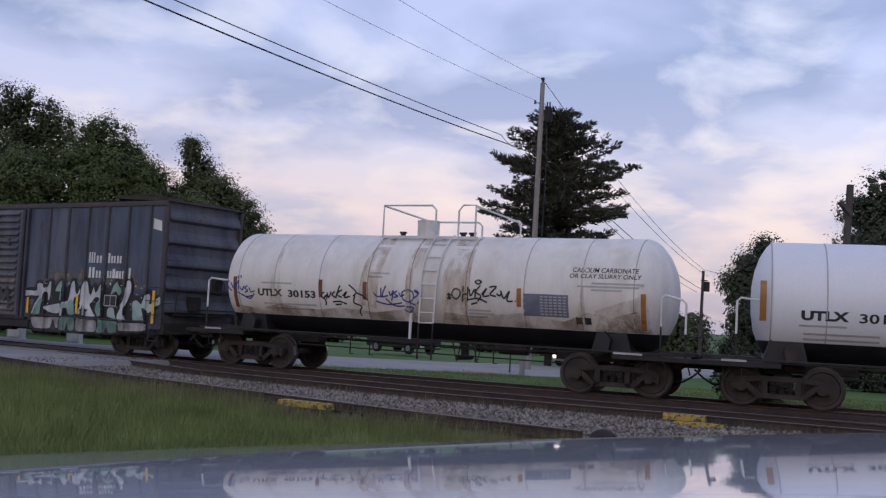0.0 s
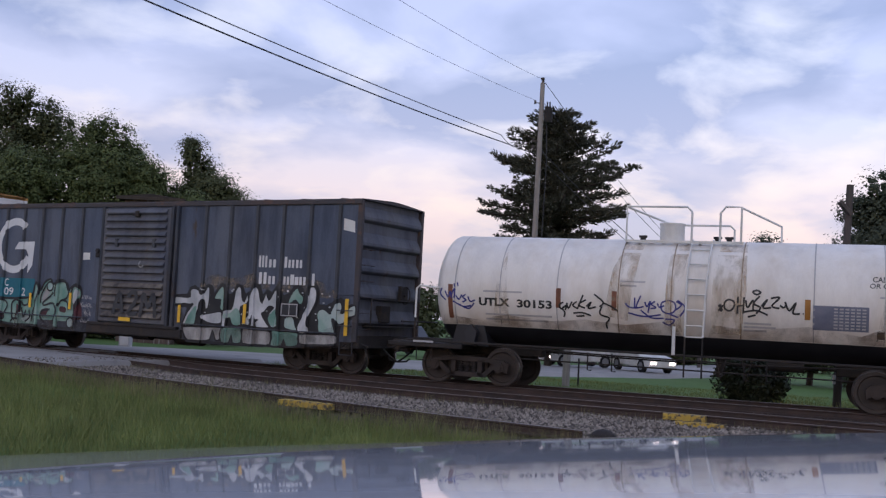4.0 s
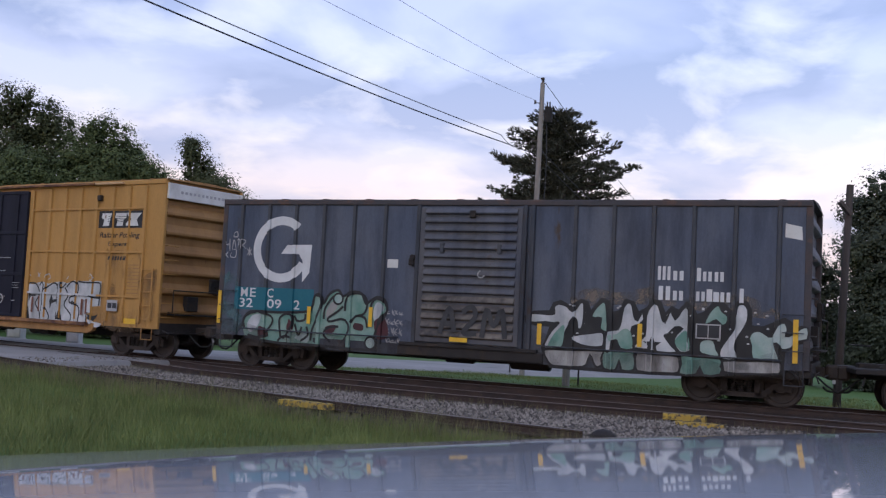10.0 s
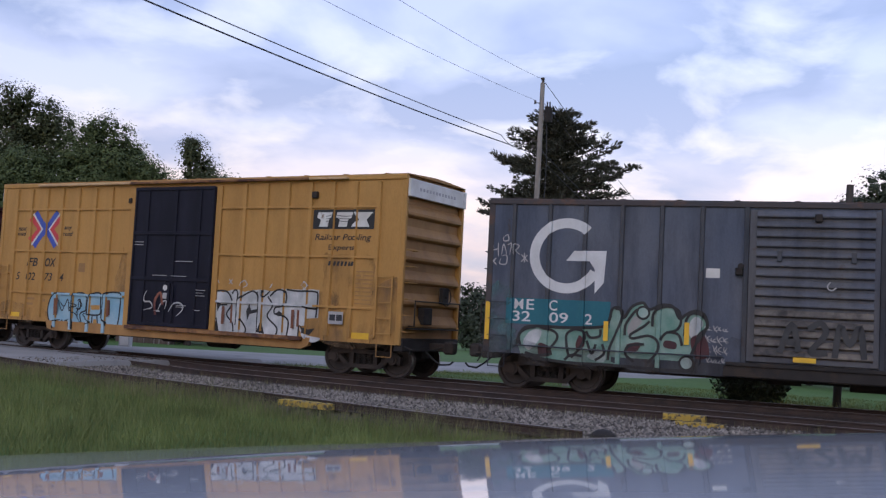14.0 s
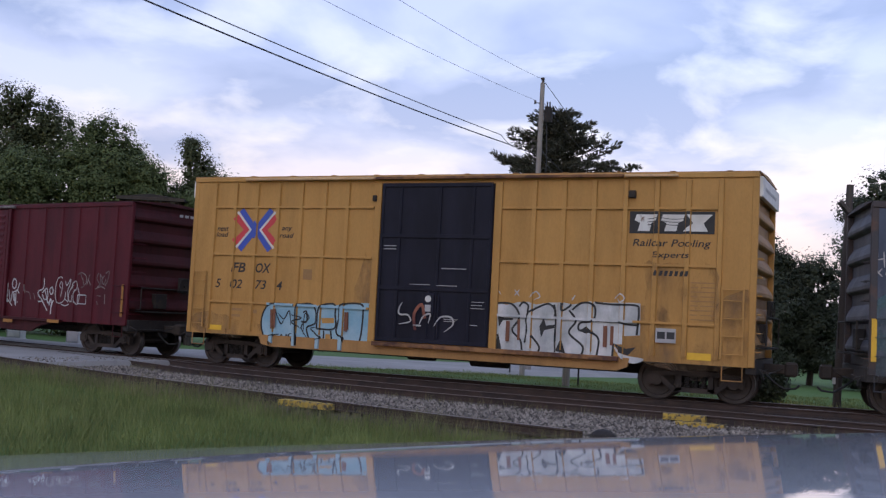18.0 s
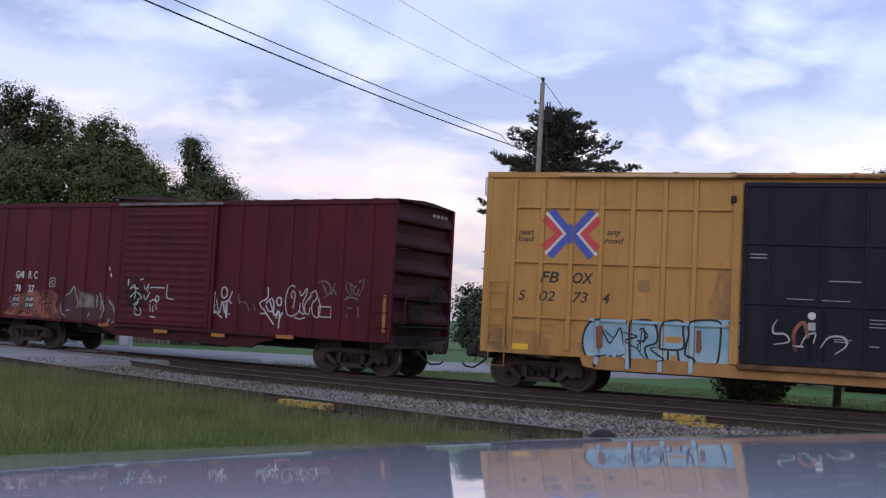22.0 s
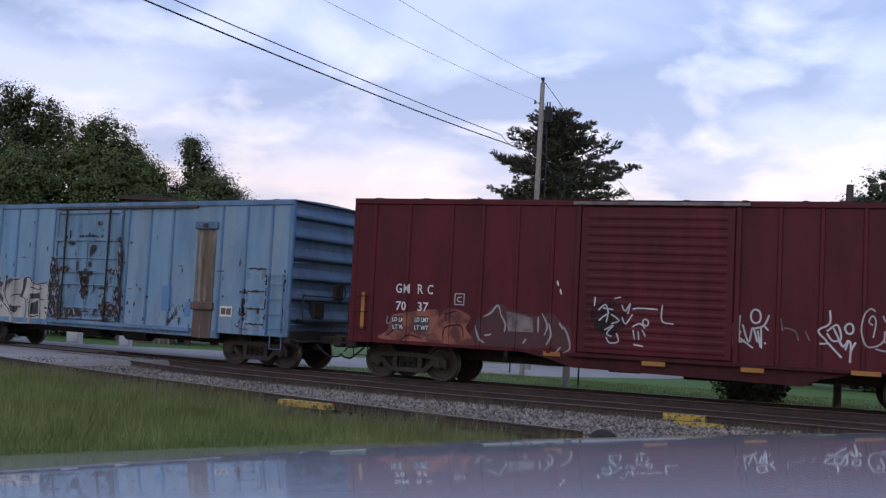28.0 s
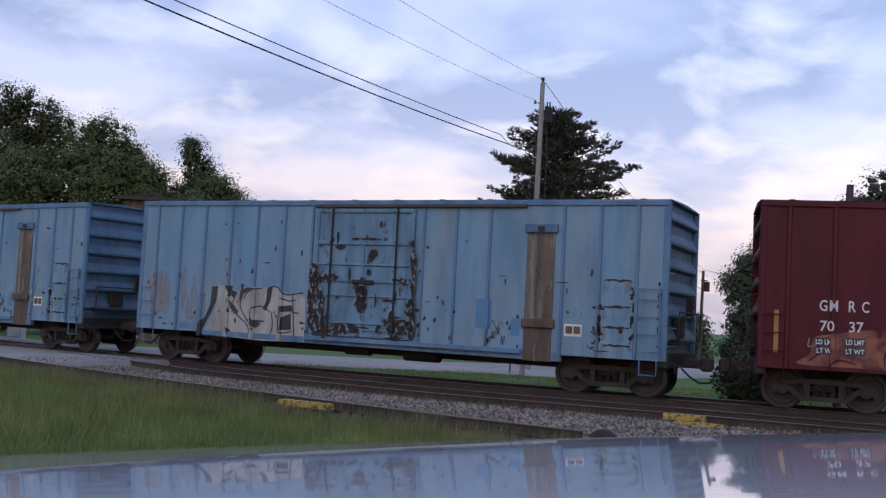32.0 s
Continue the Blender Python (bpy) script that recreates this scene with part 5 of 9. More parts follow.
# ---- yellow boxcar ----
def yellow_boxcar():
    car = empty("boxcar", "yellow high boxcar with navy door, silver and pale blue graffiti", "boxcar", "cars of the train")
    L, hw, z0, eave = 7.80, 1.55, .88, 5.28
    box_body(car, L, hw, z0, eave, (M["yellow"], M["yellow"], M["yellow_dirty_shaded"], M["yellow_dirty_shaded"]), roof_rise=.08, ends=7)
    us = [-7.07, -6.37, -5.65, -4.94, -4.2, -3.46, -2.76, 2.5, 3.26, 4.01, 4.78, 5.52, 6.25, 6.98]
    posts(car, us, hw, z0 + .14, eave - .17, M["yellow"], .10, .060)
    POSTS[:] = us
    FILM[0] = .061
    for z in (1.78, 3.11, 4.44):
        for a, b in ((-7.1, -1.95), (1.62, 6.98)):
            bm = B()
            box(bm, a, b, -hw - .055, -hw, z - .030, z + .030, .006)
            part("side_rail", bm, M["yellow"], car)
    y = -hw - .004
    bm = prism(B(), [(-5.35, z0 + .05), (5.0, z0 + .05), (4.95, z0 - .16), (4.7, z0 - .26), (-4.95, z0 - .26), (-5.25, z0 - .2)], -hw - .015, -hw + .12)
    part("side_sill", bm, M["yellow_dirty_shaded"], car)
    # sliding plug door, navy, in panels
    bm = B()
    box(bm, -1.70, 1.45, -hw - .09, -hw - .01, .98, 5.05, .012)
    door = part("door", bm, M["navy"], car, "dark navy panelled sliding door")
    for z in (1.02, 2.35, 3.70, 5.02):
        bm = B()
        box(bm, -1.68, 1.43, -hw - .125, -hw - .09, z - .05, z + .05, .008)
        part("door_beam", bm, M["navy"], door)
    for u in (-1.64, -1.12, .0, .92, 1.40):
        bm = B()
        box(bm, u - .035, u + .035, -hw - .122, -hw - .09, 1.0, 5.03, .008)
        part("door_stile", bm, M["navy"], door)
    bm = B()
    for p, q in (((-.2, 1.1), (-.2, 2.3)), ((.1, 1.1), (.1, 2.2))):
        rod(bm, (p[0], -hw - .15, p[1]), (q[0], -hw - .15, q[1]), .025, 8)
    box(bm, -.36, -.02, -hw - .17, -hw - .12, 1.7, 2.25, .01)
    part("door_latch", bm, M["navy"], door, "dark latch rods")
    for x0, x1, z0b, z1b in ((-1.52, -1.16, 3.34, 3.36), (-1.52, -1.16, 3.42, 3.44), (.15, .82, 2.87, 2.89), (-.72, -.15, 2.45, 2.465), (.02, .60, 2.44, 2.455), (-.26, -.1, 1.78, 1.95), (.28, .66, 1.60, 1.615), (.28, .6, 1.55, 1.565), (1.0, 1.36, 2.06, 2.075), (1.0, 1.30, 1.98, 1.995), (1.0, 1.36, 1.90, 1.915), (1.0, 1.2, 1.48, 1.50)):
        bm = B()
        box(bm, x0, x1, -hw - .176, -hw - .172, z0b, z1b)
        part("door_writing", bm, M["letter_faint"], door, "small white writing bars")
    bm = B()
    rod(bm, (-.18, -hw - .178, 2.10), (-.18, -hw - .174, 2.10), .085, 16)
    part("door_disc", bm, M["off_white"], door)
    for u in (-1.83, 1.56):
        bm = B()
        box(bm, u - .10, u + .10, -hw - .06, -hw, .92, 5.08, .01)
        part("door_post", bm, M["yellow"], car)
    bm = B()
    box(bm, -6.0, -1.9, -hw - .16, -hw - .02, 5.17, 5.24, .01)
    part("upper_door_track", bm, M["yellow_pale"], car, "pale sun-bleached upper door track")
    bm = B()
    box(bm, -1.88, 4.72, -hw - .16, -hw - .02, 5.17, 5.24, .01)
    part("upper_door_track", bm, M["rust_track"], car, "rusty upper door track")
    bm = B()
    box(bm, 4.75, 6.0, -hw - .16, -hw - .02, 5.17, 5.23, .01)
    part("upper_door_track", bm, M["yellow_pale"], car, "pale sun-bleached upper door track")
    for pts, m in (([(-7.5, .9), (-7.4, 1.5), (-6.2, 1.35), (-5.2, 1.2), (-5.2, .9)], "stain_brown"), ([(4.8, .92), (4.9, 1.9), (5.6, 2.2), (6.4, 1.8), (7.6, 2.6), (7.7, .92)], "stain_brown"), ([(-1.75, .95), (-1.8, 2.6), (-2.2, 3.2), (-2.4, 1.6), (-2.2, .95)], "stain_brown"),
                   ([(5.3, 2.9), (5.2, 3.1), (5.6, 3.2), (6.9, 3.1), (6.9, 1.9), (6.3, 1.7), (5.4, 2.0)], "stain_brown")):
        part("dirt_stain", conform(blob(B(), ragged(pts, .06, len(pts)), y + .0015, False), us, .046, .061), M[m], car, "brown dirt on the yellow paint")
    bm = B()
    box(bm, -1.75, 4.75, -hw - .17, -hw - .02, .84, .95, .01)
    part("lower_door_track", bm, M["rust_track"], car, "rusty lower door track")
    bm = B()
    box(bm, 4.85, 5.02, -hw - .12, -hw, 4.68, 4.86, .02)
    box(bm, -1.98, -1.86, -hw - .12, -hw, 4.60, 4.76, .02)
    part("door_stop", bm, M["under"], car)
    # white-painted top of the ends
    for s in (-1, 1):
        bm = B()
        box(bm, min(s * (L - .02), s * (L + .085)), max(s * (L - .02), s * (L + .085)), -hw + .03, hw - .03, 4.72, 5.18, .01)
        part("end_top_panel", bm, M["off_white"], car, "white-painted top panel of the car's end")
        bm = B()
        for a, b in even(-1.1, .9, 12, .6):
            box(bm, s * (L + .088) - .001, s * (L + .088) + .001, a, b, 4.90, 4.98)
        part("end_writing", bm, M["letter_faint"], car)
    # emblem of crossed bent arrows: red left and right, blue across
    yb = y - .004
    c = (-5.66, 3.81)
    for sx in (-1, 1):
        arm = lambda pts: [(c[0] + sx * px, c[1] + pz) for px, pz in pts]
        part("emblem_arm", conform(stroke(B(), arm([(.50, .56), (.02, .0)]), .17, yb, n=1), us, .046, .061), M["logo_blue"], car, "blue arm of the emblem")
        part("emblem_arm", conform(stroke(B(), arm([(.50, -.56), (.02, .0)]), .17, yb - .0004, n=1), us, .046, .061), M["logo_blue"], car, "blue arm of the emblem")
        part("emblem_line", conform(stroke(B(), arm([(.63, .50), (.16, .0), (.63, -.50)]), .075, yb - .0010, n=1), us, .046, .061), M["off_white"], car, "white line between the emblem's arms")
        part("emblem_arm", conform(stroke(B(), arm([(.66, .36), (.30, .0), (.66, -.36)]), .19, yb - .0016, n=1), us, .046, .061), M["logo_red"], car, "red chevron of the emblem")
    part("emblem_arm", conform(stroke(B(), [(c[0] - .05, c[1] + .22), (c[0] + .05, c[1]), (c[0] - .05, c[1] - .22)], .13, yb - .003), us, .046, .061), M["logo_blue"], car, "blue arm of the emblem")
    K = M["letter_black"]
    for s, x0, x1, za, zb in (("next", -6.95, -6.56, 3.76, 3.89), ("load", -6.97, -6.56, 3.60, 3.74), ("any", -4.80, -4.46, 3.76, 3.90), ("road", -4.86, -4.40, 3.60, 3.74)):
        part("slogan", conform(words(s, x0, x1, za, zb, y - .002, .25, .015), us, .046, .061), K, car, "black slanted slogan lettering")
    part("owner_mark", conform(words("FB", -6.36, -5.92, 2.62, 2.89, y - .002, .2, .02), us, .046, .061), K, car, "black painted owner's letters")
    part("owner_mark", conform(words("OX", -5.58, -5.08, 2.62, 2.89, y - .002, .2, .02), us, .046, .061), K, car, "black painted owner's letters")
    for s, x0, x1 in (("5", -6.90, -6.72), ("02", -6.36, -6.00), ("73", -5.56, -5.20), ("4", -4.86, -4.68)):
        part("car_number", conform(words(s, x0, x1, 2.17, 2.42, y - .002, .2, .01), us, .046, .061), K, car, "black painted number")
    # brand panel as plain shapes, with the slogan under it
    part("brand_panel", conform(plate(4.88, 6.85, 3.85, 4.37, y - .002), us, .046, .061), K, car, "black panel of the brand sign")
    bm = B()
    for a in (4.98, 5.60):
        blob(bm, [(a + .02, 4.16), (a + .06, 4.30), (a + .57, 4.30), (a + .53, 4.16), (a + .42, 4.10), (a + .38, 3.91), (a + .10, 3.91), (a + .15, 4.10)], y - .004, False)
    blob(bm, [(6.22, 4.30), (6.80, 4.30), (6.60, 4.10), (6.70, 3.91), (6.12, 3.91), (6.36, 4.10)], y - .004, False)
    part("brand_shape", conform(bm, us, .046, .061), M["off_white"], car, "white block shapes of the brand sign")
    bm = B()
    for z in (4.05, 4.12, 4.19):
        stroke(bm, [(5.30, z), (5.6, z + .03), (5.9, z), (6.25, z + .02)], .016, y - .0045)
    part("brand_stripe", conform(bm, us, .046, .061), M["gr_shadow"], car)
    for s, x0, x1, za, zb in (("Railcar Pooling", 4.97, 6.78, 3.50, 3.72), ("Experts", 5.44, 6.30, 3.25, 3.43)):
        part("slogan", conform(words(s, x0, x1, za, zb, y - .002, .2, .01), us, .046, .061), K, car, "black slanted slogan lettering")
    part("web_line", conform(bars(even(5.46, 6.30, 7, .6), 2.87, 2.99, y - .002, .03), us, .046, .061), K, car, "black bars of a small line")
    bm = bars([], 0, 0, y)
    for r in range(9):
        for a, b in ((6.36, 6.52), (6.58, 6.92)) if r % 2 else ((6.36, 6.92),):
            box(bm, a, b, y - .003, y - .002, 2.72 - r * .105, 2.745 - r * .105)
    part("data_stencil", bm, M["letter_brown"], car, "columns of small faded data lines")
    for a, b, za, zb in ((-6.35, -5.95, 1.55, 1.62), (-6.35, -6.0, 1.38, 1.45), (-5.75, -5.45, 1.5, 1.6), (-4.03, -3.75, 2.48, 2.76)):
        part("data_stencil", plate(a, b, za, zb, y - .003), M["letter_brown"], car)
    bm = B()
    box(bm, 5.60, 6.07, y - .068, y - .064, 1.33, 1.66)
    part("label_plate", bm, M["letter_faint"], car, "white label plate with two dark squares")
    for q in (5.64, 5.86):
        bm = B()
        box(bm, q, q + .18, y - .072, y - .068, 1.42, 1.58)
        part("label_square", bm, M["gr_shadow"], car)
    for a, b, za, zb in ((6.32, 6.86, .98, 1.14), (-7.05, -6.6, .98, 1.12)):
        part("reflector", plate(a, b, za, zb, y - .003), M["stripe"], car, "yellow reflective strip")
    for u in (1.96, 4.41, -4.85, -2.6):
        part("reflector", plate(u - .05, u + .05, 1.15, 1.65, y - .052), M["stripe_rust"], car, "faded red strip")
    # silver piece of broad letters
    D = M["gr_dark"]
    x = 1.48
    part("graffiti_ground", conform(blob(B(), [(1.18, 1.61), (1.23, 1.97), (1.42, 2.02), (1.65, 2.09), (1.88, 2.04), (2.19, 2.12), (2.46, 2.14), (2.65, 2.08), (2.95, 2.14), (3.35, 2.16), (3.57, 2.12), (4.00, 2.21), (4.50, 2.20), (5.00, 2.22), (5.21, 2.21), (5.23, 1.47), (4.82, 1.43), (4.85, 1.24), (4.62, 1.23), (4.59, 0.93), (4.25, 0.93), (3.87, 0.92), (3.44, 0.89), (3.20, 0.92), (2.74, 0.89), (2.33, 0.91), (1.79, 0.90), (1.42, 0.90), (1.51, 1.40)], y, False), us, .046, .061), M["gr_silver"], car, "silver graffiti letters")
    part("graffiti_splash", conform(blob(B(), [(4.62, 1.18), (4.88, 0.99), (5.33, 0.93), (5.13, 0.81), (4.88, 0.86), (4.71, 1.02)], y - .001), us, .046, .061), M["gr_silver"], car)
    for pts in [[(1.67, 1.77), (1.85, 1.72), (1.71, 1.50)],
        [(1.56, 0.92), (1.68, 1.25), (1.78, 0.92)],
        [(2.86, 1.76), (2.76, 1.55), (2.81, 1.29), (2.89, 1.47), (3.13, 1.53), (3.15, 1.62), (2.93, 1.58)],
        [(3.20, 0.99), (3.32, 1.28), (3.44, 0.94)],
        [(3.76, 1.50), (3.93, 1.62), (4.11, 1.50), (3.94, 1.44)],
        [(4.62, 1.25), (4.91, 1.14), (5.14, 1.19), (4.96, 0.99), (4.75, 1.04)]]:
        part("graffiti_shade", conform(blob(B(), pts, y - .004, False), us, .046, .061), D, car)
    tag_line(car, [[(1.43, 1.84), (1.47, 1.96), (1.65, 2.07), (2.01, 2.07), (2.20, 1.88), (2.21, 1.68), (2.06, 1.43), (2.28, 1.20), (2.33, 0.96)],
        [(1.43, 1.84), (1.51, 1.44), (1.42, 0.92)],
        [(1.71, 1.68), (2.07, 1.70)],
        [(1.68, 1.32), (1.79, 0.91)],
        [(2.22, 2.01), (2.31, 2.12), (2.47, 2.05), (2.47, 1.89), (2.65, 1.99), (2.96, 2.11), (3.14, 1.97), (3.12, 1.75)],
        [(2.47, 1.87), (2.41, 1.71), (2.45, 1.45), (2.39, 1.14)],
        [(2.56, 1.32), (2.77, 1.07), (2.74, 0.92)],
        [(3.11, 2.10), (3.17, 1.75), (3.16, 1.31), (3.18, 0.96)],
        [(3.31, 2.15), (3.31, 1.98), (3.40, 2.00), (3.55, 2.12)],
        [(3.49, 1.98), (3.67, 1.73), (3.51, 1.44), (3.86, 1.14), (3.83, 0.92)],
        [(3.57, 1.99), (3.78, 2.16), (4.04, 2.16), (4.14, 2.01), (4.08, 1.75), (3.78, 1.69), (3.76, 1.52), (4.02, 1.49), (4.24, 1.33), (4.21, 0.94)],
        [(4.12, 2.19), (4.51, 2.16), (5.09, 2.16), (5.18, 2.02), (5.15, 1.47)],
        [(4.14, 1.76), (4.69, 1.75), (4.90, 1.71), (5.19, 1.70)],
        [(4.60, 1.25), (4.59, 0.95)]], .05, y, D, "graffiti_outline", False)
    tag_line(car, [[(4.6, 2.3), (4.72, 2.42), (4.84, 2.32), (4.74, 2.22), (4.66, 2.3)], [(2.5, 2.25), (2.62, 2.4), (2.74, 2.28), (2.6, 2.2)], [(1.55, 2.25), (1.62, 2.4), (1.72, 2.3)], [(2.08, 2.28), (2.2, 2.42)], [(2.2, 2.28), (2.08, 2.42)], [(3.55, 2.22), (3.62, 2.34)]], .03, y, M["gr_silver"])
    for pts in [[(2.19, 1.70), (2.26, 1.70), (2.27, 1.20), (2.20, 1.19)],
        [(4.52, 1.65), (4.60, 1.65), (4.60, 1.20), (4.52, 1.20)]]:
        part("reflector", conform(blob(B(), pts, y - .007, False), us, .046, .061), M["stripe_rust"], car)
    part("graffiti_ground", plate(1.66, 5.05, 1.748, 1.812, -hw - .0575), M["gr_silver"], car)
    part("graffiti_ground", plate(-5.12, -2.02, 1.748, 1.812, -hw - .0575), M["gr_blue"], car)
    # pale blue piece
    part("graffiti_ground", conform(blob(B(), [(-5.30, 1.18), (-5.24, 1.58), (-5.08, 1.76), (-4.75, 1.81), (-4.41, 1.82), (-4.24, 1.73), (-3.81, 1.84), (-3.56, 1.76), (-3.43, 1.81), (-3.11, 1.87), (-2.95, 1.83), (-2.63, 1.89), (-2.16, 1.92), (-1.91, 1.92), (-1.81, 1.98), (-1.42, 1.97), (-1.36, 1.71), (-1.37, 1.43), (-1.56, 1.21), (-1.86, 1.12), (-1.89, 0.72), (-2.15, 0.68), (-2.67, 0.65), (-3.19, 0.62), (-3.25, 0.66), (-3.63, 0.64), (-4.17, 0.68), (-4.78, 0.66), (-5.13, 0.84)], y, False), us, .046, .061), M["gr_blue"], car, "pale blue graffiti letters")
    for pts in [[(-3.38, 1.47), (-2.98, 1.49), (-2.98, 1.35), (-3.34, 1.33)],
        [(-3.25, 0.64), (-3.22, 1.05), (-3.09, 1.05), (-3.01, 0.65)]]:
        part("graffiti_shade", conform(blob(B(), pts, y - .003, False), us, .046, .061), M["yellow"], car)
    tag_line(car, [[(-4.24, 1.77), (-4.80, 1.80), (-5.13, 1.71), (-5.28, 1.33), (-5.20, 0.94), (-4.95, 0.68)],
        [(-4.13, 0.70), (-4.18, 1.68), (-4.03, 1.81), (-3.70, 1.82), (-3.55, 1.61), (-3.56, 1.32), (-3.82, 1.16), (-3.60, 0.66)],
        [(-3.96, 1.59), (-3.85, 1.62), (-3.83, 1.35), (-4.00, 1.35)],
        [(-3.47, 1.18), (-3.47, 1.61), (-3.37, 1.81), (-3.00, 1.85), (-2.96, 1.59), (-2.96, 1.21), (-3.47, 1.18)],
        [(-3.28, 1.14), (-3.28, 0.63)],
        [(-3.07, 1.15), (-2.98, 0.65)],
        [(-2.82, 1.55), (-2.79, 1.84), (-2.21, 1.89), (-2.12, 1.68), (-2.16, 1.01), (-2.30, 0.67)],
        [(-2.82, 1.55), (-2.90, 1.11), (-2.69, 0.98), (-2.64, 0.65)],
        [(-1.95, 1.88), (-1.89, 1.69), (-1.86, 0.72), (-2.12, 0.70)],
        [(-1.82, 1.83), (-1.45, 1.94), (-1.37, 1.55), (-1.47, 1.38), (-1.82, 1.31)],
        [(-1.69, 1.70), (-1.43, 1.66)]], .05, y, D, "graffiti_outline", False)
    tag_line(car, [[(-4.84, 1.60), (-4.65, 1.26), (-4.55, 1.37)],
        [(-4.76, 1.55), (-4.55, 1.39), (-4.40, 1.62), (-4.32, 1.23)],
        [(-4.34, 1.52), (-4.00, 1.44), (-4.27, 1.33), (-3.98, 1.15)],
        [(-3.92, 1.01), (-3.90, 1.55), (-3.76, 1.45), (-3.99, 1.20), (-3.75, 0.87)],
        [(-3.53, 1.22), (-3.69, 1.17), (-3.49, 1.03), (-3.37, 0.94), (-3.59, 0.88)],
        [(-5.00, 0.92), (-4.69, 0.97)],
        [(-4.86, 0.93), (-4.82, 0.76)],
        [(-4.65, 0.80), (-4.61, 0.97), (-4.52, 0.83), (-4.44, 0.98), (-4.43, 0.78)],
        [(-4.28, 1.01), (-4.39, 0.96), (-4.27, 0.84), (-4.37, 0.76)]], .04, y - .002, D)
    for pts in [[(-4.97, 1.63), (-4.88, 1.64), (-4.84, 1.11), (-4.94, 1.10)],
        [(-2.66, 1.65), (-2.56, 1.66), (-2.53, 1.20), (-2.63, 1.20)]]:
        part("reflector", conform(blob(B(), pts, y - .007, False), us, .046, .061), M["stripe_rust"], car)
    for pts in [[(-0.90, 1.99), (-0.99, 1.82), (-0.96, 1.68), (-0.73, 1.67), (-0.65, 1.51), (-0.97, 1.43)],
        [(-0.40, 1.43), (-0.29, 1.65), (-0.10, 1.72), (-0.14, 1.49)],
        [(0.01, 1.41), (0.19, 1.65), (0.48, 1.66), (0.54, 1.48), (0.31, 1.29)],
        [(-0.57, 1.42), (-0.33, 1.41)]]:
        part("graffiti_tag", stroke(B(), pts, .045, -hw - .178, taper=True), M["letter_faint"], car)
    bm = B()
    stroke(bm, [(-.5, 1.3), (-.55, 1.7), (-.35, 1.95), (-.25, 1.6)], .08, -hw - .178)
    part("graffiti_tag", bm, M["gr_orange"], car)
    # corner ladders
    for u0, u1 in ((7.08, 7.55), (-7.62, -7.2)):
        rungs(car, u0, u1, (1.15, 1.55, 1.95, 2.35, 2.6), hw + .02, M["yellow"])
        bm = B()
        for u in (u0, u1):
            box(bm, u - .02, u + .02, -hw - .11, -hw - .09, 1.05, 2.66)
        part("ladder_rail", bm, M["yellow"], car)
    step_iron(car, 7.1, 7.55, z0 + .02, hw, M["yellow_dirty_shaded"])
    step_iron(car, -7.6, -7.2, z0 + .02, hw, M["yellow_dirty_shaded"])
    add_trucks(car, 6.35)
    return car


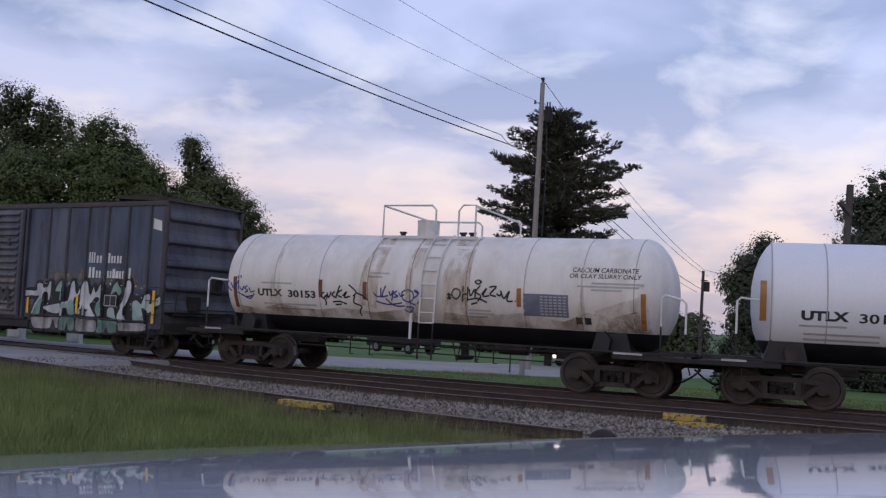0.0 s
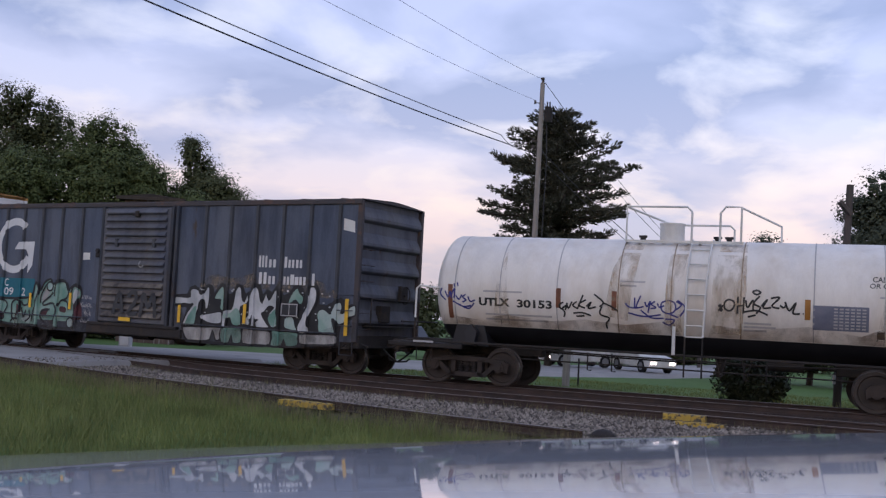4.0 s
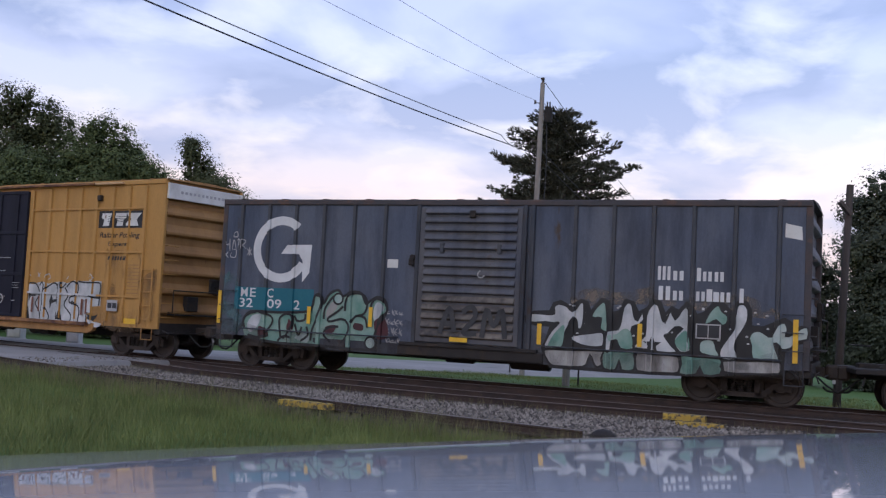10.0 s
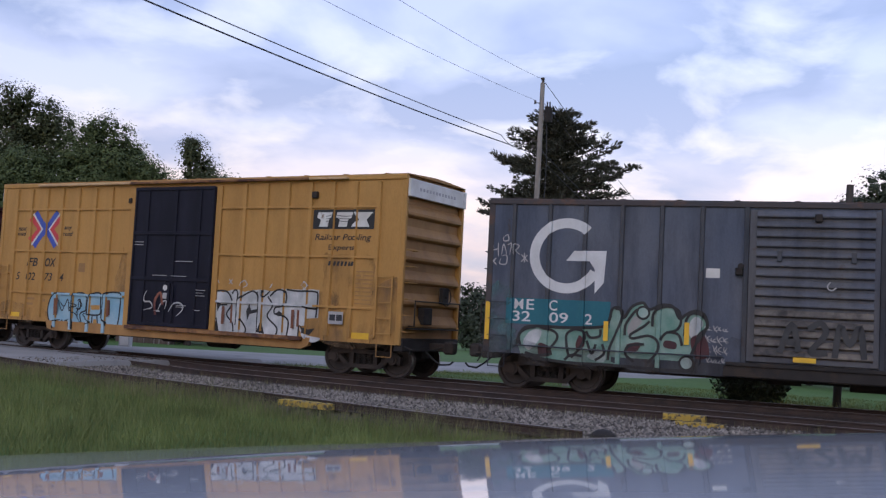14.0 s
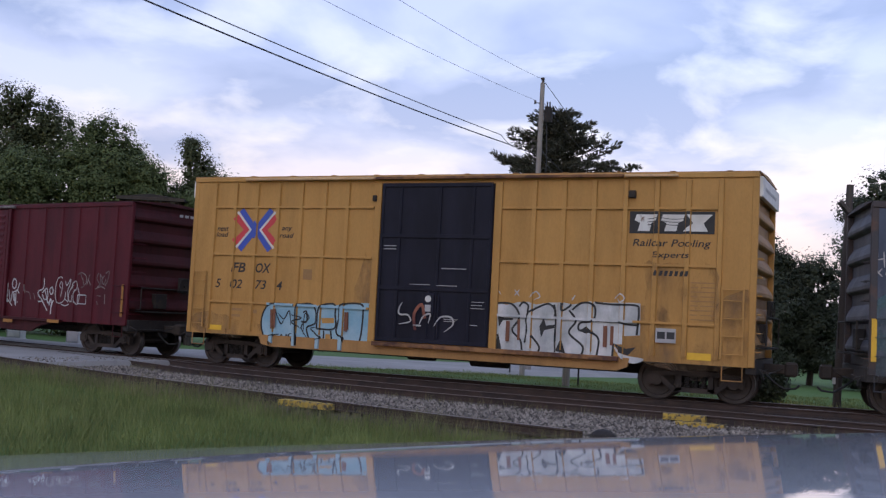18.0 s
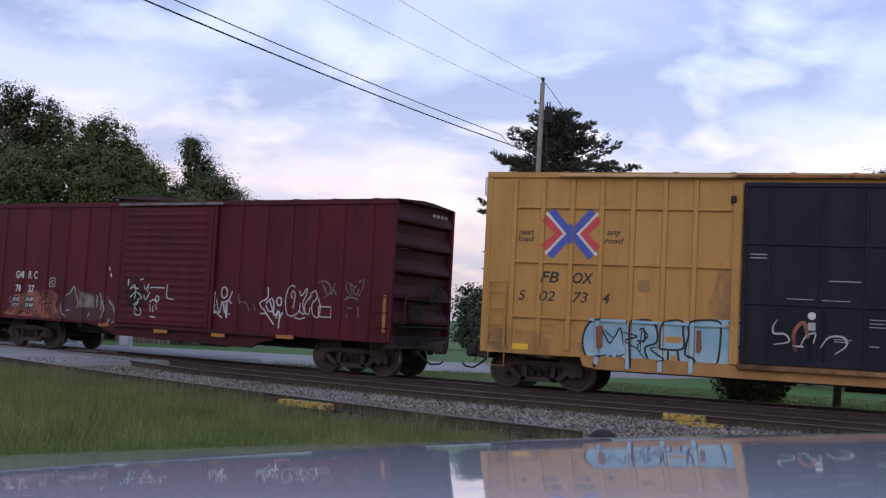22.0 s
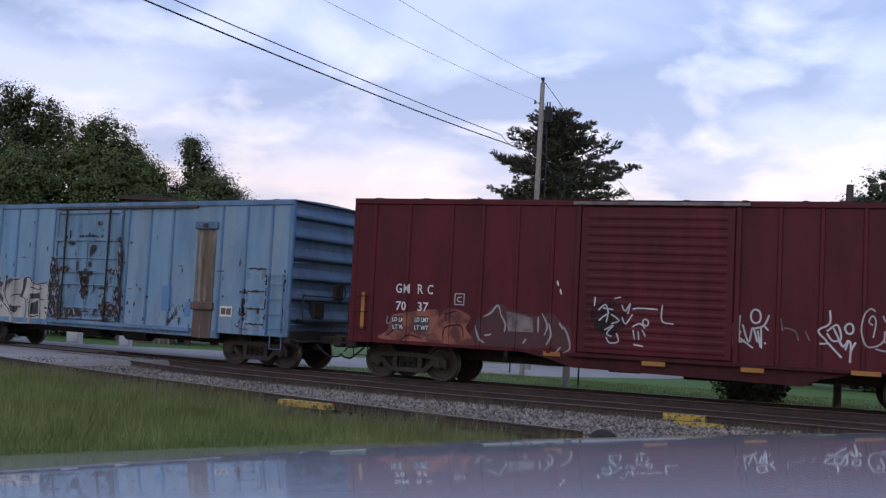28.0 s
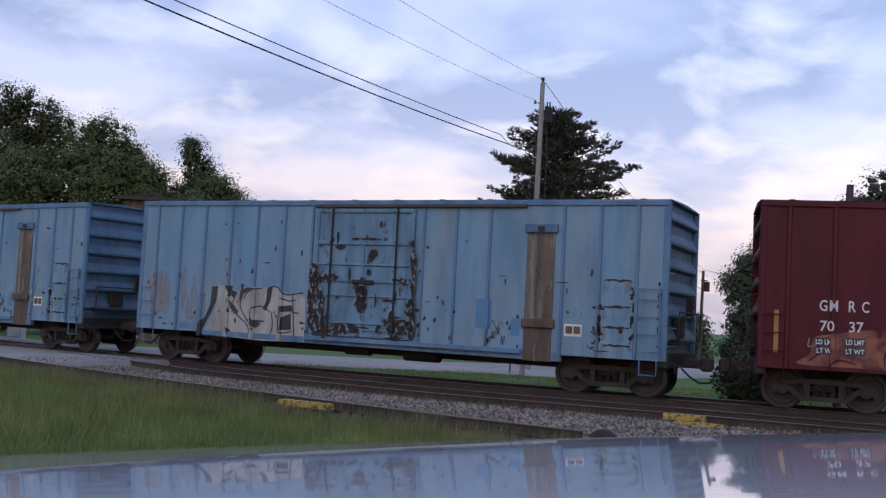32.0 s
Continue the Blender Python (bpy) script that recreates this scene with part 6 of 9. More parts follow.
# ---- oxide-red boxcar ----
def red_boxcar():
    car = empty("boxcar", "oxide-red boxcar with a corrugated door and white graffiti tags", "boxcar", "cars of the train")
    L, hw, z0, eave = 7.86, 1.55, .92, 4.63
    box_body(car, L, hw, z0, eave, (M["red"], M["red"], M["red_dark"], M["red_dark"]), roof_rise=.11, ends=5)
    us = [-7.25, -6.29, -5.13, -4.3, -3.39, -2.5, 2.76, 3.65, 4.54, 5.37, 6.26, 7.16]
    posts(car, us, hw, z0, eave - .12, M["red"], .075, .035)
    POSTS[:] = us
    FILM[0] = .036
    y = -hw - .004
    bm = prism(B(), [(-3.4, z0 + .05), (4.4, z0 + .05), (4.1, z0 - .12), (3.7, z0 - .2), (3.3, z0 - .38), (-1.9, z0 - .30), (-2.6, z0 - .1)], -hw - .012, -hw + .10)
    part("side_sill", bm, M["red_dark"], car)
    bm = B()
    box(bm, -1.78, 1.78, -hw - .10, -hw - .02, 1.0, 4.46, .01)
    door = part("door", bm, M["red"], car, "oxide-red corrugated sliding door")
    for i in range(16):
        z = 1.10 + i * .205
        bm = prism(B(), [(-hw - .10, z), (-hw - .113, z + .04), (-hw - .113, z + .09), (-hw - .10, z + .13)], -1.6, 1.62)
        for v in bm.verts:
            v.co = Vector((v.co.y, v.co.x, v.co.z))
        bmesh.ops.recalc_face_normals(bm, faces=bm.faces)
        part("door_corrugation", bm, M["red"], door)
    for u in (-1.86, 1.86):
        bm = B()
        box(bm, u - .06, u + .06, -hw - .10, -hw, .95, 4.5, .012)
        part("door_post", bm, M["red"], car)
    bm = B()
    box(bm, -2.0, 4.9, -hw - .13, -hw + .01, .88, .97, .01)
    part("door_track", bm, M["red_dark"], car)
    bm = B()
    box(bm, -2.0, 2.1, -hw - .12, -hw, 4.52, 4.60, .01)
    part("upper_door_track", bm, M["gr_dull"], car, "door track with flaking white paint")
    for a, b in ((-2.62, -2.2), (-.22, .32), (2.0, 2.5), (4.3, 4.9)):
        part("reflector", plate(a, b, .78 if abs(a) < 2.1 else .86, .88 if abs(a) < 2.1 else .96, -hw - .135 if a > -2 else y - .016), M["stripe_old"], car, "dull orange reflective strip")
    for u, za, zb in ((-7.48, 1.26, 2.2), (7.68, 1.18, 2.14)):
        part("reflector", plate(u - .05, u + .05, za, zb, y - .04), M["stripe_old"], car, "dull orange reflective strip")
    W = M["letter_white"]
    for s, x0, x1 in (("G", -6.58, -6.42), ("M", -6.37, -6.20), ("R", -5.98, -5.83), ("C", -5.71, -5.56)):
        part("owner_mark", conform(words(s, x0, x1, 2.22, 2.46, y - .002, 0, .01), us, .046, .036), W, car, "white painted owner's letters")
    for s, x0, x1 in (("70", -6.56, -6.27), ("37", -5.96, -5.67)):
        part("car_number", conform(words(s, x0, x1, 1.78, 2.01, y - .002, 0, .01), us, .046, .036), W, car, "white painted number")
    bm = B()
    stroke(bm, [(-4.96, 2.26), (-4.72, 2.26), (-4.72, 1.99), (-4.96, 1.99), (-4.96, 2.26)], .03, y - .003, n=1)
    stroke(bm, [(-4.78, 2.18), (-4.88, 2.16), (-4.88, 2.08), (-4.78, 2.06)], .025, y - .003)
    part("boxed_mark", bm, M["letter_faint"], car)
    for a, b, za, zb in ((-6.64, -6.24, 1.49, 1.60), (-6.62, -6.24, 1.30, 1.41), (-6.02, -5.64, 1.51, 1.62), (-6.02, -5.64, 1.31, 1.42)):
        part("data_plate", plate(a - .02, b + .02, za - .035, zb + .035, y - .004), M["gr_shadow"], car, "dark patch behind data lettering")
        if a < -6:
            part("data_stencil", words("LD LMT" if za > 1.4 else "LT WT", a, b, za, zb, y - .006, 0, .02), W, car, "white data lettering")
        else:
            part("data_stencil", bars(even(a, b, 6, .75), za, zb, y - .006), W, car, "white bars of data figures")
    # orange worn piece and dark piece low on the side
    part("graffiti_ground", conform(blob(B(), [(-6.99, 1.04), (-6.76, 1.27), (-6.68, 1.61), (-6.43, 1.70), (-5.48, 1.85), (-5.35, 1.66), (-5.23, 1.86), (-4.88, 1.87), (-4.52, 1.69), (-4.64, 1.42), (-4.41, 1.16), (-4.39, 1.00), (-5.72, 1.01)], y), us, .046, .036), M["gr_orange"], car, "worn orange graffiti")
    tag_line(car, [[(-6.81, 1.10), (-6.54, 1.33), (-6.67, 1.55)],
                   [(-6.37, 1.01), (-6.16, 1.16), (-5.80, 1.09)],
                   [(-5.23, 1.07), (-5.19, 1.39), (-4.78, 1.47), (-4.69, 1.20)],
                   [(-5.13, 1.56), (-5.18, 1.72), (-4.88, 1.84)]], .045, y, M["red_dark"])
    part("graffiti_ground", conform(blob(B(), ragged([(-4.39, 1.53), (-4.13, 1.81), (-3.83, 2.06), (-3.48, 1.94), (-2.92, 1.78), (-2.48, 1.88), (-2.23, 1.69), (-1.97, 1.52), (-1.93, 0.99), (-2.42, 1.04), (-4.26, 1.02)], .03, 2), y, False), us, .046, .036), M["gr_redblk"], car, "dull dark graffiti")
    part("paint_patch", conform(blob(B(), [(-3.59, 1.88), (-3.29, 1.84), (-2.92, 1.75), (-2.89, 1.40), (-3.54, 1.40)], y - .004, False), us, .046, .036), M["gr_dull"], car, "grey primer patch")
    tag_line(car, [[(-4.18, 1.73), (-4.00, 1.82), (-3.83, 2.02), (-3.74, 1.83)],
                   [(-3.76, 1.83), (-3.61, 1.57), (-3.63, 1.37)],
                   [(-4.39, 1.49), (-4.27, 1.18), (-4.13, 1.08)],
                   [(-4.14, 1.26), (-3.96, 1.30)],
                   [(-3.15, 1.11), (-3.06, 1.24)],
                   [(-2.78, 1.79), (-2.77, 1.41)],
                   [(-2.69, 1.87), (-2.54, 1.57), (-2.62, 1.34)],
                   [(-2.50, 1.65), (-2.44, 1.35), (-2.55, 1.11)],
                   [(-2.26, 1.67), (-2.15, 1.51)],
                   [(-2.15, 1.59), (-2.03, 1.37), (-1.97, 1.07), (-2.14, 0.94)],
                   [(-2.32, 0.93), (-2.19, 1.09)],
                   [(-1.75, 1.71), (-1.79, 1.50), (-1.64, 1.31), (-1.47, 1.39)]], .05, y - .003, M["gr_grey"])
    part("graffiti_ground", blob(B(), ragged([(-1.43, 2.17), (-0.83, 2.25), (-0.64, 1.80), (-0.84, 1.48), (-1.36, 1.57)], .05, 7), -hw - .120, False), M["stain_black"], car, "sooty sprayed patch on the door")
    for pts in [[(-1.37, 2.32), (-1.39, 2.11)],
                   [(-1.28, 2.02), (-1.12, 2.15), (-1.04, 1.93)],
                   [(-1.18, 2.07), (-0.94, 2.04)],
                   [(-0.74, 2.16), (-0.65, 2.02), (-0.54, 2.20), (-0.59, 1.95)],
                   [(-0.48, 2.07), (-0.32, 2.10), (0.10, 2.09)],
                   [(-1.27, 1.77), (-1.07, 1.93), (-1.09, 1.73)],
                   [(-0.98, 1.93), (-0.79, 1.79), (-0.97, 1.71)],
                   [(-0.72, 1.87), (-0.63, 1.72), (-0.48, 1.95)],
                   [(-1.13, 1.55), (-0.92, 1.67), (-1.07, 1.48), (-0.95, 1.41)],
                   [(-1.08, 1.38), (-0.99, 1.26), (-0.79, 1.30), (-0.84, 1.49)],
                   [(-0.47, 1.66), (-0.30, 1.74), (-0.17, 1.64)],
                   [(-0.45, 1.59), (-0.41, 1.37)],
                   [(-0.24, 1.60), (-0.16, 1.45)],
                   [(-0.33, 1.56), (-0.31, 1.37)],
                   [(-0.10, 1.78), (-0.11, 1.73), (-0.15, 1.70), (-0.19, 1.71), (-0.23, 1.75), (-0.23, 1.80), (-0.20, 1.84), (-0.16, 1.85), (-0.12, 1.82), (-0.10, 1.78)],
                   [(-0.92, 2.30), (-0.76, 2.34)],
                   [(-0.43, 1.25), (-0.21, 1.22)],
                   [(0.21, 2.20), (0.21, 1.83), (0.48, 1.77)]]:
        part("graffiti_tag", stroke(B(), pts, .034, -hw - .124), M["gr_silver"], car, "white spray tag on the door")
    W2 = M["gr_silver"]
    tag_line(car, [[(1.50, 2.06), (1.65, 1.90), (1.76, 1.69), (1.81, 1.29)],
                   [(1.89, 2.08), (1.77, 1.69), (1.88, 1.48), (1.96, 1.70)],
                   [(1.94, 2.05), (1.92, 1.49), (2.06, 1.49)],
                   [(1.82, 1.62), (2.24, 1.32)],
                   [(2.00, 1.84), (2.14, 1.45), (2.22, 1.78), (2.33, 1.46)],
                   [(2.25, 1.76), (2.46, 1.84), (2.57, 2.08)],
                   [(2.46, 1.84), (2.56, 1.73)],
                   [(2.40, 1.82), (2.41, 1.33), (2.33, 1.72)],
                   [(2.39, 2.04), (2.37, 1.94), (2.31, 1.89), (2.23, 1.90), (2.18, 1.98), (2.18, 2.09), (2.22, 2.17), (2.29, 2.19), (2.36, 2.14), (2.39, 2.04)],
                   [(2.48, 1.46), (2.51, 1.43)],
                   [(3.84, 2.24), (3.84, 1.95), (3.61, 1.78), (3.80, 1.54), (3.64, 1.50)],
                   [(3.79, 1.78), (4.00, 1.93), (4.08, 1.63), (3.91, 1.58), (3.79, 1.74)],
                   [(4.01, 1.66), (4.12, 1.46), (4.23, 1.60), (4.17, 1.39)],
                   [(3.80, 1.54), (4.10, 1.22)],
                   [(4.20, 1.60), (4.28, 1.53), (4.27, 1.12)],
                   [(4.38, 1.57), (4.29, 1.37), (4.28, 1.13)],
                   [(4.33, 1.86), (4.32, 1.79), (4.27, 1.75), (4.21, 1.76), (4.17, 1.82), (4.16, 1.89), (4.20, 1.95), (4.26, 1.97), (4.31, 1.93), (4.33, 1.86)],
                   [(3.90, 1.90), (4.12, 1.46)]], .042, y, W2, taper=False)
    tag_line(car, [[(4.77, 2.26), (4.66, 2.31), (4.54, 2.16), (4.49, 1.82), (4.59, 1.51), (4.78, 1.50), (4.94, 1.63), (4.96, 1.84)],
                   [(4.72, 1.96), (4.64, 2.03), (4.71, 2.16), (4.78, 2.03), (4.73, 1.69)],
                   [(4.92, 2.17), (5.00, 2.04), (5.17, 2.25), (5.14, 2.05), (5.05, 1.84), (5.12, 1.55), (4.94, 1.63)],
                   [(5.18, 1.91), (5.37, 2.15)],
                   [(5.37, 2.06), (5.14, 1.85), (5.14, 1.60), (5.28, 1.56), (5.33, 1.75)],
                   [(5.38, 2.12), (5.45, 2.19), (5.51, 2.02), (5.38, 1.79), (5.44, 1.53), (5.58, 1.49), (5.64, 1.74), (5.55, 2.00)],
                   [(4.78, 1.45), (4.98, 1.41), (5.16, 1.47)]], .034, y, M["letter_faint"], taper=False)
    tag_line(car, [[(5.51, 2.40), (5.67, 2.46), (5.88, 2.38), (5.94, 2.21), (5.83, 2.08), (5.75, 2.30)],
                   [(5.63, 2.43), (5.83, 2.08), (5.69, 2.00)],
                   [(5.96, 2.08), (6.08, 2.42)],
                   [(6.00, 2.28), (6.14, 2.09)],
                   [(6.49, 2.46), (6.43, 2.30), (6.57, 2.11), (6.46, 2.04)],
                   [(6.56, 2.44), (6.64, 2.07)],
                   [(6.56, 2.41), (6.69, 2.31), (6.59, 2.24)],
                   [(6.76, 2.38), (6.67, 2.24), (6.77, 2.12), (6.85, 2.29)],
                   [(6.82, 2.45), (6.98, 2.52), (6.93, 2.25), (6.83, 2.08)],
                   [(6.37, 1.97), (6.64, 2.05), (6.84, 1.99)],
                   [(6.47, 1.78), (6.65, 1.76)],
                   [(6.48, 1.61), (6.53, 1.49)],
                   [(6.84, 1.82), (6.86, 1.53)],
                   [(2.82, 2.02), (2.86, 1.74)],
                   [(2.89, 1.81), (3.12, 1.75), (3.20, 1.55)],
                   [(3.34, 1.76), (3.43, 1.56)],
                   [(-6.77, 1.62), (-6.79, 1.43), (-6.59, 1.50)]], .032, y, M["gr_dull"], taper=False)
    bm = B()
    stroke(bm, [(5.61, 1.77), (6.01, 1.77), (6.01, 1.50), (5.61, 1.50), (5.61, 1.77)], .035, y - .04, n=1)
    part("data_panel", bm, W2, car, "small white-framed data panel")
    for u, z in ((-2.36, 2.62), (-2.28, 2.42)):
        part("paint_chip", blob(B(), [(u, z), (u + .02, z + .07), (u + .05, z + .01), (u + .06, z - .07), (u + .03, z - .05)], y - .004), M["off_white"], car, "white flake where paint has chipped")
    rungs(car, 7.3, 7.75, (1.3, 1.7, 2.1), hw + .03, M["red_dark"])
    rungs(car, -7.75, -7.35, (1.3, 1.7, 2.1), hw + .03, M["red_dark"])
    step_iron(car, 7.3, 7.7, z0, hw, M["red_dark"])
    step_iron(car, -7.7, -7.3, z0, hw, M["red_dark"])
    bm = B()
    for k in range(4):
        box(bm, 7.865 + .07, 7.868 + .07, .2 + k * .22, .34 + k * .22, 4.35, 4.43)
    part("end_writing", bm, M["letter_faint"], car)
    add_trucks(car, 6.3)
    return car


# ---- faded blue boxcars ----
def blue_boxcar(tagged_side):
    lab = ("faded blue boxcar with rusty doors and black and silver graffiti" if tagged_side else "faded blue boxcar with a rusted door panel and scuffed lower side")
    car = empty("boxcar", lab, "boxcar", "cars of the train")
    L, hw, z0, eave = 7.82, 1.55, .90, 4.62
    box_body(car, L, hw, z0, eave, (M["blue"], M["blue_post"], M["blue_shaded"], M["blue_shaded"]), roof_rise=.06, ends=6)
    us = [-7.23, -6.37, -5.5, -4.59, -3.7, -2.79, -1.89, 1.48, 2.4, 3.33, 5.26, 6.18, 7.08]
    posts(car, us, hw, z0, eave - .12, M["blue_post"], .06, .05)
    POSTS[:] = us
    FILM[0] = .052
    y = -hw - .004
    bm = prism(B(), [(-5.4, z0 + .05), (5.3, z0 + .05), (5.3, z0 - .16), (-1.7, z0 - .12), (-5.4, z0 - .08)], -hw - .012, -hw + .10)
    part("side_sill", bm, M["blue_post"], car)
    # plug door with bars, rods and hinges
    bm = B()
    box(bm, -1.70, 1.25, -hw - .08, -hw - .01, 1.02, 4.40, .012)
    door = part("door", bm, M["blue_rusty"], car, "blue plug door, rusted and battered")
    for z, t in ((1.06, .035), (1.22, .02), (1.38, .02), (2.10, .022), (2.50, .045), (2.92, .022), (3.50, .055), (4.34, .045)):
        bm = B()
        box(bm, -1.70, 1.25, -hw - .125, -hw - .08, z - t, z + t, .008)
        part("door_beam", bm, M["blue_rusty"], door)
    for u, za, zb in ((-1.66, 1.04, 4.38), (-.24, 2.5, 3.5), (-.16, 1.04, 2.5), (1.21, 1.04, 4.38)):
        bm = B()
        box(bm, u - .05, u + .05, -hw - .12, -hw - .08, za, zb, .008)
        part("door_stile", bm, M["blue_rusty"], door)
    for u in (-1.18, .78):
        bm = B()
        rod(bm, (u, -hw - .16, 1.0), (u, -hw - .16, 4.42), .028, 8)
        part("lock_rod", bm, M["under"], door, "dark vertical lock rod")
    bm = B()
    bent(bm, [(-.18 + .15 * math.cos(k * .5), -hw - .17, 2.2 + .15 * math.sin(k * .5)) for k in range(14)], .022, 5)
    rod(bm, (-.18, -hw - .12, 2.2), (-.18, -hw - .2, 2.2), .05, 10)
    box(bm, -.5, .15, -hw - .17, -hw - .12, 2.42, 2.52, .01)
    part("door_gear", bm, M["under"], door, "rusted lock gear wheel")
    for k, pts in enumerate(([(-1.83, 2.91), (-1.60, 2.84), (-1.49, 2.38), (-1.33, 1.92), (-1.35, 1.46), (-1.17, 1.09), (-1.73, 1.13), (-1.86, 1.75), (-1.86, 2.37)],
                [(-1.62, 2.62), (-1.34, 2.66), (-0.95, 2.61), (-0.98, 2.49), (-1.42, 2.44), (-1.65, 2.47)],
                [(-0.46, 2.41), (-0.29, 2.51), (-0.11, 2.45), (-0.05, 2.12), (-0.09, 1.74), (-0.23, 1.63), (-0.40, 1.84), (-0.37, 2.11)],
                [(0.73, 2.58), (1.16, 2.59), (1.20, 2.49), (0.83, 2.45)],
                [(1.19, 3.50), (1.29, 3.47), (1.35, 2.91), (1.36, 2.17), (1.38, 1.14), (1.26, 1.17), (1.26, 1.87), (1.26, 2.76)],
                [(0.63, 1.46), (1.15, 1.53), (1.32, 1.43), (1.17, 1.13), (0.72, 1.18)],
                [(-1.24, 1.24), (-0.51, 1.35), (-0.23, 1.18), (-0.95, 1.05)],
                [(1.12, 2.02), (1.25, 2.09), (1.31, 1.73), (1.18, 1.63)])):
        part("rust_patch", blob(B(), ragged(pts, .045, k), -hw - .130, False), M["rust_deep"], door, "deep flaking rust")
    for pts in ([(-0.04, 3.10), (-0.02, 3.26), (0.15, 3.33), (0.22, 3.21), (0.10, 3.11), (-0.00, 3.00)],
                [(-1.08, 3.41), (-0.79, 3.43), (-0.80, 3.35), (-1.00, 3.33)],
                [(-0.28, 3.63), (0.26, 3.62), (0.24, 3.58), (-0.27, 3.59)],
                [(-0.58, 3.61), (-0.37, 3.63), (-0.38, 3.57), (-0.56, 3.57)],
                [(-0.09, 2.75), (0.01, 2.82), (0.04, 2.70), (-0.05, 2.65)],
                [(0.65, 1.70), (0.79, 1.74), (0.77, 1.47), (0.63, 1.46)],
                [(-1.40, 1.46), (-1.30, 1.52), (-1.24, 1.01), (-1.35, 0.97)]):
        part("rust_hole", blob(B(), ragged(pts, .018, 4), -hw - .131, False), M["under"], door, "black rusted patch")
    rnd = random.Random(3 if tagged_side else 8)
    for i in range(34):
        bm = B()
        u, z = rnd.uniform(-1.7, 1.2), rnd.choice((rnd.uniform(1.1, 2.9), rnd.uniform(1.1, 2.4), rnd.uniform(3, 4)))
        if rnd.random() < .5:
            u = rnd.choice((-1.66, -1.18, -.2, .78, 1.2)) + rnd.uniform(-.1, .1)
        a, b = rnd.uniform(.02, .065), rnd.uniform(.04, .26)
        if rnd.random() < .45:
            a, b, z = b, a * .7, rnd.choice((1.06, 1.3, 1.55, 2.05, 2.55)) + rnd.uniform(-.05, .05)
        blob(bm, [(u + a * math.cos(k) * rnd.uniform(.5, 1.2), z + b * math.sin(k) * rnd.uniform(.5, 1.2)) for k in np.arange(0, 6.2, .8)], -hw - .128)
        part("rust_patch", bm, M["rust_bare"] if i % 3 else M["under"], door, "bare rusted patch")
    bm = B()
    box(bm, -1.9, 4.3, -hw - .12, -hw + .01, .87, .99, .01)
    part("door_track", bm, M["blue_post"], car)
    bm = B()
    box(bm, -1.8, 4.3, -hw - .10, -hw, 4.44, 4.52, .01)
    part("upper_door_track", bm, M["chord"], car, "rusted brown upper door track")
    # unpainted rusted filler panel
    bm = B()
    box(bm, 4.33, 5.05, -hw - .02, -hw + .01, .72, 3.85, .004)
    part("rusted_panel", bm, M["brown_door"], car, "bare rust-brown steel panel")
    for z, w in ((3.92, .84), (1.62, .84)):
        bm = B()
        box(bm, 4.70 - w / 2, 4.70 + w / 2, -hw - .10, -hw, z - .1, z + .12, .02)
        part("panel_bracket", bm, M["blue_post"] if z > 3 else M["brown_door"], car)
    bm = B()
    box(bm, 4.62, 4.8, -hw - .12, -hw - .1, 3.86, 3.98)
    part("panel_lock", bm, M["under"], car)
    part("paint_patch", conform(plate(3.03, 3.46, 1.43, 2.16, y - .003), us, .06, .052), M["blue_patch"], car, "darker blue touch-up patch")
    part("paint_patch", conform(plate(3.98, 4.22, 1.3, 1.72, y - .003), us, .06, .052), M["blue_patch"], car, "darker blue touch-up patch")
    bm = B()
    box(bm, 5.36, 5.80, y - .006, y - .002, 1.36, 1.65)
    part("label_plate", bm, M["off_white"], car, "white label plate with two brown squares")
    for q in (5.40, 5.60):
        bm = B()
        box(bm, q, q + .17, y - .010, y - .006, 1.42, 1.60)
        part("label_square", bm, M["brown_door"], car)
    tag_line(car, [[(5.30, 1.95), (5.30, 1.80)], [(5.40, 1.95), (5.40, 1.80)], [(5.5, 1.93), (5.62, 1.88), (5.52, 1.8)], [(5.7, 1.95), (5.8, 1.9), (5.7, 1.8)]], .02, y, M["blue_patch"])
    # scrapes and chipped rust along the lower side
    for i in range(130):
        u = rnd.uniform(-7.6, 7.7)
        z = rnd.choice((rnd.uniform(1.0, 2.3), rnd.uniform(1.0, 1.6), rnd.uniform(1.0, 4.2)))
        if -1.8 < u < 1.4 or 4.2 < u < 5.2:
            continue
        a, b = rnd.uniform(.015, .06), rnd.uniform(.02, .10)
        if rnd.random() < .2:
            a, b = b * 2.2, a * .7
        bm = blob(B(), [(u + a * math.cos(k) * rnd.uniform(.4, 1.3), z + b * math.sin(k) * rnd.uniform(.4, 1.3)) for k in np.arange(0, 6.2, .9)], y - .001)
        part("rust_chip", conform(bm, us, .06, .052), M["rust_bare"] if i % 2 else M["gr_shadow"], car)
    for z in (2.72, 2.1, 1.62, 1.2):
        bm = blob(B(), ragged([(6.32, z), (6.5, z + .025), (6.92, z + .015), (6.9, z - .025), (6.4, z - .02)], .02, int(z * 9)), y - .002, False)
        part("rust_streak", bm, M["rust_bare"], car, "rust left by removed grab irons")
        bm = blob(B(), ragged([(6.30, z), (6.6, z + .02), (6.95, z), (6.93, z - .25), (6.7, z - .34), (6.5, z - .25), (6.3, z - .30)], .04, int(z * 7)), y - .001, False)
        part("rust_run", bm, M["stain_tan"], car, "rust run below a removed grab iron")
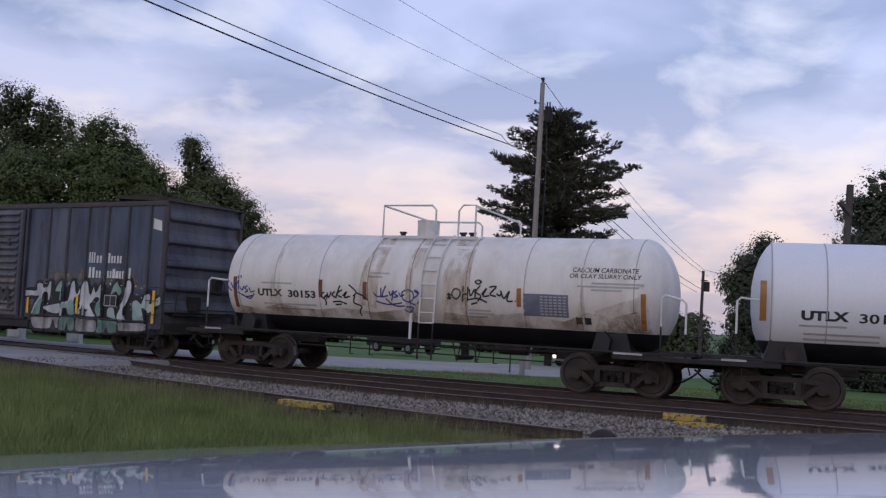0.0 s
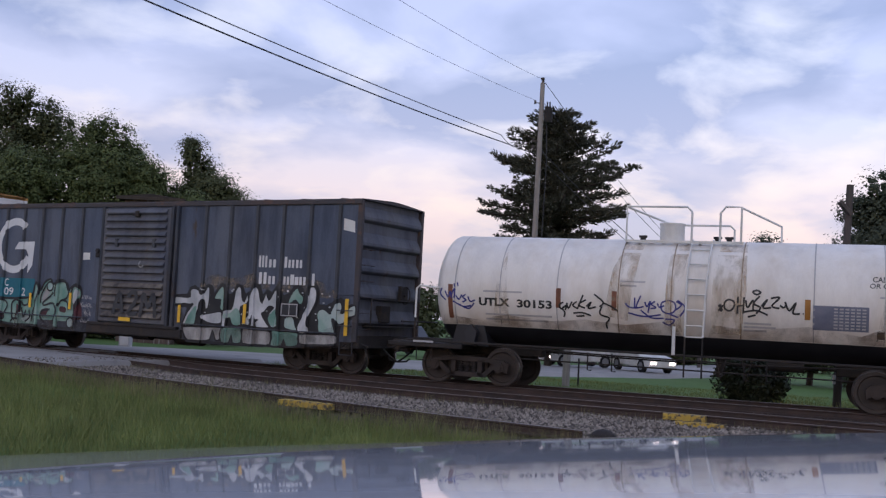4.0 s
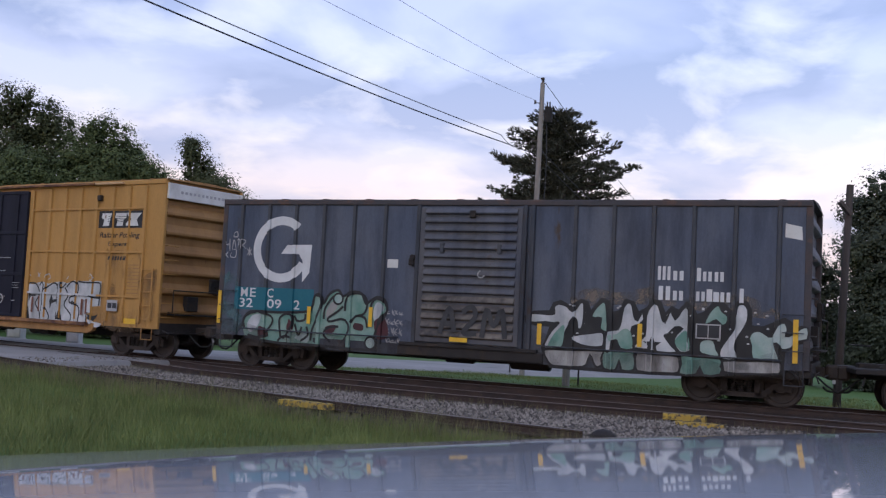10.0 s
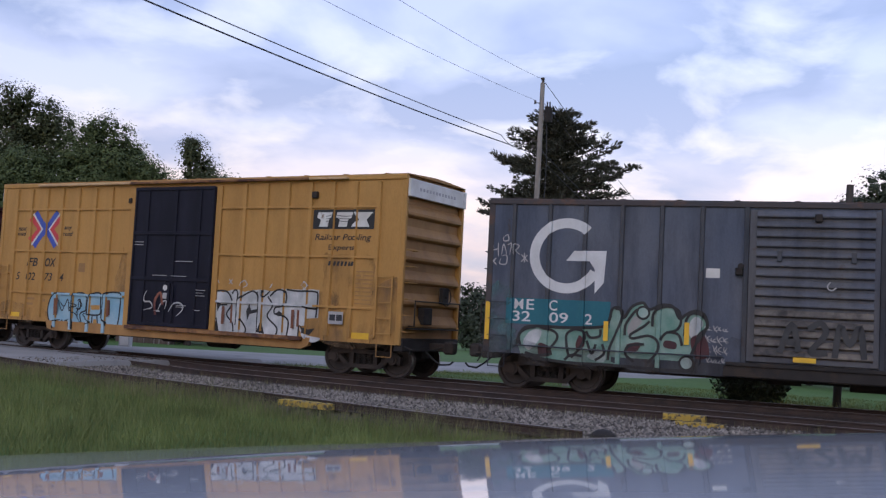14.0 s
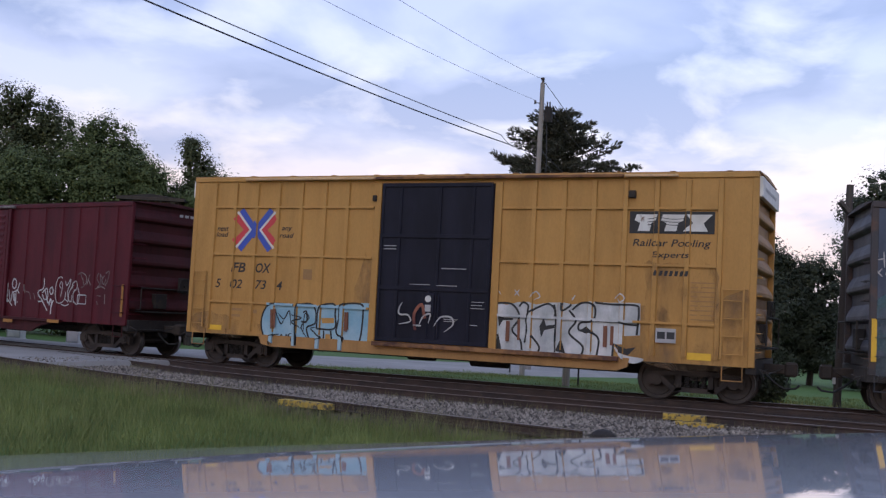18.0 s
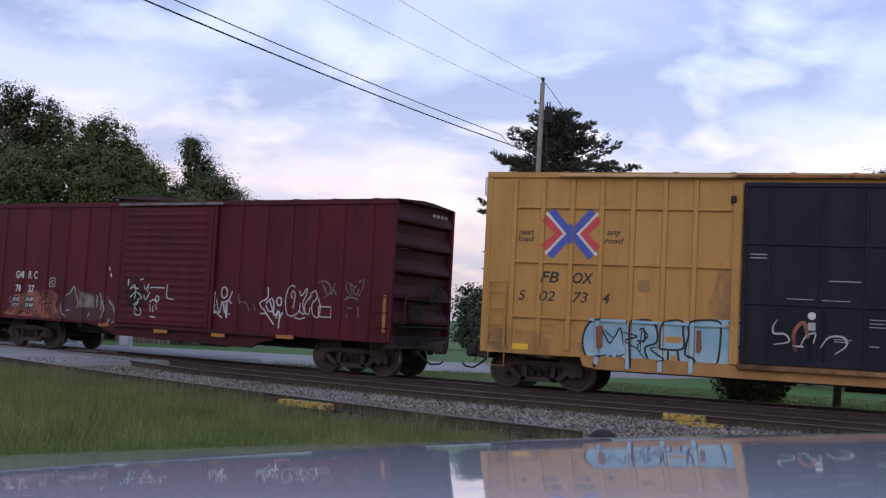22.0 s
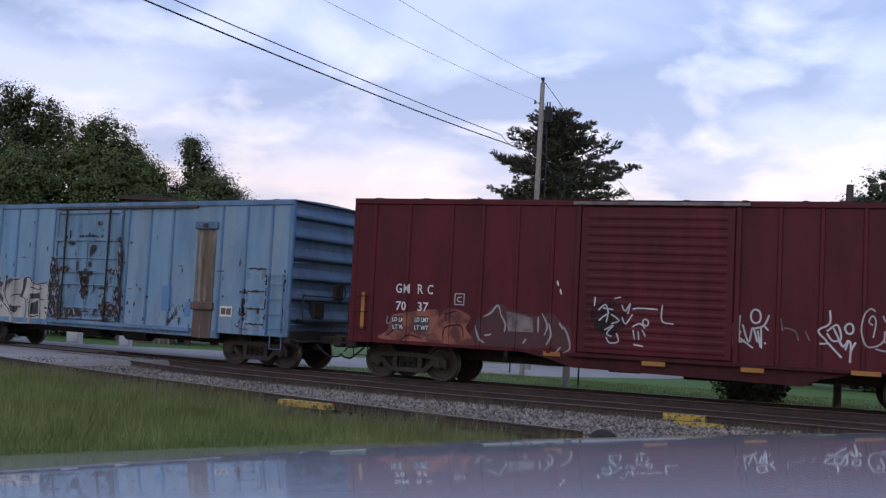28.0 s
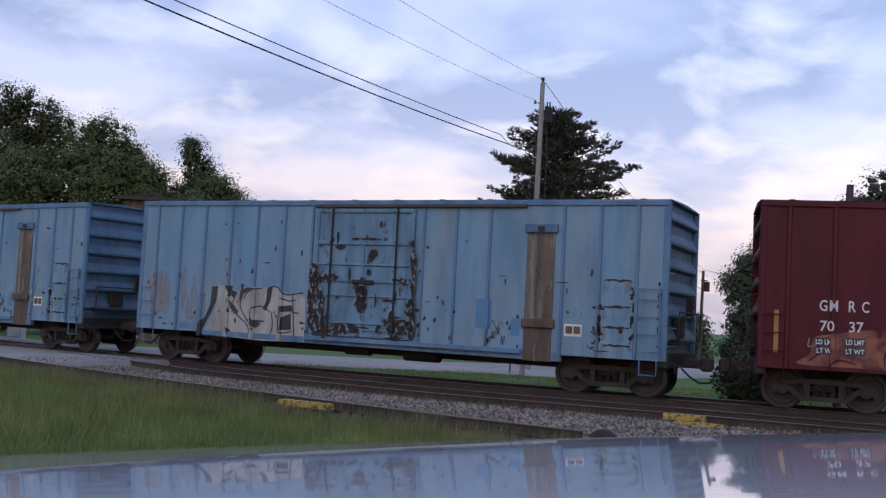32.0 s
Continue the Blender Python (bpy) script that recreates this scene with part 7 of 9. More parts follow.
    # flaking rust along the last posts and the ladder
    for i in range(34):
        u, z = (rnd.choice((6.98, 7.02, 7.62)), rnd.uniform(.98, 2.7)) if i % 3 else (rnd.choice((6.08, 6.22)), rnd.uniform(.98, 2.1))
        a, b = rnd.uniform(.025, .06), rnd.uniform(.03, .13)
        bm = blob(B(), [(u + a * math.cos(k) * rnd.uniform(.4, 1.3), z + b * math.sin(k) * rnd.uniform(.4, 1.3)) for k in np.arange(0, 6.2, .9)], y - .001)
        part("rust_chip", conform(bm, us, .06, .052), M["rust_deep"], car)
    # rain runs and a scratch on the bare panel
    for k, (a, b, za, zb) in enumerate(((4.36, 4.58, 1.76, 3.80), (4.66, 5.02, 1.76, 3.80))):
        part("rain_run", blob(B(), ragged([(a, za), (a, (za + zb) / 2), (a, zb), (b, zb), (b, (za + zb) / 2), (b, za)], .03, k), -hw - .024, False), M["stain_pale"], car, "pale rain run on the rusted panel")
    part("scratch", stroke(B(), [(4.58, 2.95), (4.72, 2.75), (5.0, 2.42)], .03, -hw - .026), M["rust_deep"], car)
    part("rust_run", blob(B(), ragged([(4.74, 1.8), (4.76, 3.75), (4.90, 3.8), (4.88, 2.4), (4.82, 1.8)], .03, 5), -hw - .027, False), M["stain_brown"], car, "rust run down the panel")
    tag_line(car, [scribble(rnd, 3.35 + .13 * k, 3.47 + .13 * k, 1.0 + .12 * (k % 3), 1.3 + .12 * (k % 3), 5) for k in range(4)] + [scribble(rnd, 3.4, 3.8, 1.42, 1.7, 5)], .022, y, M["gr_shadow"])
    if tagged_side:
        part("graffiti_ground", conform(blob(B(), [(-5.39, 0.82), (-5.20, 1.12), (-5.02, 1.46), (-4.97, 1.79), (-5.17, 2.19), (-4.92, 2.23), (-4.53, 2.24), (-4.38, 2.13), (-4.25, 2.07), (-4.14, 2.17), (-3.98, 2.21), (-3.42, 2.26), (-3.22, 2.20), (-3.13, 2.27), (-2.93, 2.25), (-2.62, 2.08), (-2.20, 2.08), (-2.02, 1.98), (-1.93, 0.80), (-3.30, 0.76), (-4.51, 0.80)], y, False), us, .06, .052), M["gr_grey2"], car, "worn silver graffiti letters")
        for pts in ([(-5.15, 2.19), (-4.94, 2.21), (-4.97, 1.79), (-5.13, 1.45), (-5.33, 1.09), (-5.47, 0.78), (-5.62, 0.81), (-5.58, 1.11), (-5.33, 1.35), (-5.17, 1.70)],
                    [(-4.72, 2.25), (-4.43, 2.23), (-4.44, 2.12), (-4.29, 2.06), (-4.36, 1.88), (-4.54, 2.03)],
                    [(-4.54, 1.84), (-4.39, 1.73), (-4.19, 1.53), (-4.22, 1.45), (-4.48, 1.63)],
                    [(-4.60, 1.09), (-4.49, 0.79), (-4.31, 0.78), (-4.43, 1.00)],
                    [(-4.17, 2.11), (-3.94, 2.21), (-3.68, 2.19), (-4.04, 2.02), (-4.19, 1.80)],
                    [(-3.79, 1.42), (-3.66, 1.31), (-3.50, 1.33), (-3.43, 1.21), (-3.56, 1.09), (-3.75, 1.15)],
                    [(-3.26, 2.19), (-3.08, 2.26), (-3.13, 1.86), (-3.27, 1.58), (-3.37, 1.63), (-3.27, 1.88)],
                    [(-2.83, 1.73), (-2.42, 1.77), (-2.39, 1.60), (-2.81, 1.57)],
                    [(-2.74, 1.43), (-2.44, 1.55), (-2.41, 1.10), (-2.78, 1.08)]):
            part("graffiti_shade", conform(blob(B(), pts, y - .003, False), us, .06, .052), M["gr_shadow"], car)
        tag_line(car, [[(-4.27, 2.06), (-4.39, 1.81), (-4.48, 1.64)],
                       [(-4.48, 1.64), (-4.20, 1.41), (-3.89, 1.19), (-3.79, 0.95), (-3.86, 0.74)],
                       [(-4.08, 1.98), (-4.14, 1.74), (-4.09, 1.58), (-3.86, 1.27)],
                       [(-3.42, 2.20), (-3.85, 2.12), (-4.03, 1.90)],
                       [(-3.09, 1.54), (-3.37, 1.69), (-3.67, 1.66), (-3.80, 1.54), (-3.77, 1.19)],
                       [(-3.13, 0.84), (-3.02, 1.15), (-3.07, 1.54)],
                       [(-3.22, 2.20), (-3.06, 2.26), (-2.87, 2.22), (-2.62, 2.05), (-2.08, 2.12)],
                       [(-2.81, 1.95), (-2.51, 1.88), (-2.30, 1.92)],
                       [(-2.41, 2.04), (-2.29, 0.80)],
                       [(-2.78, 1.63), (-2.79, 1.04), (-2.39, 1.06)]], .035, y - .002, M["gr_shadow"], "graffiti_outline", False)
        part("paint_splash", conform(blob(B(), [(-6.22, 1.11), (-6.06, 1.18), (-5.88, 1.12), (-5.89, 0.99), (-6.10, 0.95), (-6.24, 1.01)], y - .002), us, .06, .052), M["blue_patch"], car, "dark blue paint splash")
        part("rust_bloom", conform(blob(B(), ragged([(-7.38, 2.41), (-6.79, 2.56), (-6.64, 1.56), (-7.01, 1.34), (-7.31, 1.44)], .05, 0), y - .0015, False), us, .06, .052), M["stain_tan"], car, "pale rust bloom through the blue paint")
        part("rust_bloom", conform(blob(B(), ragged([(-6.31, 2.49), (-5.85, 2.61), (-5.63, 1.60), (-5.81, 1.26), (-6.16, 1.38)], .05, 1), y - .0015, False), us, .06, .052), M["stain_tan"], car, "pale rust bloom through the blue paint")
        part("rust_bloom", conform(blob(B(), ragged([(-5.53, 1.93), (-5.18, 1.86), (-5.19, 1.48), (-5.46, 1.41)], .05, 2), y - .0015, False), us, .06, .052), M["stain_tan"], car, "pale rust bloom through the blue paint")
    else:
        tag_line(car, [scribble(rnd, 4.0, 7.4, 1.2, 2.1, 16)], .05, y, M["gr_green"])
    for u0, u1 in ((7.12, 7.66),):
        rungs(car, u0, u1, (1.1, 1.5, 1.9, 2.3, 2.55), hw + .02, M["blue_post"])
        bm = B()
        for u in (u0, u1):
            box(bm, u - .02, u + .02, -hw - .11, -hw - .09, 1.0, 2.6)
        part("ladder_rail", bm, M["blue_post"], car)
    rungs(car, -7.7, -7.3, (1.3, 1.7, 2.1), hw + .02, M["blue_post"])
    step_iron(car, 7.2, 7.6, z0, hw, M["blue_post"])
    step_iron(car, -7.6, -7.2, z0, hw, M["blue_post"])
    add_trucks(car, 6.25)
    return car


# ---- tank cars ----
def tank_car(first):
    lab = ("white tank car stained brown, with black underside and scrawled tags" if first else "clean white tank car with a black underside")
    car = empty("tank_car", lab, "tank car", "cars of the train")
    R, zc, half = 1.40, 2.43, 5.87
    paint = M["white_tank"] if first else M["white_clean"]
    head = [(.62, .0), (.60, .35), (.52, .70), (.36, 1.02), (.16, 1.26), (.0, 1.37), (-.1, R)]
    prof = [((-5.86 if first else -5.50) - .68 * d, r) for d, r in head] + [(u, R) for u in np.arange(-half + 1.2, half - 1.0, 1.2)] + [(half + d, r) for d, r in head[::-1]]
    n = 48
    bm = B()
    rings = []
    for u, r in prof:
        rings.append([bm.verts.new((u, r * math.cos(2 * math.pi * (i + .5) / n), zc + r * math.sin(2 * math.pi * (i + .5) / n))) for i in range(n if r else 1)])
    for a, b in zip(rings, rings[1:]):
        for i in range(n):
            j = (i + 1) % n
            f = bm.faces.new((a[0], b[i], b[j]) if len(a) == 1 else (a[i], b[0], a[j]) if len(b) == 1 else (a[i], b[i], b[j], a[j]))
            f.smooth = True
    # faces below this cut take the black material
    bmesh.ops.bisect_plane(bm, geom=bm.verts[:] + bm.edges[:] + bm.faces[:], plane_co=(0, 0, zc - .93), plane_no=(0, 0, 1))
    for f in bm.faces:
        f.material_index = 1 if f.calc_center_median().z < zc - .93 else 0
    bmesh.ops.recalc_face_normals(bm, faces=bm.faces)
    part("tank", bm, [paint, M["tank_black"]], car)

    def on(u, z, out=.004):
        """A point on the near wall of the tank at height z."""
        d = max(-1, min(1, (z - zc) / R))
        return (u, -(R + out) * math.cos(math.asin(d)), zc + (R + out) * d)

    def wrap(bm, out=.005):
        """Bend a flat film in the x-z plane onto the tank."""
        for v in bm.verts:
            v.co = on(v.co.x, v.co.z, out + (-(v.co.y)))
        return bm

    for u in (-5.50, -4.32, -2.87, -1.38, -.14, 1.43, 3.0, 4.46, 5.74):
        bm = B()
        rr = R + .006
        pts = [(u, rr * math.cos(a), zc + rr * math.sin(a)) for a in np.linspace(-.72, math.pi + .72, 40)]
        for a, b in zip(pts, pts[1:]):
            m0, m1 = Vector(a), Vector(b)
            vs = [bm.verts.new(m0 + Vector((-.014, 0, 0))), bm.verts.new(m0 + Vector((.014, 0, 0))), bm.verts.new(m1 + Vector((.014, 0, 0))), bm.verts.new(m1 + Vector((-.014, 0, 0)))]
            bm.faces.new(vs)
        part("weld_seam", bm, M["seam_dirt"] if first and abs(u) < 1.5 else M["letter_faint"], car)
    # bottom run and sill
    for s in (-1, 1):
        bm = B()
        box(bm, -6.75, 6.75, min(s * 1.30, s * 1.42), max(s * 1.30, s * 1.42), 1.03, 1.08, .01)
        part("running_board", bm, M["under"], car)
    for s in (-1, 1):
        bm = B()
        box(bm, min(s * 3.5, s * 7.0), max(s * 3.5, s * 7.0), -.22, .22, .76, 1.10, .02)
        part("stub_sill", bm, M["under"], car)
    for y, z in ((-.55, .93), (.3, .86)):
        bm = B()
        bent(bm, [(-5.0, y, z + .06), (-1.5, y, z), (2.0, y, z - .02), (5.0, y, z + .05)], .022, 6)
        part("brake_pipe", bm, M["under"], car)
    for s in (-1, 1):
        bm = B()
        box(bm, s * 6.25 - 1.0, s * 6.25 + 1.0, -1.40, 1.40, .88, 1.0, .02)
        part("end_platform", bm, M["under"], car)
        bm = B()
        prism(bm, [(s * 5.15 - .5, .98), (s * 5.15 + .5, .98), (s * 5.15 + .3, 1.75), (s * 5.15 - .3, 1.75)], -1.05, 1.05)
        part("saddle", bm, M["tank_black"], car)
        bm = B()
        prism(bm, [(s * 5.05 - .10, 1.0), (s * 5.05 + .10, 1.0), (s * 5.05 + .16, 1.34), (s * 5.05, 1.52), (s * 5.05 - .16, 1.34)], -1.36, -1.16)
        part("bracket", bm, M["tank_black"] if first else M["truck"], car)
        # corner hand rails
        for q in (-1,):
            if s > 0:
                bm = bent(B(), [(6.40, q * 1.38, 1.70), (6.40, q * 1.38, 2.36), (6.48, q * 1.38, 2.43), (6.88, q * 1.38, 2.33), (6.97, q * 1.38, 2.24), (6.97, q * 1.38, 1.55)], .026, 8)
                feet = (6.40, 6.97)
            else:
                e0 = -6.54 if first else -6.24
                bm = bent(B(), [(e0, q * 1.38, 1.62), (e0, q * 1.38, 2.36), (e0 + .08, q * 1.38, 2.44), (e0 + .50, q * 1.36, 2.40), (e0 + .60, q * 1.30, 2.40)], .026, 8)
                feet = (e0,)
            part("hand_rail", bm, M["off_white"], car, "white tubular hand rail")
            for e in feet:
                part("rail_foot", rod(B(), (e, q * 1.38, .95), (e, q * 1.38, 1.72), .022, 6), M["under"], car)
        bm = B()
        bent(bm, [(s * 6.95, -1.3, 1.5), (s * 6.95, 1.3, 1.5)], .022, 6)
        part("end_rail", bm, M["under"], car)
        coupler(car, s * 6.9, s)
        step_iron(car, s * 6.3 - .2, s * 6.3 + .2, .9, 1.30, M["under"])
    part("stencil", bars([(-6.55, -6.0)], 1.0, 1.05, -1.426), M["letter_faint"], car)
    part("stencil", bars([(5.3, 6.0)], 1.0, 1.05, -1.426), M["letter_faint"], car)
    # platform, safety rails, manway, valves
    bm = B()
    for a, b in ((-1.38, 1.40),):
        for q in (-.75, .68):
            box(bm, a, b, q, q + .07, zc + R - .12, zc + R - .05)
        for k in range(9):
            box(bm, a + k * .29, a + k * .29 + .06, -.7, .72, zc + R - .11, zc + R - .07)
    each("platform_bar", bm, M["off_white"], car, "white steel bar of the top platform")
    zt = zc + R - .08
    for pts in ([(-1.36, -.74, zt), (-1.36, -.74, zt + .84), (.08, -.74, zt + .84), (.20, -.74, zt + .72), (.20, -.74, zt)], [(-1.36, -.74, zt + .83), (-.4, .3, zt + .50), (1.0, .3, zt + .50), (1.1, .3, zt + .40), (1.1, .3, zt)],
                [(.86, -.74, zt), (.86, -.74, zt + .70), (.98, -.74, zt + .85), (1.34, -.74, zt + .85), (1.34, -.74, zt)], [(1.34, -.74, zt + .83), (2.2, .3, zt + .50), (2.2, .3, zt - .1)]):
        part("safety_rail", bent(B(), pts, .027, 8), M["off_white"], car, "white tubular safety rail")
    bm = B()
    rod(bm, (-.36, 0, zt - .1), (-.36, 0, zt + .46), .30, 24)
    rod(bm, (-.36, 0, zt + .46), (-.36, 0, zt + .50), .315, 24)
    part("manway", bm, M["off_white"], car, "white round manway dome")
    bm = B()
    for u in (-1.05, .75, 1.02):
        rod(bm, (u, -.15, zt - .1), (u, -.15, zt + .16), .07, 10)
        rod(bm, (u - .1, -.15, zt + .16), (u + .1, -.15, zt + .16), .03, 8)
    each("valve", bm, M["under"], car)
    # ladder up the near side
    bm = B()
    for u in (.22, .70):
        zs = np.linspace(3.72, 1.49, 12)
        pts = []
        for z in zs:
            if z > zc:
                p = on(u, z, .10)
            else:
                p = (u, -R - .1, z)
            pts.append((p[0] - .08 * (u > .5) * (3.7 - z) / 2.2, p[1], p[2]))
        bent(bm, pts, .024, 6)
        if u < .5:
            ladder = part("ladder", bm, M["off_white"], car, "white side ladder")
            bm = B()
    part("stile", bm, M["off_white"], ladder)
    part("rung", rod(B(), (.22, -R - .1, 1.49), (.62, -R - .1, 1.49), .018, 6), M["off_white"], ladder)
    for k in range(6):
        z = 3.55 - k * .36
        y1 = on(0, z, .10)[1] if z > zc else -R - .1
        bm = B()
        rod(bm, (.22, y1, z), (.70 - .08 * (3.7 - z) / 2.2, y1, z), .018, 6)
        part("rung", bm, M["off_white"], ladder)
    bm = B()
    rod(bm, (-.04, -1.44, 1.06), (-.04, -1.44, 1.72), .04, 8)
    part("stand_post", bm, M["off_white"], car)
    for u, a in ((.22, 1.49), (.62, 1.49)):
        part("ladder_leg", rod(B(), (u, -R - .1, .56), (u, -R - .1, a), .022, 6), M["under"], car)
    for u in (.97, 1.55):
        part("hanger", bent(B(), [(u - .12, -.7, 1.02), (u, -.7, .55), (u + .12, -.7, 1.02)], .022, 6), M["under"], car)
    bm = B()
    rod(bm, (.9, 0, .62), (.9, 0, 1.1), .11, 14)
    rod(bm, (.9, -.5, .62), (.9, .5, .62), .06, 8)
    part("bottom_outlet", bm, M["under"], car)
    bm = B()
    rod(bm, (2.0, -.3, .93), (2.8, -.3, .93), .14, 14)
    part("air_reservoir", bm, M["under"], car)
    bm = B()
    for u in (-2.2, -1.6, 1.5, 2.0):
        bent(bm, [(u, -.7, .98), (u, -.7, .55), (u + .1, -.7, .55)], .018, 6)
    bent(bm, [(-4.2, -.7, .72), (4.2, -.7, .68)], .02, 6)
    part("brake_rigging", bm, M["under"], car)
    K = M["letter_black"]
    if first:
        for s, x0, x1, za, zb in (("CALCIUM CARBONATE", 4.20, 5.82, 2.90, 3.02), ("OR CLAY SLURRY ONLY", 4.14, 5.90, 2.76, 2.87)):
            bm = words(s, x0, x1, za, zb, 0, .1, .012)
            part("commodity_name", wrap(bm), K, car, "black stencilled commodity lettering")
        part("owner_mark", wrap(words("UTLX", -4.86, -4.06, 2.0, 2.20, 0, 0, .045)), K, car, "black painted owner's letters")
        part("car_number", wrap(words("30153", -3.88, -2.99, 1.99, 2.19, 0, 0, .035)), K, car, "black painted number")
        for x0, x1, z in ((-4.75, -3.75, 2.34), (4.7, 5.98, 2.62), (4.35, 5.85, 2.54), (4.7, 5.45, 2.46), (-4.7, -3.0, 1.78), (-4.7, -3.1, 1.66), (-1.35, -.75, 2.70), (-1.35, -.95, 2.60), (1.5, 2.1, 1.85), (1.5, 2.2, 1.77), (1.5, 2.0, 1.69)):
            part("data_stencil", wrap(bars([(x0, x1)], z, z + .045, 0)), M["letter_faint"], car)
        bm = B()
        for i in range(8):
            z0b = 1.80 + i * .0675
            bm.faces.new([bm.verts.new((x, 0, z)) for x, z in ((2.98, z0b), (4.14, z0b), (4.14, z0b + .0675), (2.98, z0b + .0675))])
        part("data_table", wrap(bm), M["table_blue"], car, "blue-grey data table")
        bm = B()
        for r in range(7):
            for a, b in even(3.4, 4.1, 6, .7):
                bm.faces.new([bm.verts.new((x, -.002, z)) for x, z in ((a, 1.84 + r * .07), (b, 1.84 + r * .07), (b, 1.875 + r * .07), (a, 1.875 + r * .07))])
        part("data_table_print", wrap(bm), M["letter_faint"], car)
        part("label_plate", wrap(plate(4.27, 4.72, 1.60, 1.86, 0)), M["off_white"], car, "white label plate with two black squares")
        for q in (4.31, 4.53):
            part("label_square", wrap(plate(q, q + .16, 1.66, 1.82, -.003)), M["gr_dark"], car)
        for u, za, zb in ((-5.62, 1.66, 2.5), (-2.83, 2.03, 2.5), (-1.47, 2.02, 2.48), (2.87, 2.01, 2.46), (5.97, 1.58, 2.43)):
            bm = B()
            for i in range(6):
                h = (zb - za) / 6
                bm.faces.new([bm.verts.new((x, -.002, z)) for x, z in ((u - .06, za + i * h), (u + .06, za + i * h), (u + .06, za + i * h + h), (u - .06, za + i * h + h))])
            part("reflector", wrap(bm), M["stripe_rust"] if u < 2 else M["stripe_old"], car, "faded rust-red reflective strip")

        def scrawl(lines, w, mat, name="graffiti_tag"):
            for pts in lines:
                part(name, wrap(stroke(B(), pts, w, -.003)), mat, car)
        scrawl([[(-2.70, 2.17), (-2.80, 2.11), (-2.76, 2.01), (-2.63, 2.10), (-2.66, 1.98)],
                [(-2.74, 2.02), (-2.67, 1.92), (-2.70, 1.82)],
                [(-2.62, 2.16), (-2.58, 2.03), (-2.49, 2.19)],
                [(-2.37, 2.20), (-2.47, 2.11), (-2.37, 2.04)],
                [(-2.22, 2.36), (-2.36, 2.02)],
                [(-2.15, 2.25), (-2.33, 2.13), (-2.17, 2.05)],
                [(-2.14, 2.09), (-2.02, 2.20), (-2.09, 2.05), (-1.91, 2.09)],
                [(-1.95, 2.39), (-1.73, 2.21), (-1.82, 2.10)],
                [(-1.73, 2.19), (-1.54, 2.12), (-1.38, 2.01)],
                [(-1.76, 2.11), (-1.81, 1.93), (-1.59, 1.84), (-1.67, 1.71), (-1.65, 1.59)],
                [(-2.46, 1.92), (-2.24, 1.94), (-2.03, 1.88)],
                [(-2.39, 1.85), (-2.19, 1.87)]], .040, M["gr_dark"])
        scrawl([[(-1.20, 2.21), (-1.10, 2.12), (-0.89, 2.11)],
                [(-0.98, 2.35), (-0.98, 2.12)],
                [(-0.84, 2.40), (-0.94, 2.13), (-0.77, 2.15)],
                [(-0.74, 2.26), (-0.69, 2.15), (-0.61, 2.28), (-0.67, 2.01)],
                [(-0.50, 2.28), (-0.59, 2.21), (-0.48, 2.14), (-0.61, 2.11)],
                [(-0.45, 2.24), (-0.40, 2.15), (-0.29, 2.19)],
                [(-0.02, 2.30), (0.10, 2.22), (-0.01, 2.11)],
                [(0.01, 2.33), (0.19, 2.17), (0.07, 1.96)],
                [(-1.13, 1.99), (-0.76, 1.92), (-0.37, 1.98)],
                [(-0.84, 2.07), (-0.60, 1.90), (-0.30, 1.90)],
                [(-0.33, 1.81), (-0.17, 1.75), (-0.06, 1.87), (-0.27, 1.88)],
                [(-0.16, 2.00), (0.03, 1.93)],
                [(-0.20, 2.32), (-0.35, 2.25), (-0.34, 2.08), (-0.19, 2.01), (-0.04, 2.09), (-0.05, 2.26), (-0.20, 2.32)]], .036, M["gr_marker"])
        scrawl([[(-5.76, 2.33), (-5.68, 2.18), (-5.62, 2.32), (-5.59, 2.15)],
                [(-5.59, 2.23), (-5.50, 2.40), (-5.52, 2.15)],
                [(-5.47, 2.23), (-5.39, 2.13), (-5.31, 2.25)],
                [(-5.21, 2.26), (-5.29, 2.19), (-5.20, 2.12), (-5.30, 2.07)],
                [(-5.15, 2.21), (-5.09, 2.09), (-4.96, 2.13)],
                [(-5.55, 2.08), (-5.29, 1.96), (-5.07, 1.99)],
                [(-5.42, 2.02), (-5.15, 1.91), (-4.99, 2.05)],
                [(-5.53, 2.52), (-5.50, 2.43)],
                [(-5.44, 2.55), (-5.42, 2.46)],
                [(-5.84, 2.40), (-5.88, 2.25), (-5.74, 2.10)]], .036, M["gr_marker"])
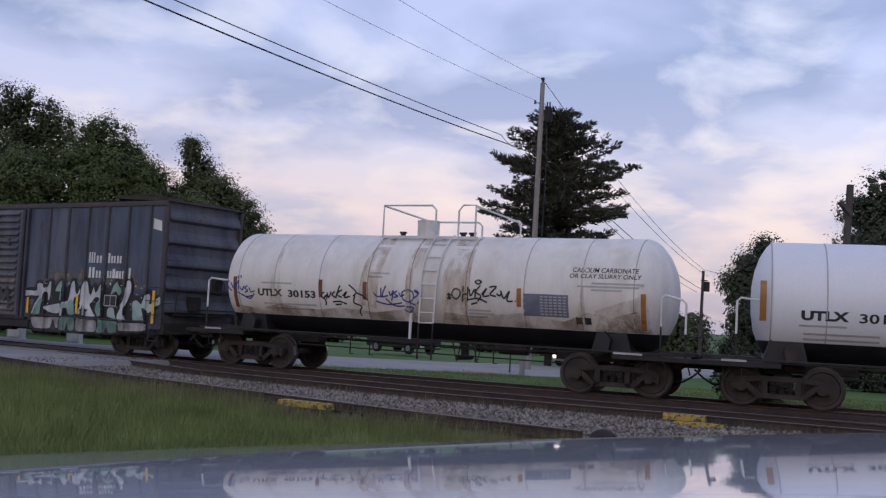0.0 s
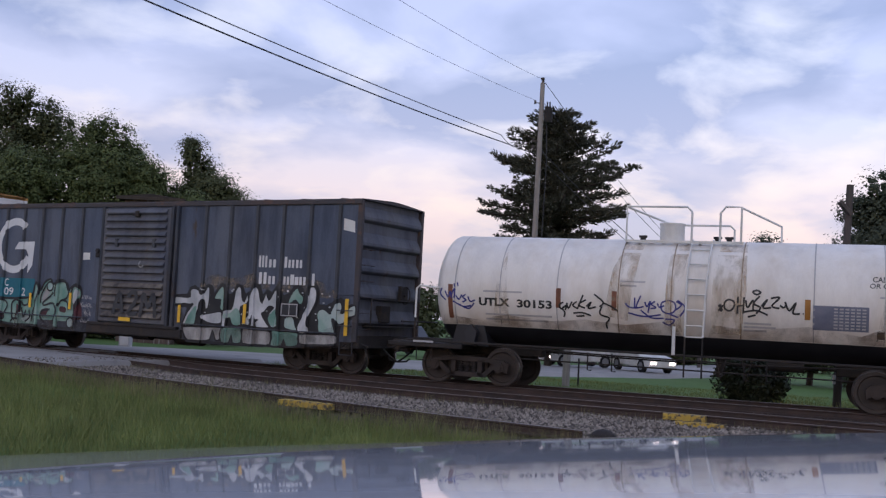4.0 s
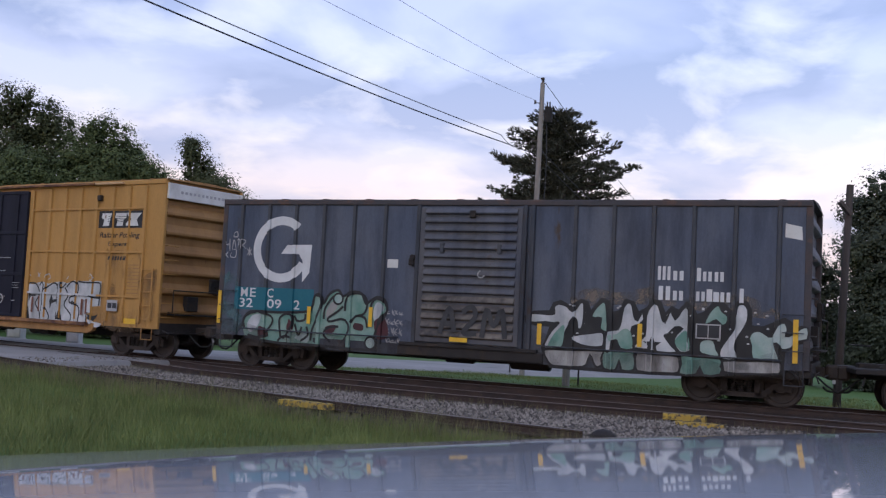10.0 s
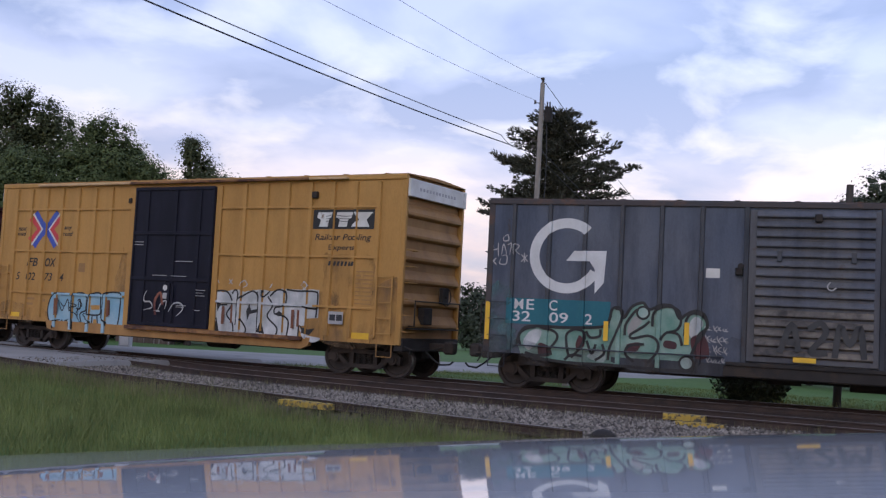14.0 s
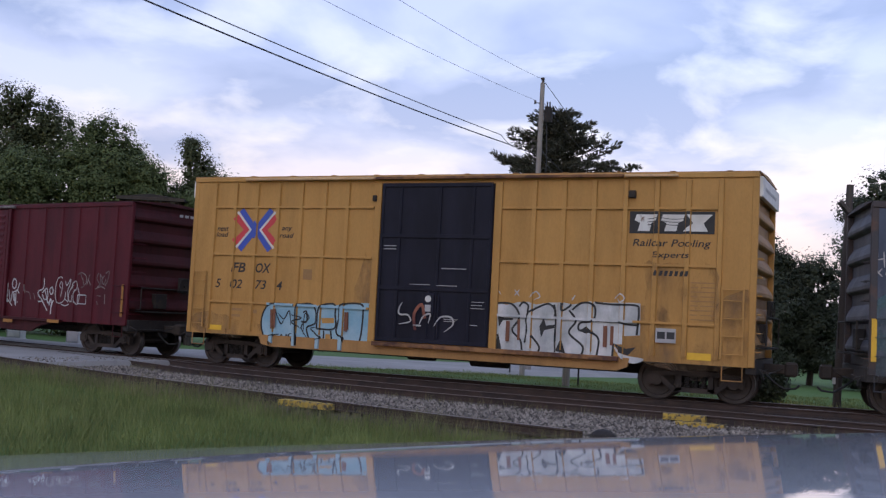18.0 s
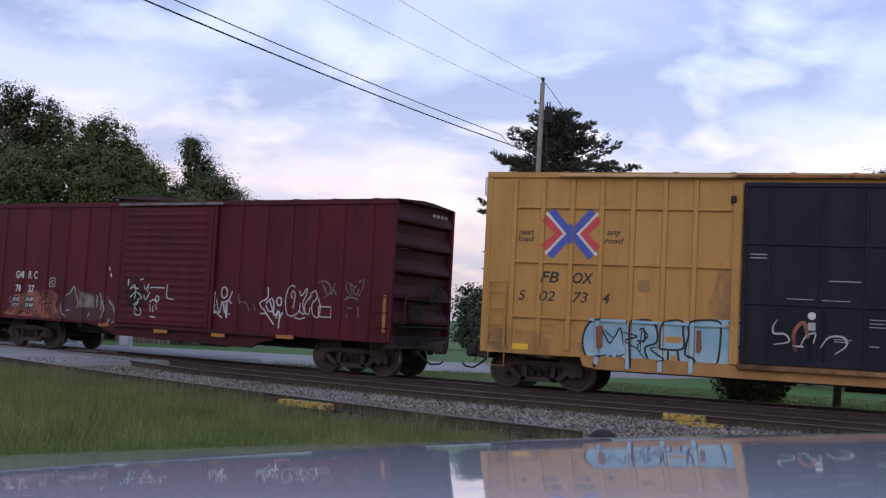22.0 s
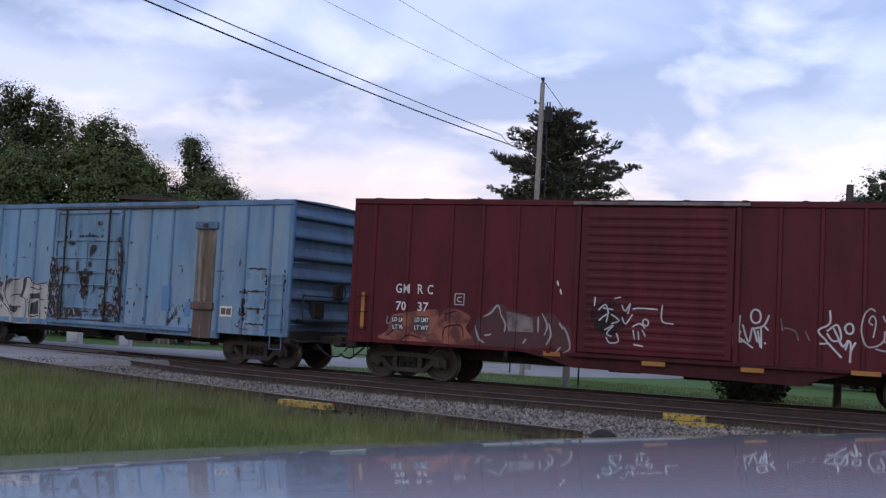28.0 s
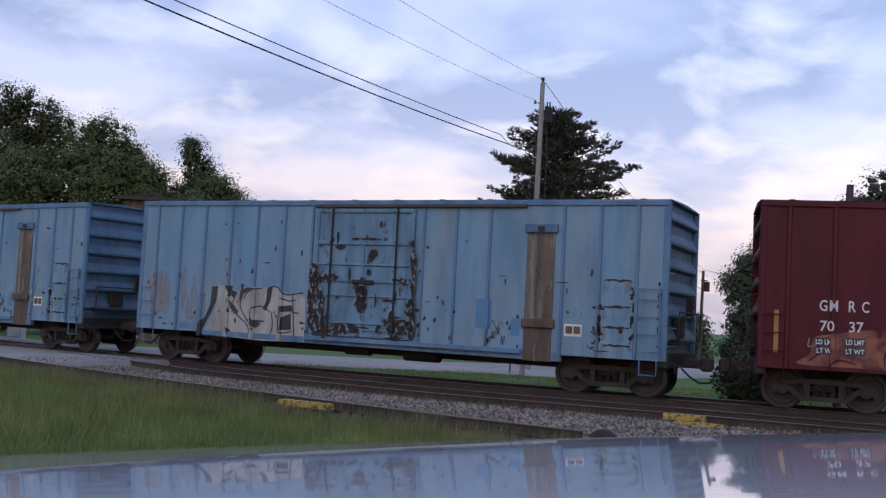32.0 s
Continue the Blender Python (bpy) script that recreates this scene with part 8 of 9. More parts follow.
        scrawl([[(0.94, 2.26), (1.04, 2.14)],
                [(1.04, 2.26), (0.94, 2.13)],
                [(0.98, 2.29), (1.00, 2.11)],
                [(1.17, 2.40), (1.08, 2.33), (1.08, 2.19), (1.19, 2.14), (1.28, 2.23), (1.28, 2.35), (1.17, 2.40)],
                [(1.37, 2.47), (1.36, 2.08)],
                [(1.50, 2.46), (1.49, 2.09)],
                [(1.37, 2.26), (1.51, 2.28)],
                [(1.54, 2.40), (1.58, 2.23), (1.70, 2.40), (1.70, 2.16)],
                [(1.78, 2.63), (1.69, 2.59), (1.77, 2.53), (1.86, 2.58), (1.78, 2.63)],
                [(1.84, 2.50), (1.72, 2.33), (1.86, 2.24), (1.77, 2.10)],
                [(1.88, 2.27), (2.01, 2.43), (1.92, 2.24), (2.09, 2.25)],
                [(2.08, 2.46), (2.27, 2.48), (2.11, 2.29), (2.27, 2.24)],
                [(2.28, 2.31), (2.36, 2.26), (2.42, 2.34)],
                [(2.39, 2.39), (2.48, 2.20), (2.62, 2.38), (2.56, 2.15), (2.71, 2.14)],
                [(1.51, 2.13), (1.78, 2.17), (2.02, 2.08)],
                [(1.59, 2.02), (1.76, 2.07)],
                [(2.77, 2.15), (2.79, 2.14)]], .042, M["gr_dark"])
        # dirt thrown up from below and washed down from the top fittings
        for pts, m in (([(-5.9, 1.52), (-5.8, 1.75), (-5.0, 1.66), (-4.2, 1.80), (-3.0, 1.70), (-2.2, 1.78), (-1.2, 1.70), (-.1, 1.85), (.1, 1.52)], "stain_brown"), ([(.7, 1.52), (.8, 1.80), (1.6, 1.72), (2.9, 1.86), (4.0, 1.70), (4.6, 1.95), (5.2, 1.85), (6.1, 2.1), (6.1, 1.52)], "stain_brown"),
                       ([(4.7, 1.52), (4.8, 2.0), (5.4, 2.2), (6.05, 2.4), (6.15, 1.52)], "stain_brown"), ([(-1.7, 1.9), (-1.55, 3.0), (-1.30, 3.70), (-.9, 3.72), (-1.0, 2.8), (-1.15, 1.8)], "stain_cream"), ([(.75, 1.6), (.8, 3.0), (.9, 3.72), (1.5, 3.72), (1.55, 2.6), (1.45, 1.6)], "stain_cream"),
                       ([(-.3, 1.6), (-.25, 3.0), (-.2, 3.72), (.2, 3.72), (.1, 2.6), (.1, 1.6)], "stain_cream"), ([(4.3, 1.6), (4.4, 2.3), (4.5, 2.6), (4.6, 1.6)], "stain_cream"), ([(-4.5, 1.6), (-4.4, 2.6), (-4.25, 3.4), (-4.1, 2.2), (-4.1, 1.6)], "stain_cream")):
            bm = blob(B(), pts, 0, False)
            for k in range(1, 9):
                bmesh.ops.bisect_plane(bm, geom=bm.verts[:] + bm.edges[:] + bm.faces[:], plane_co=(0, 0, 1.52 + k * .26), plane_no=(0, 0, 1))
            part("dirt_stain", wrap(bm, .010), M[m], car, "brown dirt run down the white paint")
    else:
        part("owner_mark", wrap(words("UTLX", -4.86, -3.86, 2.0, 2.22, 0, 0, .05)), K, car, "black painted owner's letters")
        part("car_number", wrap(words("301", -3.65, -3.10, 1.99, 2.20, 0, 0, .02)), K, car, "black painted number")
        for x0, x1, z in ((-4.9, -3.9, 1.86), (-4.8, -3.2, 1.68), (-4.8, -3.2, 1.56)):
            part("data_stencil", wrap(bars([(x0, x1)], z, z + .045, 0)), M["letter_faint"], car)
        for u, za, zb in ((-5.68, 1.95, 2.85), (5.7, 1.9, 2.8)):
            bm = B()
            for i in range(6):
                h = (zb - za) / 6
                bm.faces.new([bm.verts.new((x, -.002, z)) for x, z in ((u - .07, za + i * h), (u + .07, za + i * h), (u + .07, za + i * h + h), (u - .07, za + i * h + h))])
            part("reflector", wrap(bm), M["stripe_old"], car, "dull orange reflective strip")
    add_trucks(car, 5.15)
    return car


for maker, at in ((lambda: tank_car(False), 29.82), (lambda: tank_car(True), 15.73), (slate_boxcar, 0.0), (yellow_boxcar, -17.641), (red_boxcar, -35.514), (lambda: blue_boxcar(True), -52.867), (lambda: blue_boxcar(False), -70.7)):
    c = maker()
    CARS.append((c, at, 5.15 if "tank" in c.name else 6.25))
for k in ("truck", "wheelset"):
    for o in (*KIT[k].children_recursive, KIT[k]):
        bpy.data.objects.remove(o)


# ---- poles, posts and wires ----
def pole(name, x, y, z0, z1, r0, r1, mat, label, lean=0.0, kind="utility pole"):
    p = empty(name, label, kind)
    p.location = (x, y, z0)
    bm = B()
    n = 14
    for i in range(n):
        a, b = i / n, (i + 1) / n
        rod(bm, (lean * a, 0, (z1 - z0) * a - (0.3 if i == 0 else 0)), (lean * b, 0, (z1 - z0) * b), r0 + (r1 - r0) * a, 14, r0 + (r1 - r0) * b)
    bmesh.ops.remove_doubles(bm, verts=bm.verts, dist=0.002)
    part("shaft", bm, mat, p)
    return p


up = pole("utility_pole", 4.18, 47.7, ground_z(4.18, 47.7), 12.86, .15, .105, M["pole_wood"], "tall weathered grey wooden utility pole with a transformer", .10)
gz = ground_z(4.12, 47.7)
top = 12.86 - gz
bm = B()
rod(bm, (.10, 0, top), (.10, 0, top + .18), .05, 10)
rod(bm, (.10, 0, top + .14), (.10, 0, top + .26), .085, 10)
part("top_insulator", bm, M["pole_dark"], up)
bm = B()
rod(bm, (.42, -.05, top - 1.86), (.42, -.05, top - 1.26), .20, 18)
rod(bm, (.42, -.05, top - 1.26), (.42, -.05, top - 1.14), .14, 14)
for q in (-.1, .1):
    rod(bm, (.42 + q * .6, -.05, top - 1.16), (.42 + q * .6, -.05, top - 0.88), .035, 8)
part("transformer", bm, M["under"], up, "dark can transformer")
bm = B()
box(bm, .12, .3, -.05, .05, top - 1.76, top - 1.56)
part("transformer_bracket", bm, M["metal_grey"], up)
for z, q in ((top - 0.96, -.22), (top - 2.76, -.25), (top - 3.06, -.25)):
    bm = B()
    rod(bm, (0.05, 0, z), (q, -.1, z), .025, 6)
    rod(bm, (q, -.1, z - .06), (q, -.1, z + .1), .05, 8)
    part("insulator", bm, M["pole_dark"], up)
bm = B()
bent(bm, [(.35, -.15, top - 1.96), (.42, -.2, top - 3.76), (.38, -.22, top - 5.76), (.30, -.2, top - 9.26)], .022, 5)
part("riser_cable", bm, M["wire"], up, "dark cable hanging down the pole")

mast = pole("short_pole", 4.22, 33.8, ground_z(4.22, 33.8), 4.05, .125, .11, M["pole_wood"], "short weathered grey wooden pole behind the tracks", .05, "pole")
bm = B()
box(bm, -.05, .05, -.135, -.12, 2.15, 2.35)
part("tag_plate", bm, M["off_white"], mast, "small white tag plate")
stub = pole("stub_pole", 10.25, 26.5, ground_z(10.25, 26.5), 5.62, .105, .09, M["pole_dark"], "dark stub of a wooden pole beside the tracks", .22, "pole")
bm = B()
box(bm, -.16, -.08, -.13, -.115, .75, .98)
part("tag_plate", bm, M["off_white"], stub, "small white tag plate")
bm = B()
for q in (-.06, .05):
    box(bm, -.42, .02, q - .045, q + .04, -.05, .05, .01)
bmesh.ops.transform(bm, matrix=pose(.19, -.12, 5.62 - ground_z(10.25, 26.5) - .78, 0, 48, 0), verts=bm.verts)
part("broken_arm", bm, M["pole_dark"], stub, "broken stub of a wooden crossarm")
far_pole = pole("utility_pole", 24.0, 95, ground_z(24, 95), 7.2, .17, .13, M["pole_dark"], "distant wooden utility pole with a small transformer", .15)
bm = B()
rod(bm, (.5, 0, 7.2 - ground_z(24, 95) - 1.9), (.5, 0, 7.2 - ground_z(24, 95) - 1.0), .28, 12)
box(bm, -.05, .55, -.06, .06, 7.2 - ground_z(24, 95) - .95, 7.2 - ground_z(24, 95) - .85)
part("transformer", bm, M["under"], far_pole, "dark can transformer")


def wire(a, b, sag, r, label):
    a, b = Vector(a), Vector(b)
    cu = []
    n = 24
    for i in range(n + 1):
        t = i / n
        p = a.lerp(b, t)
        p.z -= sag * 4 * t * (1 - t)
        cu.append(p)
    bm = bent(B(), cu, r, 5)
    ob = part("overhead_wire", bm, M["wire"], None)
    tagged(ob, label, "wire", "overhead wires")


def aim(px, py, dist):
    """A place along the view at that depth, from offsets in thousandths of the lens' length."""
    v = VIEW.to_3x3() @ Vector((px, py, -1.0))
    return EYE + v * (dist / v.y)


wire(aim(-.3756, .2788, 24.0), (2.95, 47.6, 9.83), .16, .026, "thick dark service cable high over the tracks")
wire(aim(-.3480, .2800, 24.0), (2.42, 47.6, 10.30), .10, .019, "thick dark service cable high over the tracks")
wire((2.95, 47.6, 9.83), (4.05, 47.65, 9.50), .02, .02, "short cable end at the utility pole")
wire((2.42, 47.6, 10.30), (3.05, 47.6, 9.74), .05, .016, "short cable end at the utility pole")
wire(aim(-.1670, .2685, 24.0), (4.0, 47.6, 12.0), .12, .006, "thin overhead wire to the utility pole")
wire(aim(-.1010, .2780, 24.0), (4.22, 47.7, 13.06), .12, .006, "thin overhead wire to the utility pole")
wire((4.26, 47.7, 13.06), (24.1, 95, 7.4), .8, .016, "thin wire running on to the distant pole")
wire((4.4, 47.7, 11.9), (24.6, 95, 6.7), .8, .016, "thin wire running on to the distant pole")
wire((4.2, 47.7, 9.8), (24.0, 95, 5.5), .6, .026, "cable running on to the distant pole")
wire((4.2, 47.7, 9.4), (23.6, 95, 5.2), .6, .020, "cable running on to the distant pole")
wire((24.1, 95, 7.3), (70, 140, 6.5), .6, .016, "thin wire beyond the distant pole")


# ---- trees ----
RNG = np.random.default_rng(4)


def quads(name, C, A, Bv, mat, parent):
    """Many small four-cornered leaves: centres C, half axes A and Bv."""
    n = len(C)
    V = np.stack([C - A * .9 - Bv * .25, C + A * .1 - Bv, C + A, C - A * .05 + Bv], 1).reshape(-1, 3)
    me = bpy.data.meshes.new(name)
    me.vertices.add(4 * n)
    me.vertices.foreach_set("co", V.astype(np.float32).ravel())
    me.loops.add(4 * n)
    me.loops.foreach_set("vertex_index", np.arange(4 * n, dtype=np.int32))
    me.polygons.add(n)
    me.polygons.foreach_set("loop_start", np.arange(0, 4 * n, 4, dtype=np.int32))
    me.update(calc_edges=True)
    me.materials.append(mat)
    ob = new(name, me)
    ob.parent = parent
    return ob


def rand_dirs(n):
    v = RNG.normal(size=(n, 3))
    return v / np.linalg.norm(v, axis=1, keepdims=True)


def leafy_tree(x, y, h, lobes, mat, label, leaves=9000, size=.12, low=.12):
    """A broad-leaved tree: trunk, forking limbs, and a crown of lobes (dx, dy, dz as part of h, rx, rz), uneven, with gaps."""
    z0 = ground_z(x, y)
    tr = empty("tree", label, "tree", "trees behind the tracks")
    tr.location = (x, y, z0)
    bm = B()
    n = 7
    px, py = 0.0, 0.0
    for i in range(n):
        a, b = i / n * .8 * h, (i + 1) / n * .8 * h
        qx, qy = px + RNG.uniform(-.12, .12), py + RNG.uniform(-.12, .12)
        rod(bm, (px, py, a - (.3 if i == 0 else 0)), (qx, qy, b), .026 * h * (1 - .85 * i / n), 9, .026 * h * (1 - .85 * (i + 1) / n))
        px, py = qx, qy
    part("trunk", bm, M["bark"], tr)
    C, clumps = [], []
    for dx, dy, dz, rx, rz in lobes:
        k = max(20, int(90 * rx * rx * rz / 6))
        d = rand_dirs(k) * (RNG.uniform(.45, 1.05, (k, 1)) ** .6)
        clumps.append(np.array([dx, dy, dz * h]) + d * np.array([rx, rx, rz]))
    P = np.concatenate(clumps)
    bm = B()
    for p in P[RNG.choice(len(P), min(26, len(P)), replace=False)]:
        zb = max(h * .15, p[2] * RNG.uniform(.45, .75))
        bent(bm, [(0, 0, zb), (p[0] * .5, p[1] * .5, zb + (p[2] - zb) * .4), tuple(p)], .006 * h * .8, 5)
    part("branchwork", bm, M["bark"], tr)
    idx = RNG.integers(0, len(P), leaves)
    rad = RNG.choice([.30, .55, .80, 1.05], len(P))[idx][:, None]
    out = rand_dirs(leaves)
    C = P[idx] + out * rad * (RNG.uniform(0, 1, (leaves, 1)) ** .5) * np.array([1, 1, .75])
    C[:, 2] = np.maximum(C[:, 2], low)
    # leaves face outwards and up, each a little askew
    axis = C - np.stack([np.zeros(leaves), np.zeros(leaves), C[:, 2] * .8], 1)
    axis /= np.linalg.norm(axis, axis=1, keepdims=True) + 1e-6
    face = out * .7 + axis * .6 + np.array([0, 0, .35]) + RNG.normal(0, .35, (leaves, 3))
    A = np.cross(face, rand_dirs(leaves))
    A /= np.linalg.norm(A, axis=1, keepdims=True) + 1e-6
    Bv = np.cross(face, A)
    Bv /= np.linalg.norm(Bv, axis=1, keepdims=True) + 1e-6
    s = RNG.uniform(.6, 1.25, (leaves, 1)) * size
    k = leaves // 11
    big = RNG.integers(0, len(P), k)
    Q = P[big] * np.array([.70, .70, .95]) + rand_dirs(k) * .35
    ax = rand_dirs(k)
    bx = np.cross(ax, rand_dirs(k))
    s2 = RNG.uniform(.7, 1.3, (k, 1)) * size * 2.6
    quads("crown", np.concatenate([C, Q]), np.concatenate([A * s, ax * s2]), np.concatenate([Bv * s * .7, bx * s2 * .7]), mat, tr)
    return tr


def pine(x, y, top, widths, label, tiers=17, per=9, blade=.24, tuft=.40, seed=1):
    """A ragged pine: tiers of long limbs, each carrying separate tufts of needles, with sky between them."""
    R = np.random.default_rng(seed)
    z0 = ground_z(x, y)
    h = top - z0
    tr = empty("pine_tree", label, "conifer", "trees behind the tracks")
    tr.location = (x, y, z0)
    bm = B()
    rod(bm, (0, 0, -.3), (0, 0, h * .97), .016 * h, 10, .03)
    part("trunk", bm, M["bark"], tr)
    bm = B()
    T, TD, TR = [], [], []
    for i in range(tiers):
        f = (i + .7) / tiers
        zt = h * (.06 + .94 * f)
        w = float(np.interp(f, np.linspace(0, 1, len(widths)), widths))
        for k in range(per):
            az = (k + R.uniform(-.4, .4)) * 2 * math.pi / per + i * 1.9
            ln = w * R.choice([.45, .6, .82, .98, 1.14]) * R.uniform(.88, 1.06)
            d = np.array([math.cos(az), math.sin(az), 0])
            z = zt + R.uniform(-.35, .35)
            rise = R.uniform(-.24, .16) + .50 * max(f - .62, 0)
            pts = [np.array([0, 0, z])]
            for t in (.35, .7, 1.0):
                pts.append(np.array([0, 0, z + rise * ln * t + .14 * ln * t * t - .04]) + d * ln * t)
            bent(bm, [tuple(p) for p in pts], .018 + .007 * ln, 4)
            m = max(3, int(ln / .21))
            for j in range(m):
                t = .08 + .92 * (j + R.uniform(.3, .9)) / m
                c = np.array([0, 0, z + rise * ln * t + .14 * ln * t * t]) + d * ln * min(t, 1.0)
                side = np.array([-d[1], d[0], 0]) * R.normal(0, .34) * (.4 + ln * .26) * (1.15 - .5 * t)
                T.append(c + side + np.array([0, 0, R.uniform(-.22, .30) * (1.35 - .9 * t)]))
                TD.append(d * .8 + side * .5 + np.array([0, 0, .35]))
                TR.append(tuft * R.uniform(.6, 1.15) * (1.15 - .40 * t))
    part("branchwork", bm, M["bark"], tr)
    T, TD, TR = np.array(T), np.array(TD), np.array(TR)
    for q in range(5):
        pts = np.array([[0, 0, h * (.975 - .02 * q)]])
        T, TD, TR = np.concatenate([T, pts]), np.concatenate([TD, [[0, 0, 1.0]]]), np.concatenate([TR, [tuft * .8]])
    n = 34
    i = np.repeat(np.arange(len(T)), n)
    v = R.normal(size=(len(i), 3))
    v /= np.linalg.norm(v, axis=1, keepdims=True)
    C = T[i] + v * (TR[i] * R.uniform(.1, 1, len(i)) ** .6)[:, None] * np.array([1, 1, .62])
    A = v * .8 + TD[i] + R.normal(0, .25, (len(i), 3))
    A /= np.linalg.norm(A, axis=1, keepdims=True)
    Bv = np.cross(A, R.normal(size=(len(i), 3)))
    Bv /= np.linalg.norm(Bv, axis=1, keepdims=True)
    s = R.uniform(.6, 1.2, (len(i), 1)) * blade
    quads("needles", C, A * s * .62, Bv * s * .17, M["needles"], tr)
    return tr


pine(6.40, 60, 13.95, [2.9] * 8 + [3.1, 3.3, 3.4, 3.7, 4.1, 4.3, 4.2, 3.7, 3.1, 2.8, 2.5, 1.9, .6], "large dark ragged pine with tufted limbs", 20, 14, .22, .42, 3)
TALL = M["leaf_dark"]


def crown_tree(x, y, top, lobes, mat, label, leaves, size=.108):
    """As leafy_tree, with the lobes' heights given above the rails: (dx, z, rx, rz)."""
    z0 = ground_z(x, y)
    h = top - z0
    return leafy_tree(x, y, h, [(dx, (k % 3 - 1) * .5, (z - z0) / h, rx, rz) for k, (dx, z, rx, rz) in enumerate(lobes)], mat, label, int(leaves * 2.6), size * .70)


crown_tree(-31.4, 68, 16.0, [(0, 13.6, 2.3, 2.0), (-1, 9.5, 3.2, 3.2), (.6, 5.0, 3.4, 3.4), (0, 1.5, 3, 2)], TALL, "tall dark green broad-leaved tree", 30000)
crown_tree(-27.5, 66, 15.9, [(-.9, 13.9, 1.2, 1.3), (.4, 13.4, 1.5, 1.7), (1.6, 13.3, .7, .9), (2.6, 12.6, .8, .8), (2.9, 11.3, .8, .9), (0, 10.5, 2.6, 2.4), (.2, 7.0, 3.0, 3.0), (0, 3.0, 3.2, 2.6)], TALL, "tall dark green broad-leaved tree", 36000)
crown_tree(-20.9, 62, 13.1, [(.2, 11.4, 1.6, 1.3), (-1.2, 10.8, 1.5, 1.3), (1.3, 10.0, 1.3, 1.4), (0, 8.6, 2.8, 2.4), (1.5, 10.7, .9, .8), (2.2, 9.3, 1.1, 1.2), (2.8, 8.2, 1.0, 1.3), (3.3, 6.6, 1.2, 1.5), (.3, 5.0, 3.5, 2.8), (0, 1.5, 3.4, 2.2)], M["leaf_mid"], "rounded green broad-leaved tree", 44000)
crown_tree(-24.3, 60, 10.9, [(0, 8.6, 2.0, 1.8), (-.6, 6.0, 2.6, 2.4), (.6, 3.0, 2.8, 2.4)], M["leaf_mid"], "rounded green broad-leaved tree", 26000)
crown_tree(-29.2, 61, 10.8, [(0, 8.4, 2.6, 1.8), (-.6, 5.5, 3.0, 2.6), (.6, 2.5, 3, 2.2)], TALL, "rounded green broad-leaved tree", 24000)
crown_tree(-17.6, 61.4, 10.4, [(-.7, 9.5, .8, .9), (0, 8.8, .9, .9), (.6, 8.0, .9, .8), (-.3, 7.6, 1.2, 1.2), (.7, 6.6, 1.3, 1.2), (1.3, 5.8, 1.2, 1.2), (-.2, 4.6, 1.6, 1.8), (.9, 4.2, 1.6, 1.6), (0, 2.0, 1.9, 1.8)], M["leaf_mid"], "small green leafy tree", 22000)
crown_tree(-15.8, 64, 12.3, [(-.1, 11.1, .42, .9), (.5, 9.9, .85, .9), (-.45, 8.9, .95, 1.0), (1.0, 8.5, 1.3, 1.2), (0, 6.0, 1.7, 1.8), (0, 3.0, 2.2, 2.2)], TALL, "pointed dark tree behind the road", 17000)
crown_tree(-13.6, 63, 9.9, [(0, 8.9, .7, .8), (.6, 8.0, 1.0, .9), (1.1, 6.9, 1.3, 1.1), (1.5, 7.4, .9, .8), (2.0, 6.2, .8, .9), (.9, 5.0, 1.9, 1.8), (.4, 2.0, 2.0, 2.0)], TALL, "small pointed dark tree behind the road", 13000)
crown_tree(-14.2, 58.6, 8.1, [(0, 7.0, .7, .8), (.1, 5.4, 1.1, 1.4), (0, 2.6, 1.4, 1.8)], M["leaf_mid"], "small bright green leafy tree", 8000, .11)


def far_house(x0, x1, y0, y1, top):
    """A house behind the trees, of which only the shallow dark roof rises over the train."""
    cx, cy = (x0 + x1) / 2, (y0 + y1) / 2
    z0 = ground_z(cx, cy)
    ob = empty("house", "brown house with a shallow dark roof among trees", "house")
    ob.location = (cx, cy, z0)
    w, d, h = (x1 - x0) / 2, (y1 - y0) / 2, top - z0
    for a, b, c, e in ((-w + .4, w - .4, -d + .4, -d + .6), (-w + .4, w - .4, d - .6, d - .4), (-w + .4, -w + .6, -d + .6, d - .6), (w - .6, w - .4, -d + .6, d - .6)):
        bm = B()
        box(bm, a, b, c, e, -.3, h - .28)
        part("wall", bm, M["brown_door"], ob)
    bm = prism(B(), [(-w, h - .28), (w, h - .28), (w, h - .14), (0, h + .06), (-w, h - .14)], -d, d)
    part("roof", bm, M["under"], ob, "dark weathered roof")
    bm = B()
    box(bm, -w, w, -d - .03, -d, h - .30, h - .12, .005)
    part("fascia", bm, M["bark"], ob)
    for u in (-w * .45, w * .40):
        bm = B()
        box(bm, u - .5, u + .5, -d + .36, -d + .4, h - 1.9, h - .7)
        part("window", bm, M["under"], ob, "dark window under the eaves")


far_house(-18.3, -14.5, 57.0, 59.0, 7.62)
crown_tree(17.1, 55, 6.8, [(-.9, 5.3, .45, .55), (.2, 6.0, .4, .6), (1.2, 5.5, .55, .55), (-1.5, 4.3, .55, .6), (0, 4.5, .95, .9), (1.7, 4.3, .65, .7), (-.6, 2.8, 1.4, 1.2), (1.0, 2.6, 1.4, 1.3), (0, .6, 1.9, 1.3)], M["leaf_bush"], "dark rounded leafy tree behind the lawn", 16000, .11)
crown_tree(20.5, 57, 6.4, [(0, 4.6, 1.6, 1.4), (0, 2.0, 2.2, 2.0)], M["leaf_bush"], "dark rounded leafy tree behind the lawn", 9000, .11)
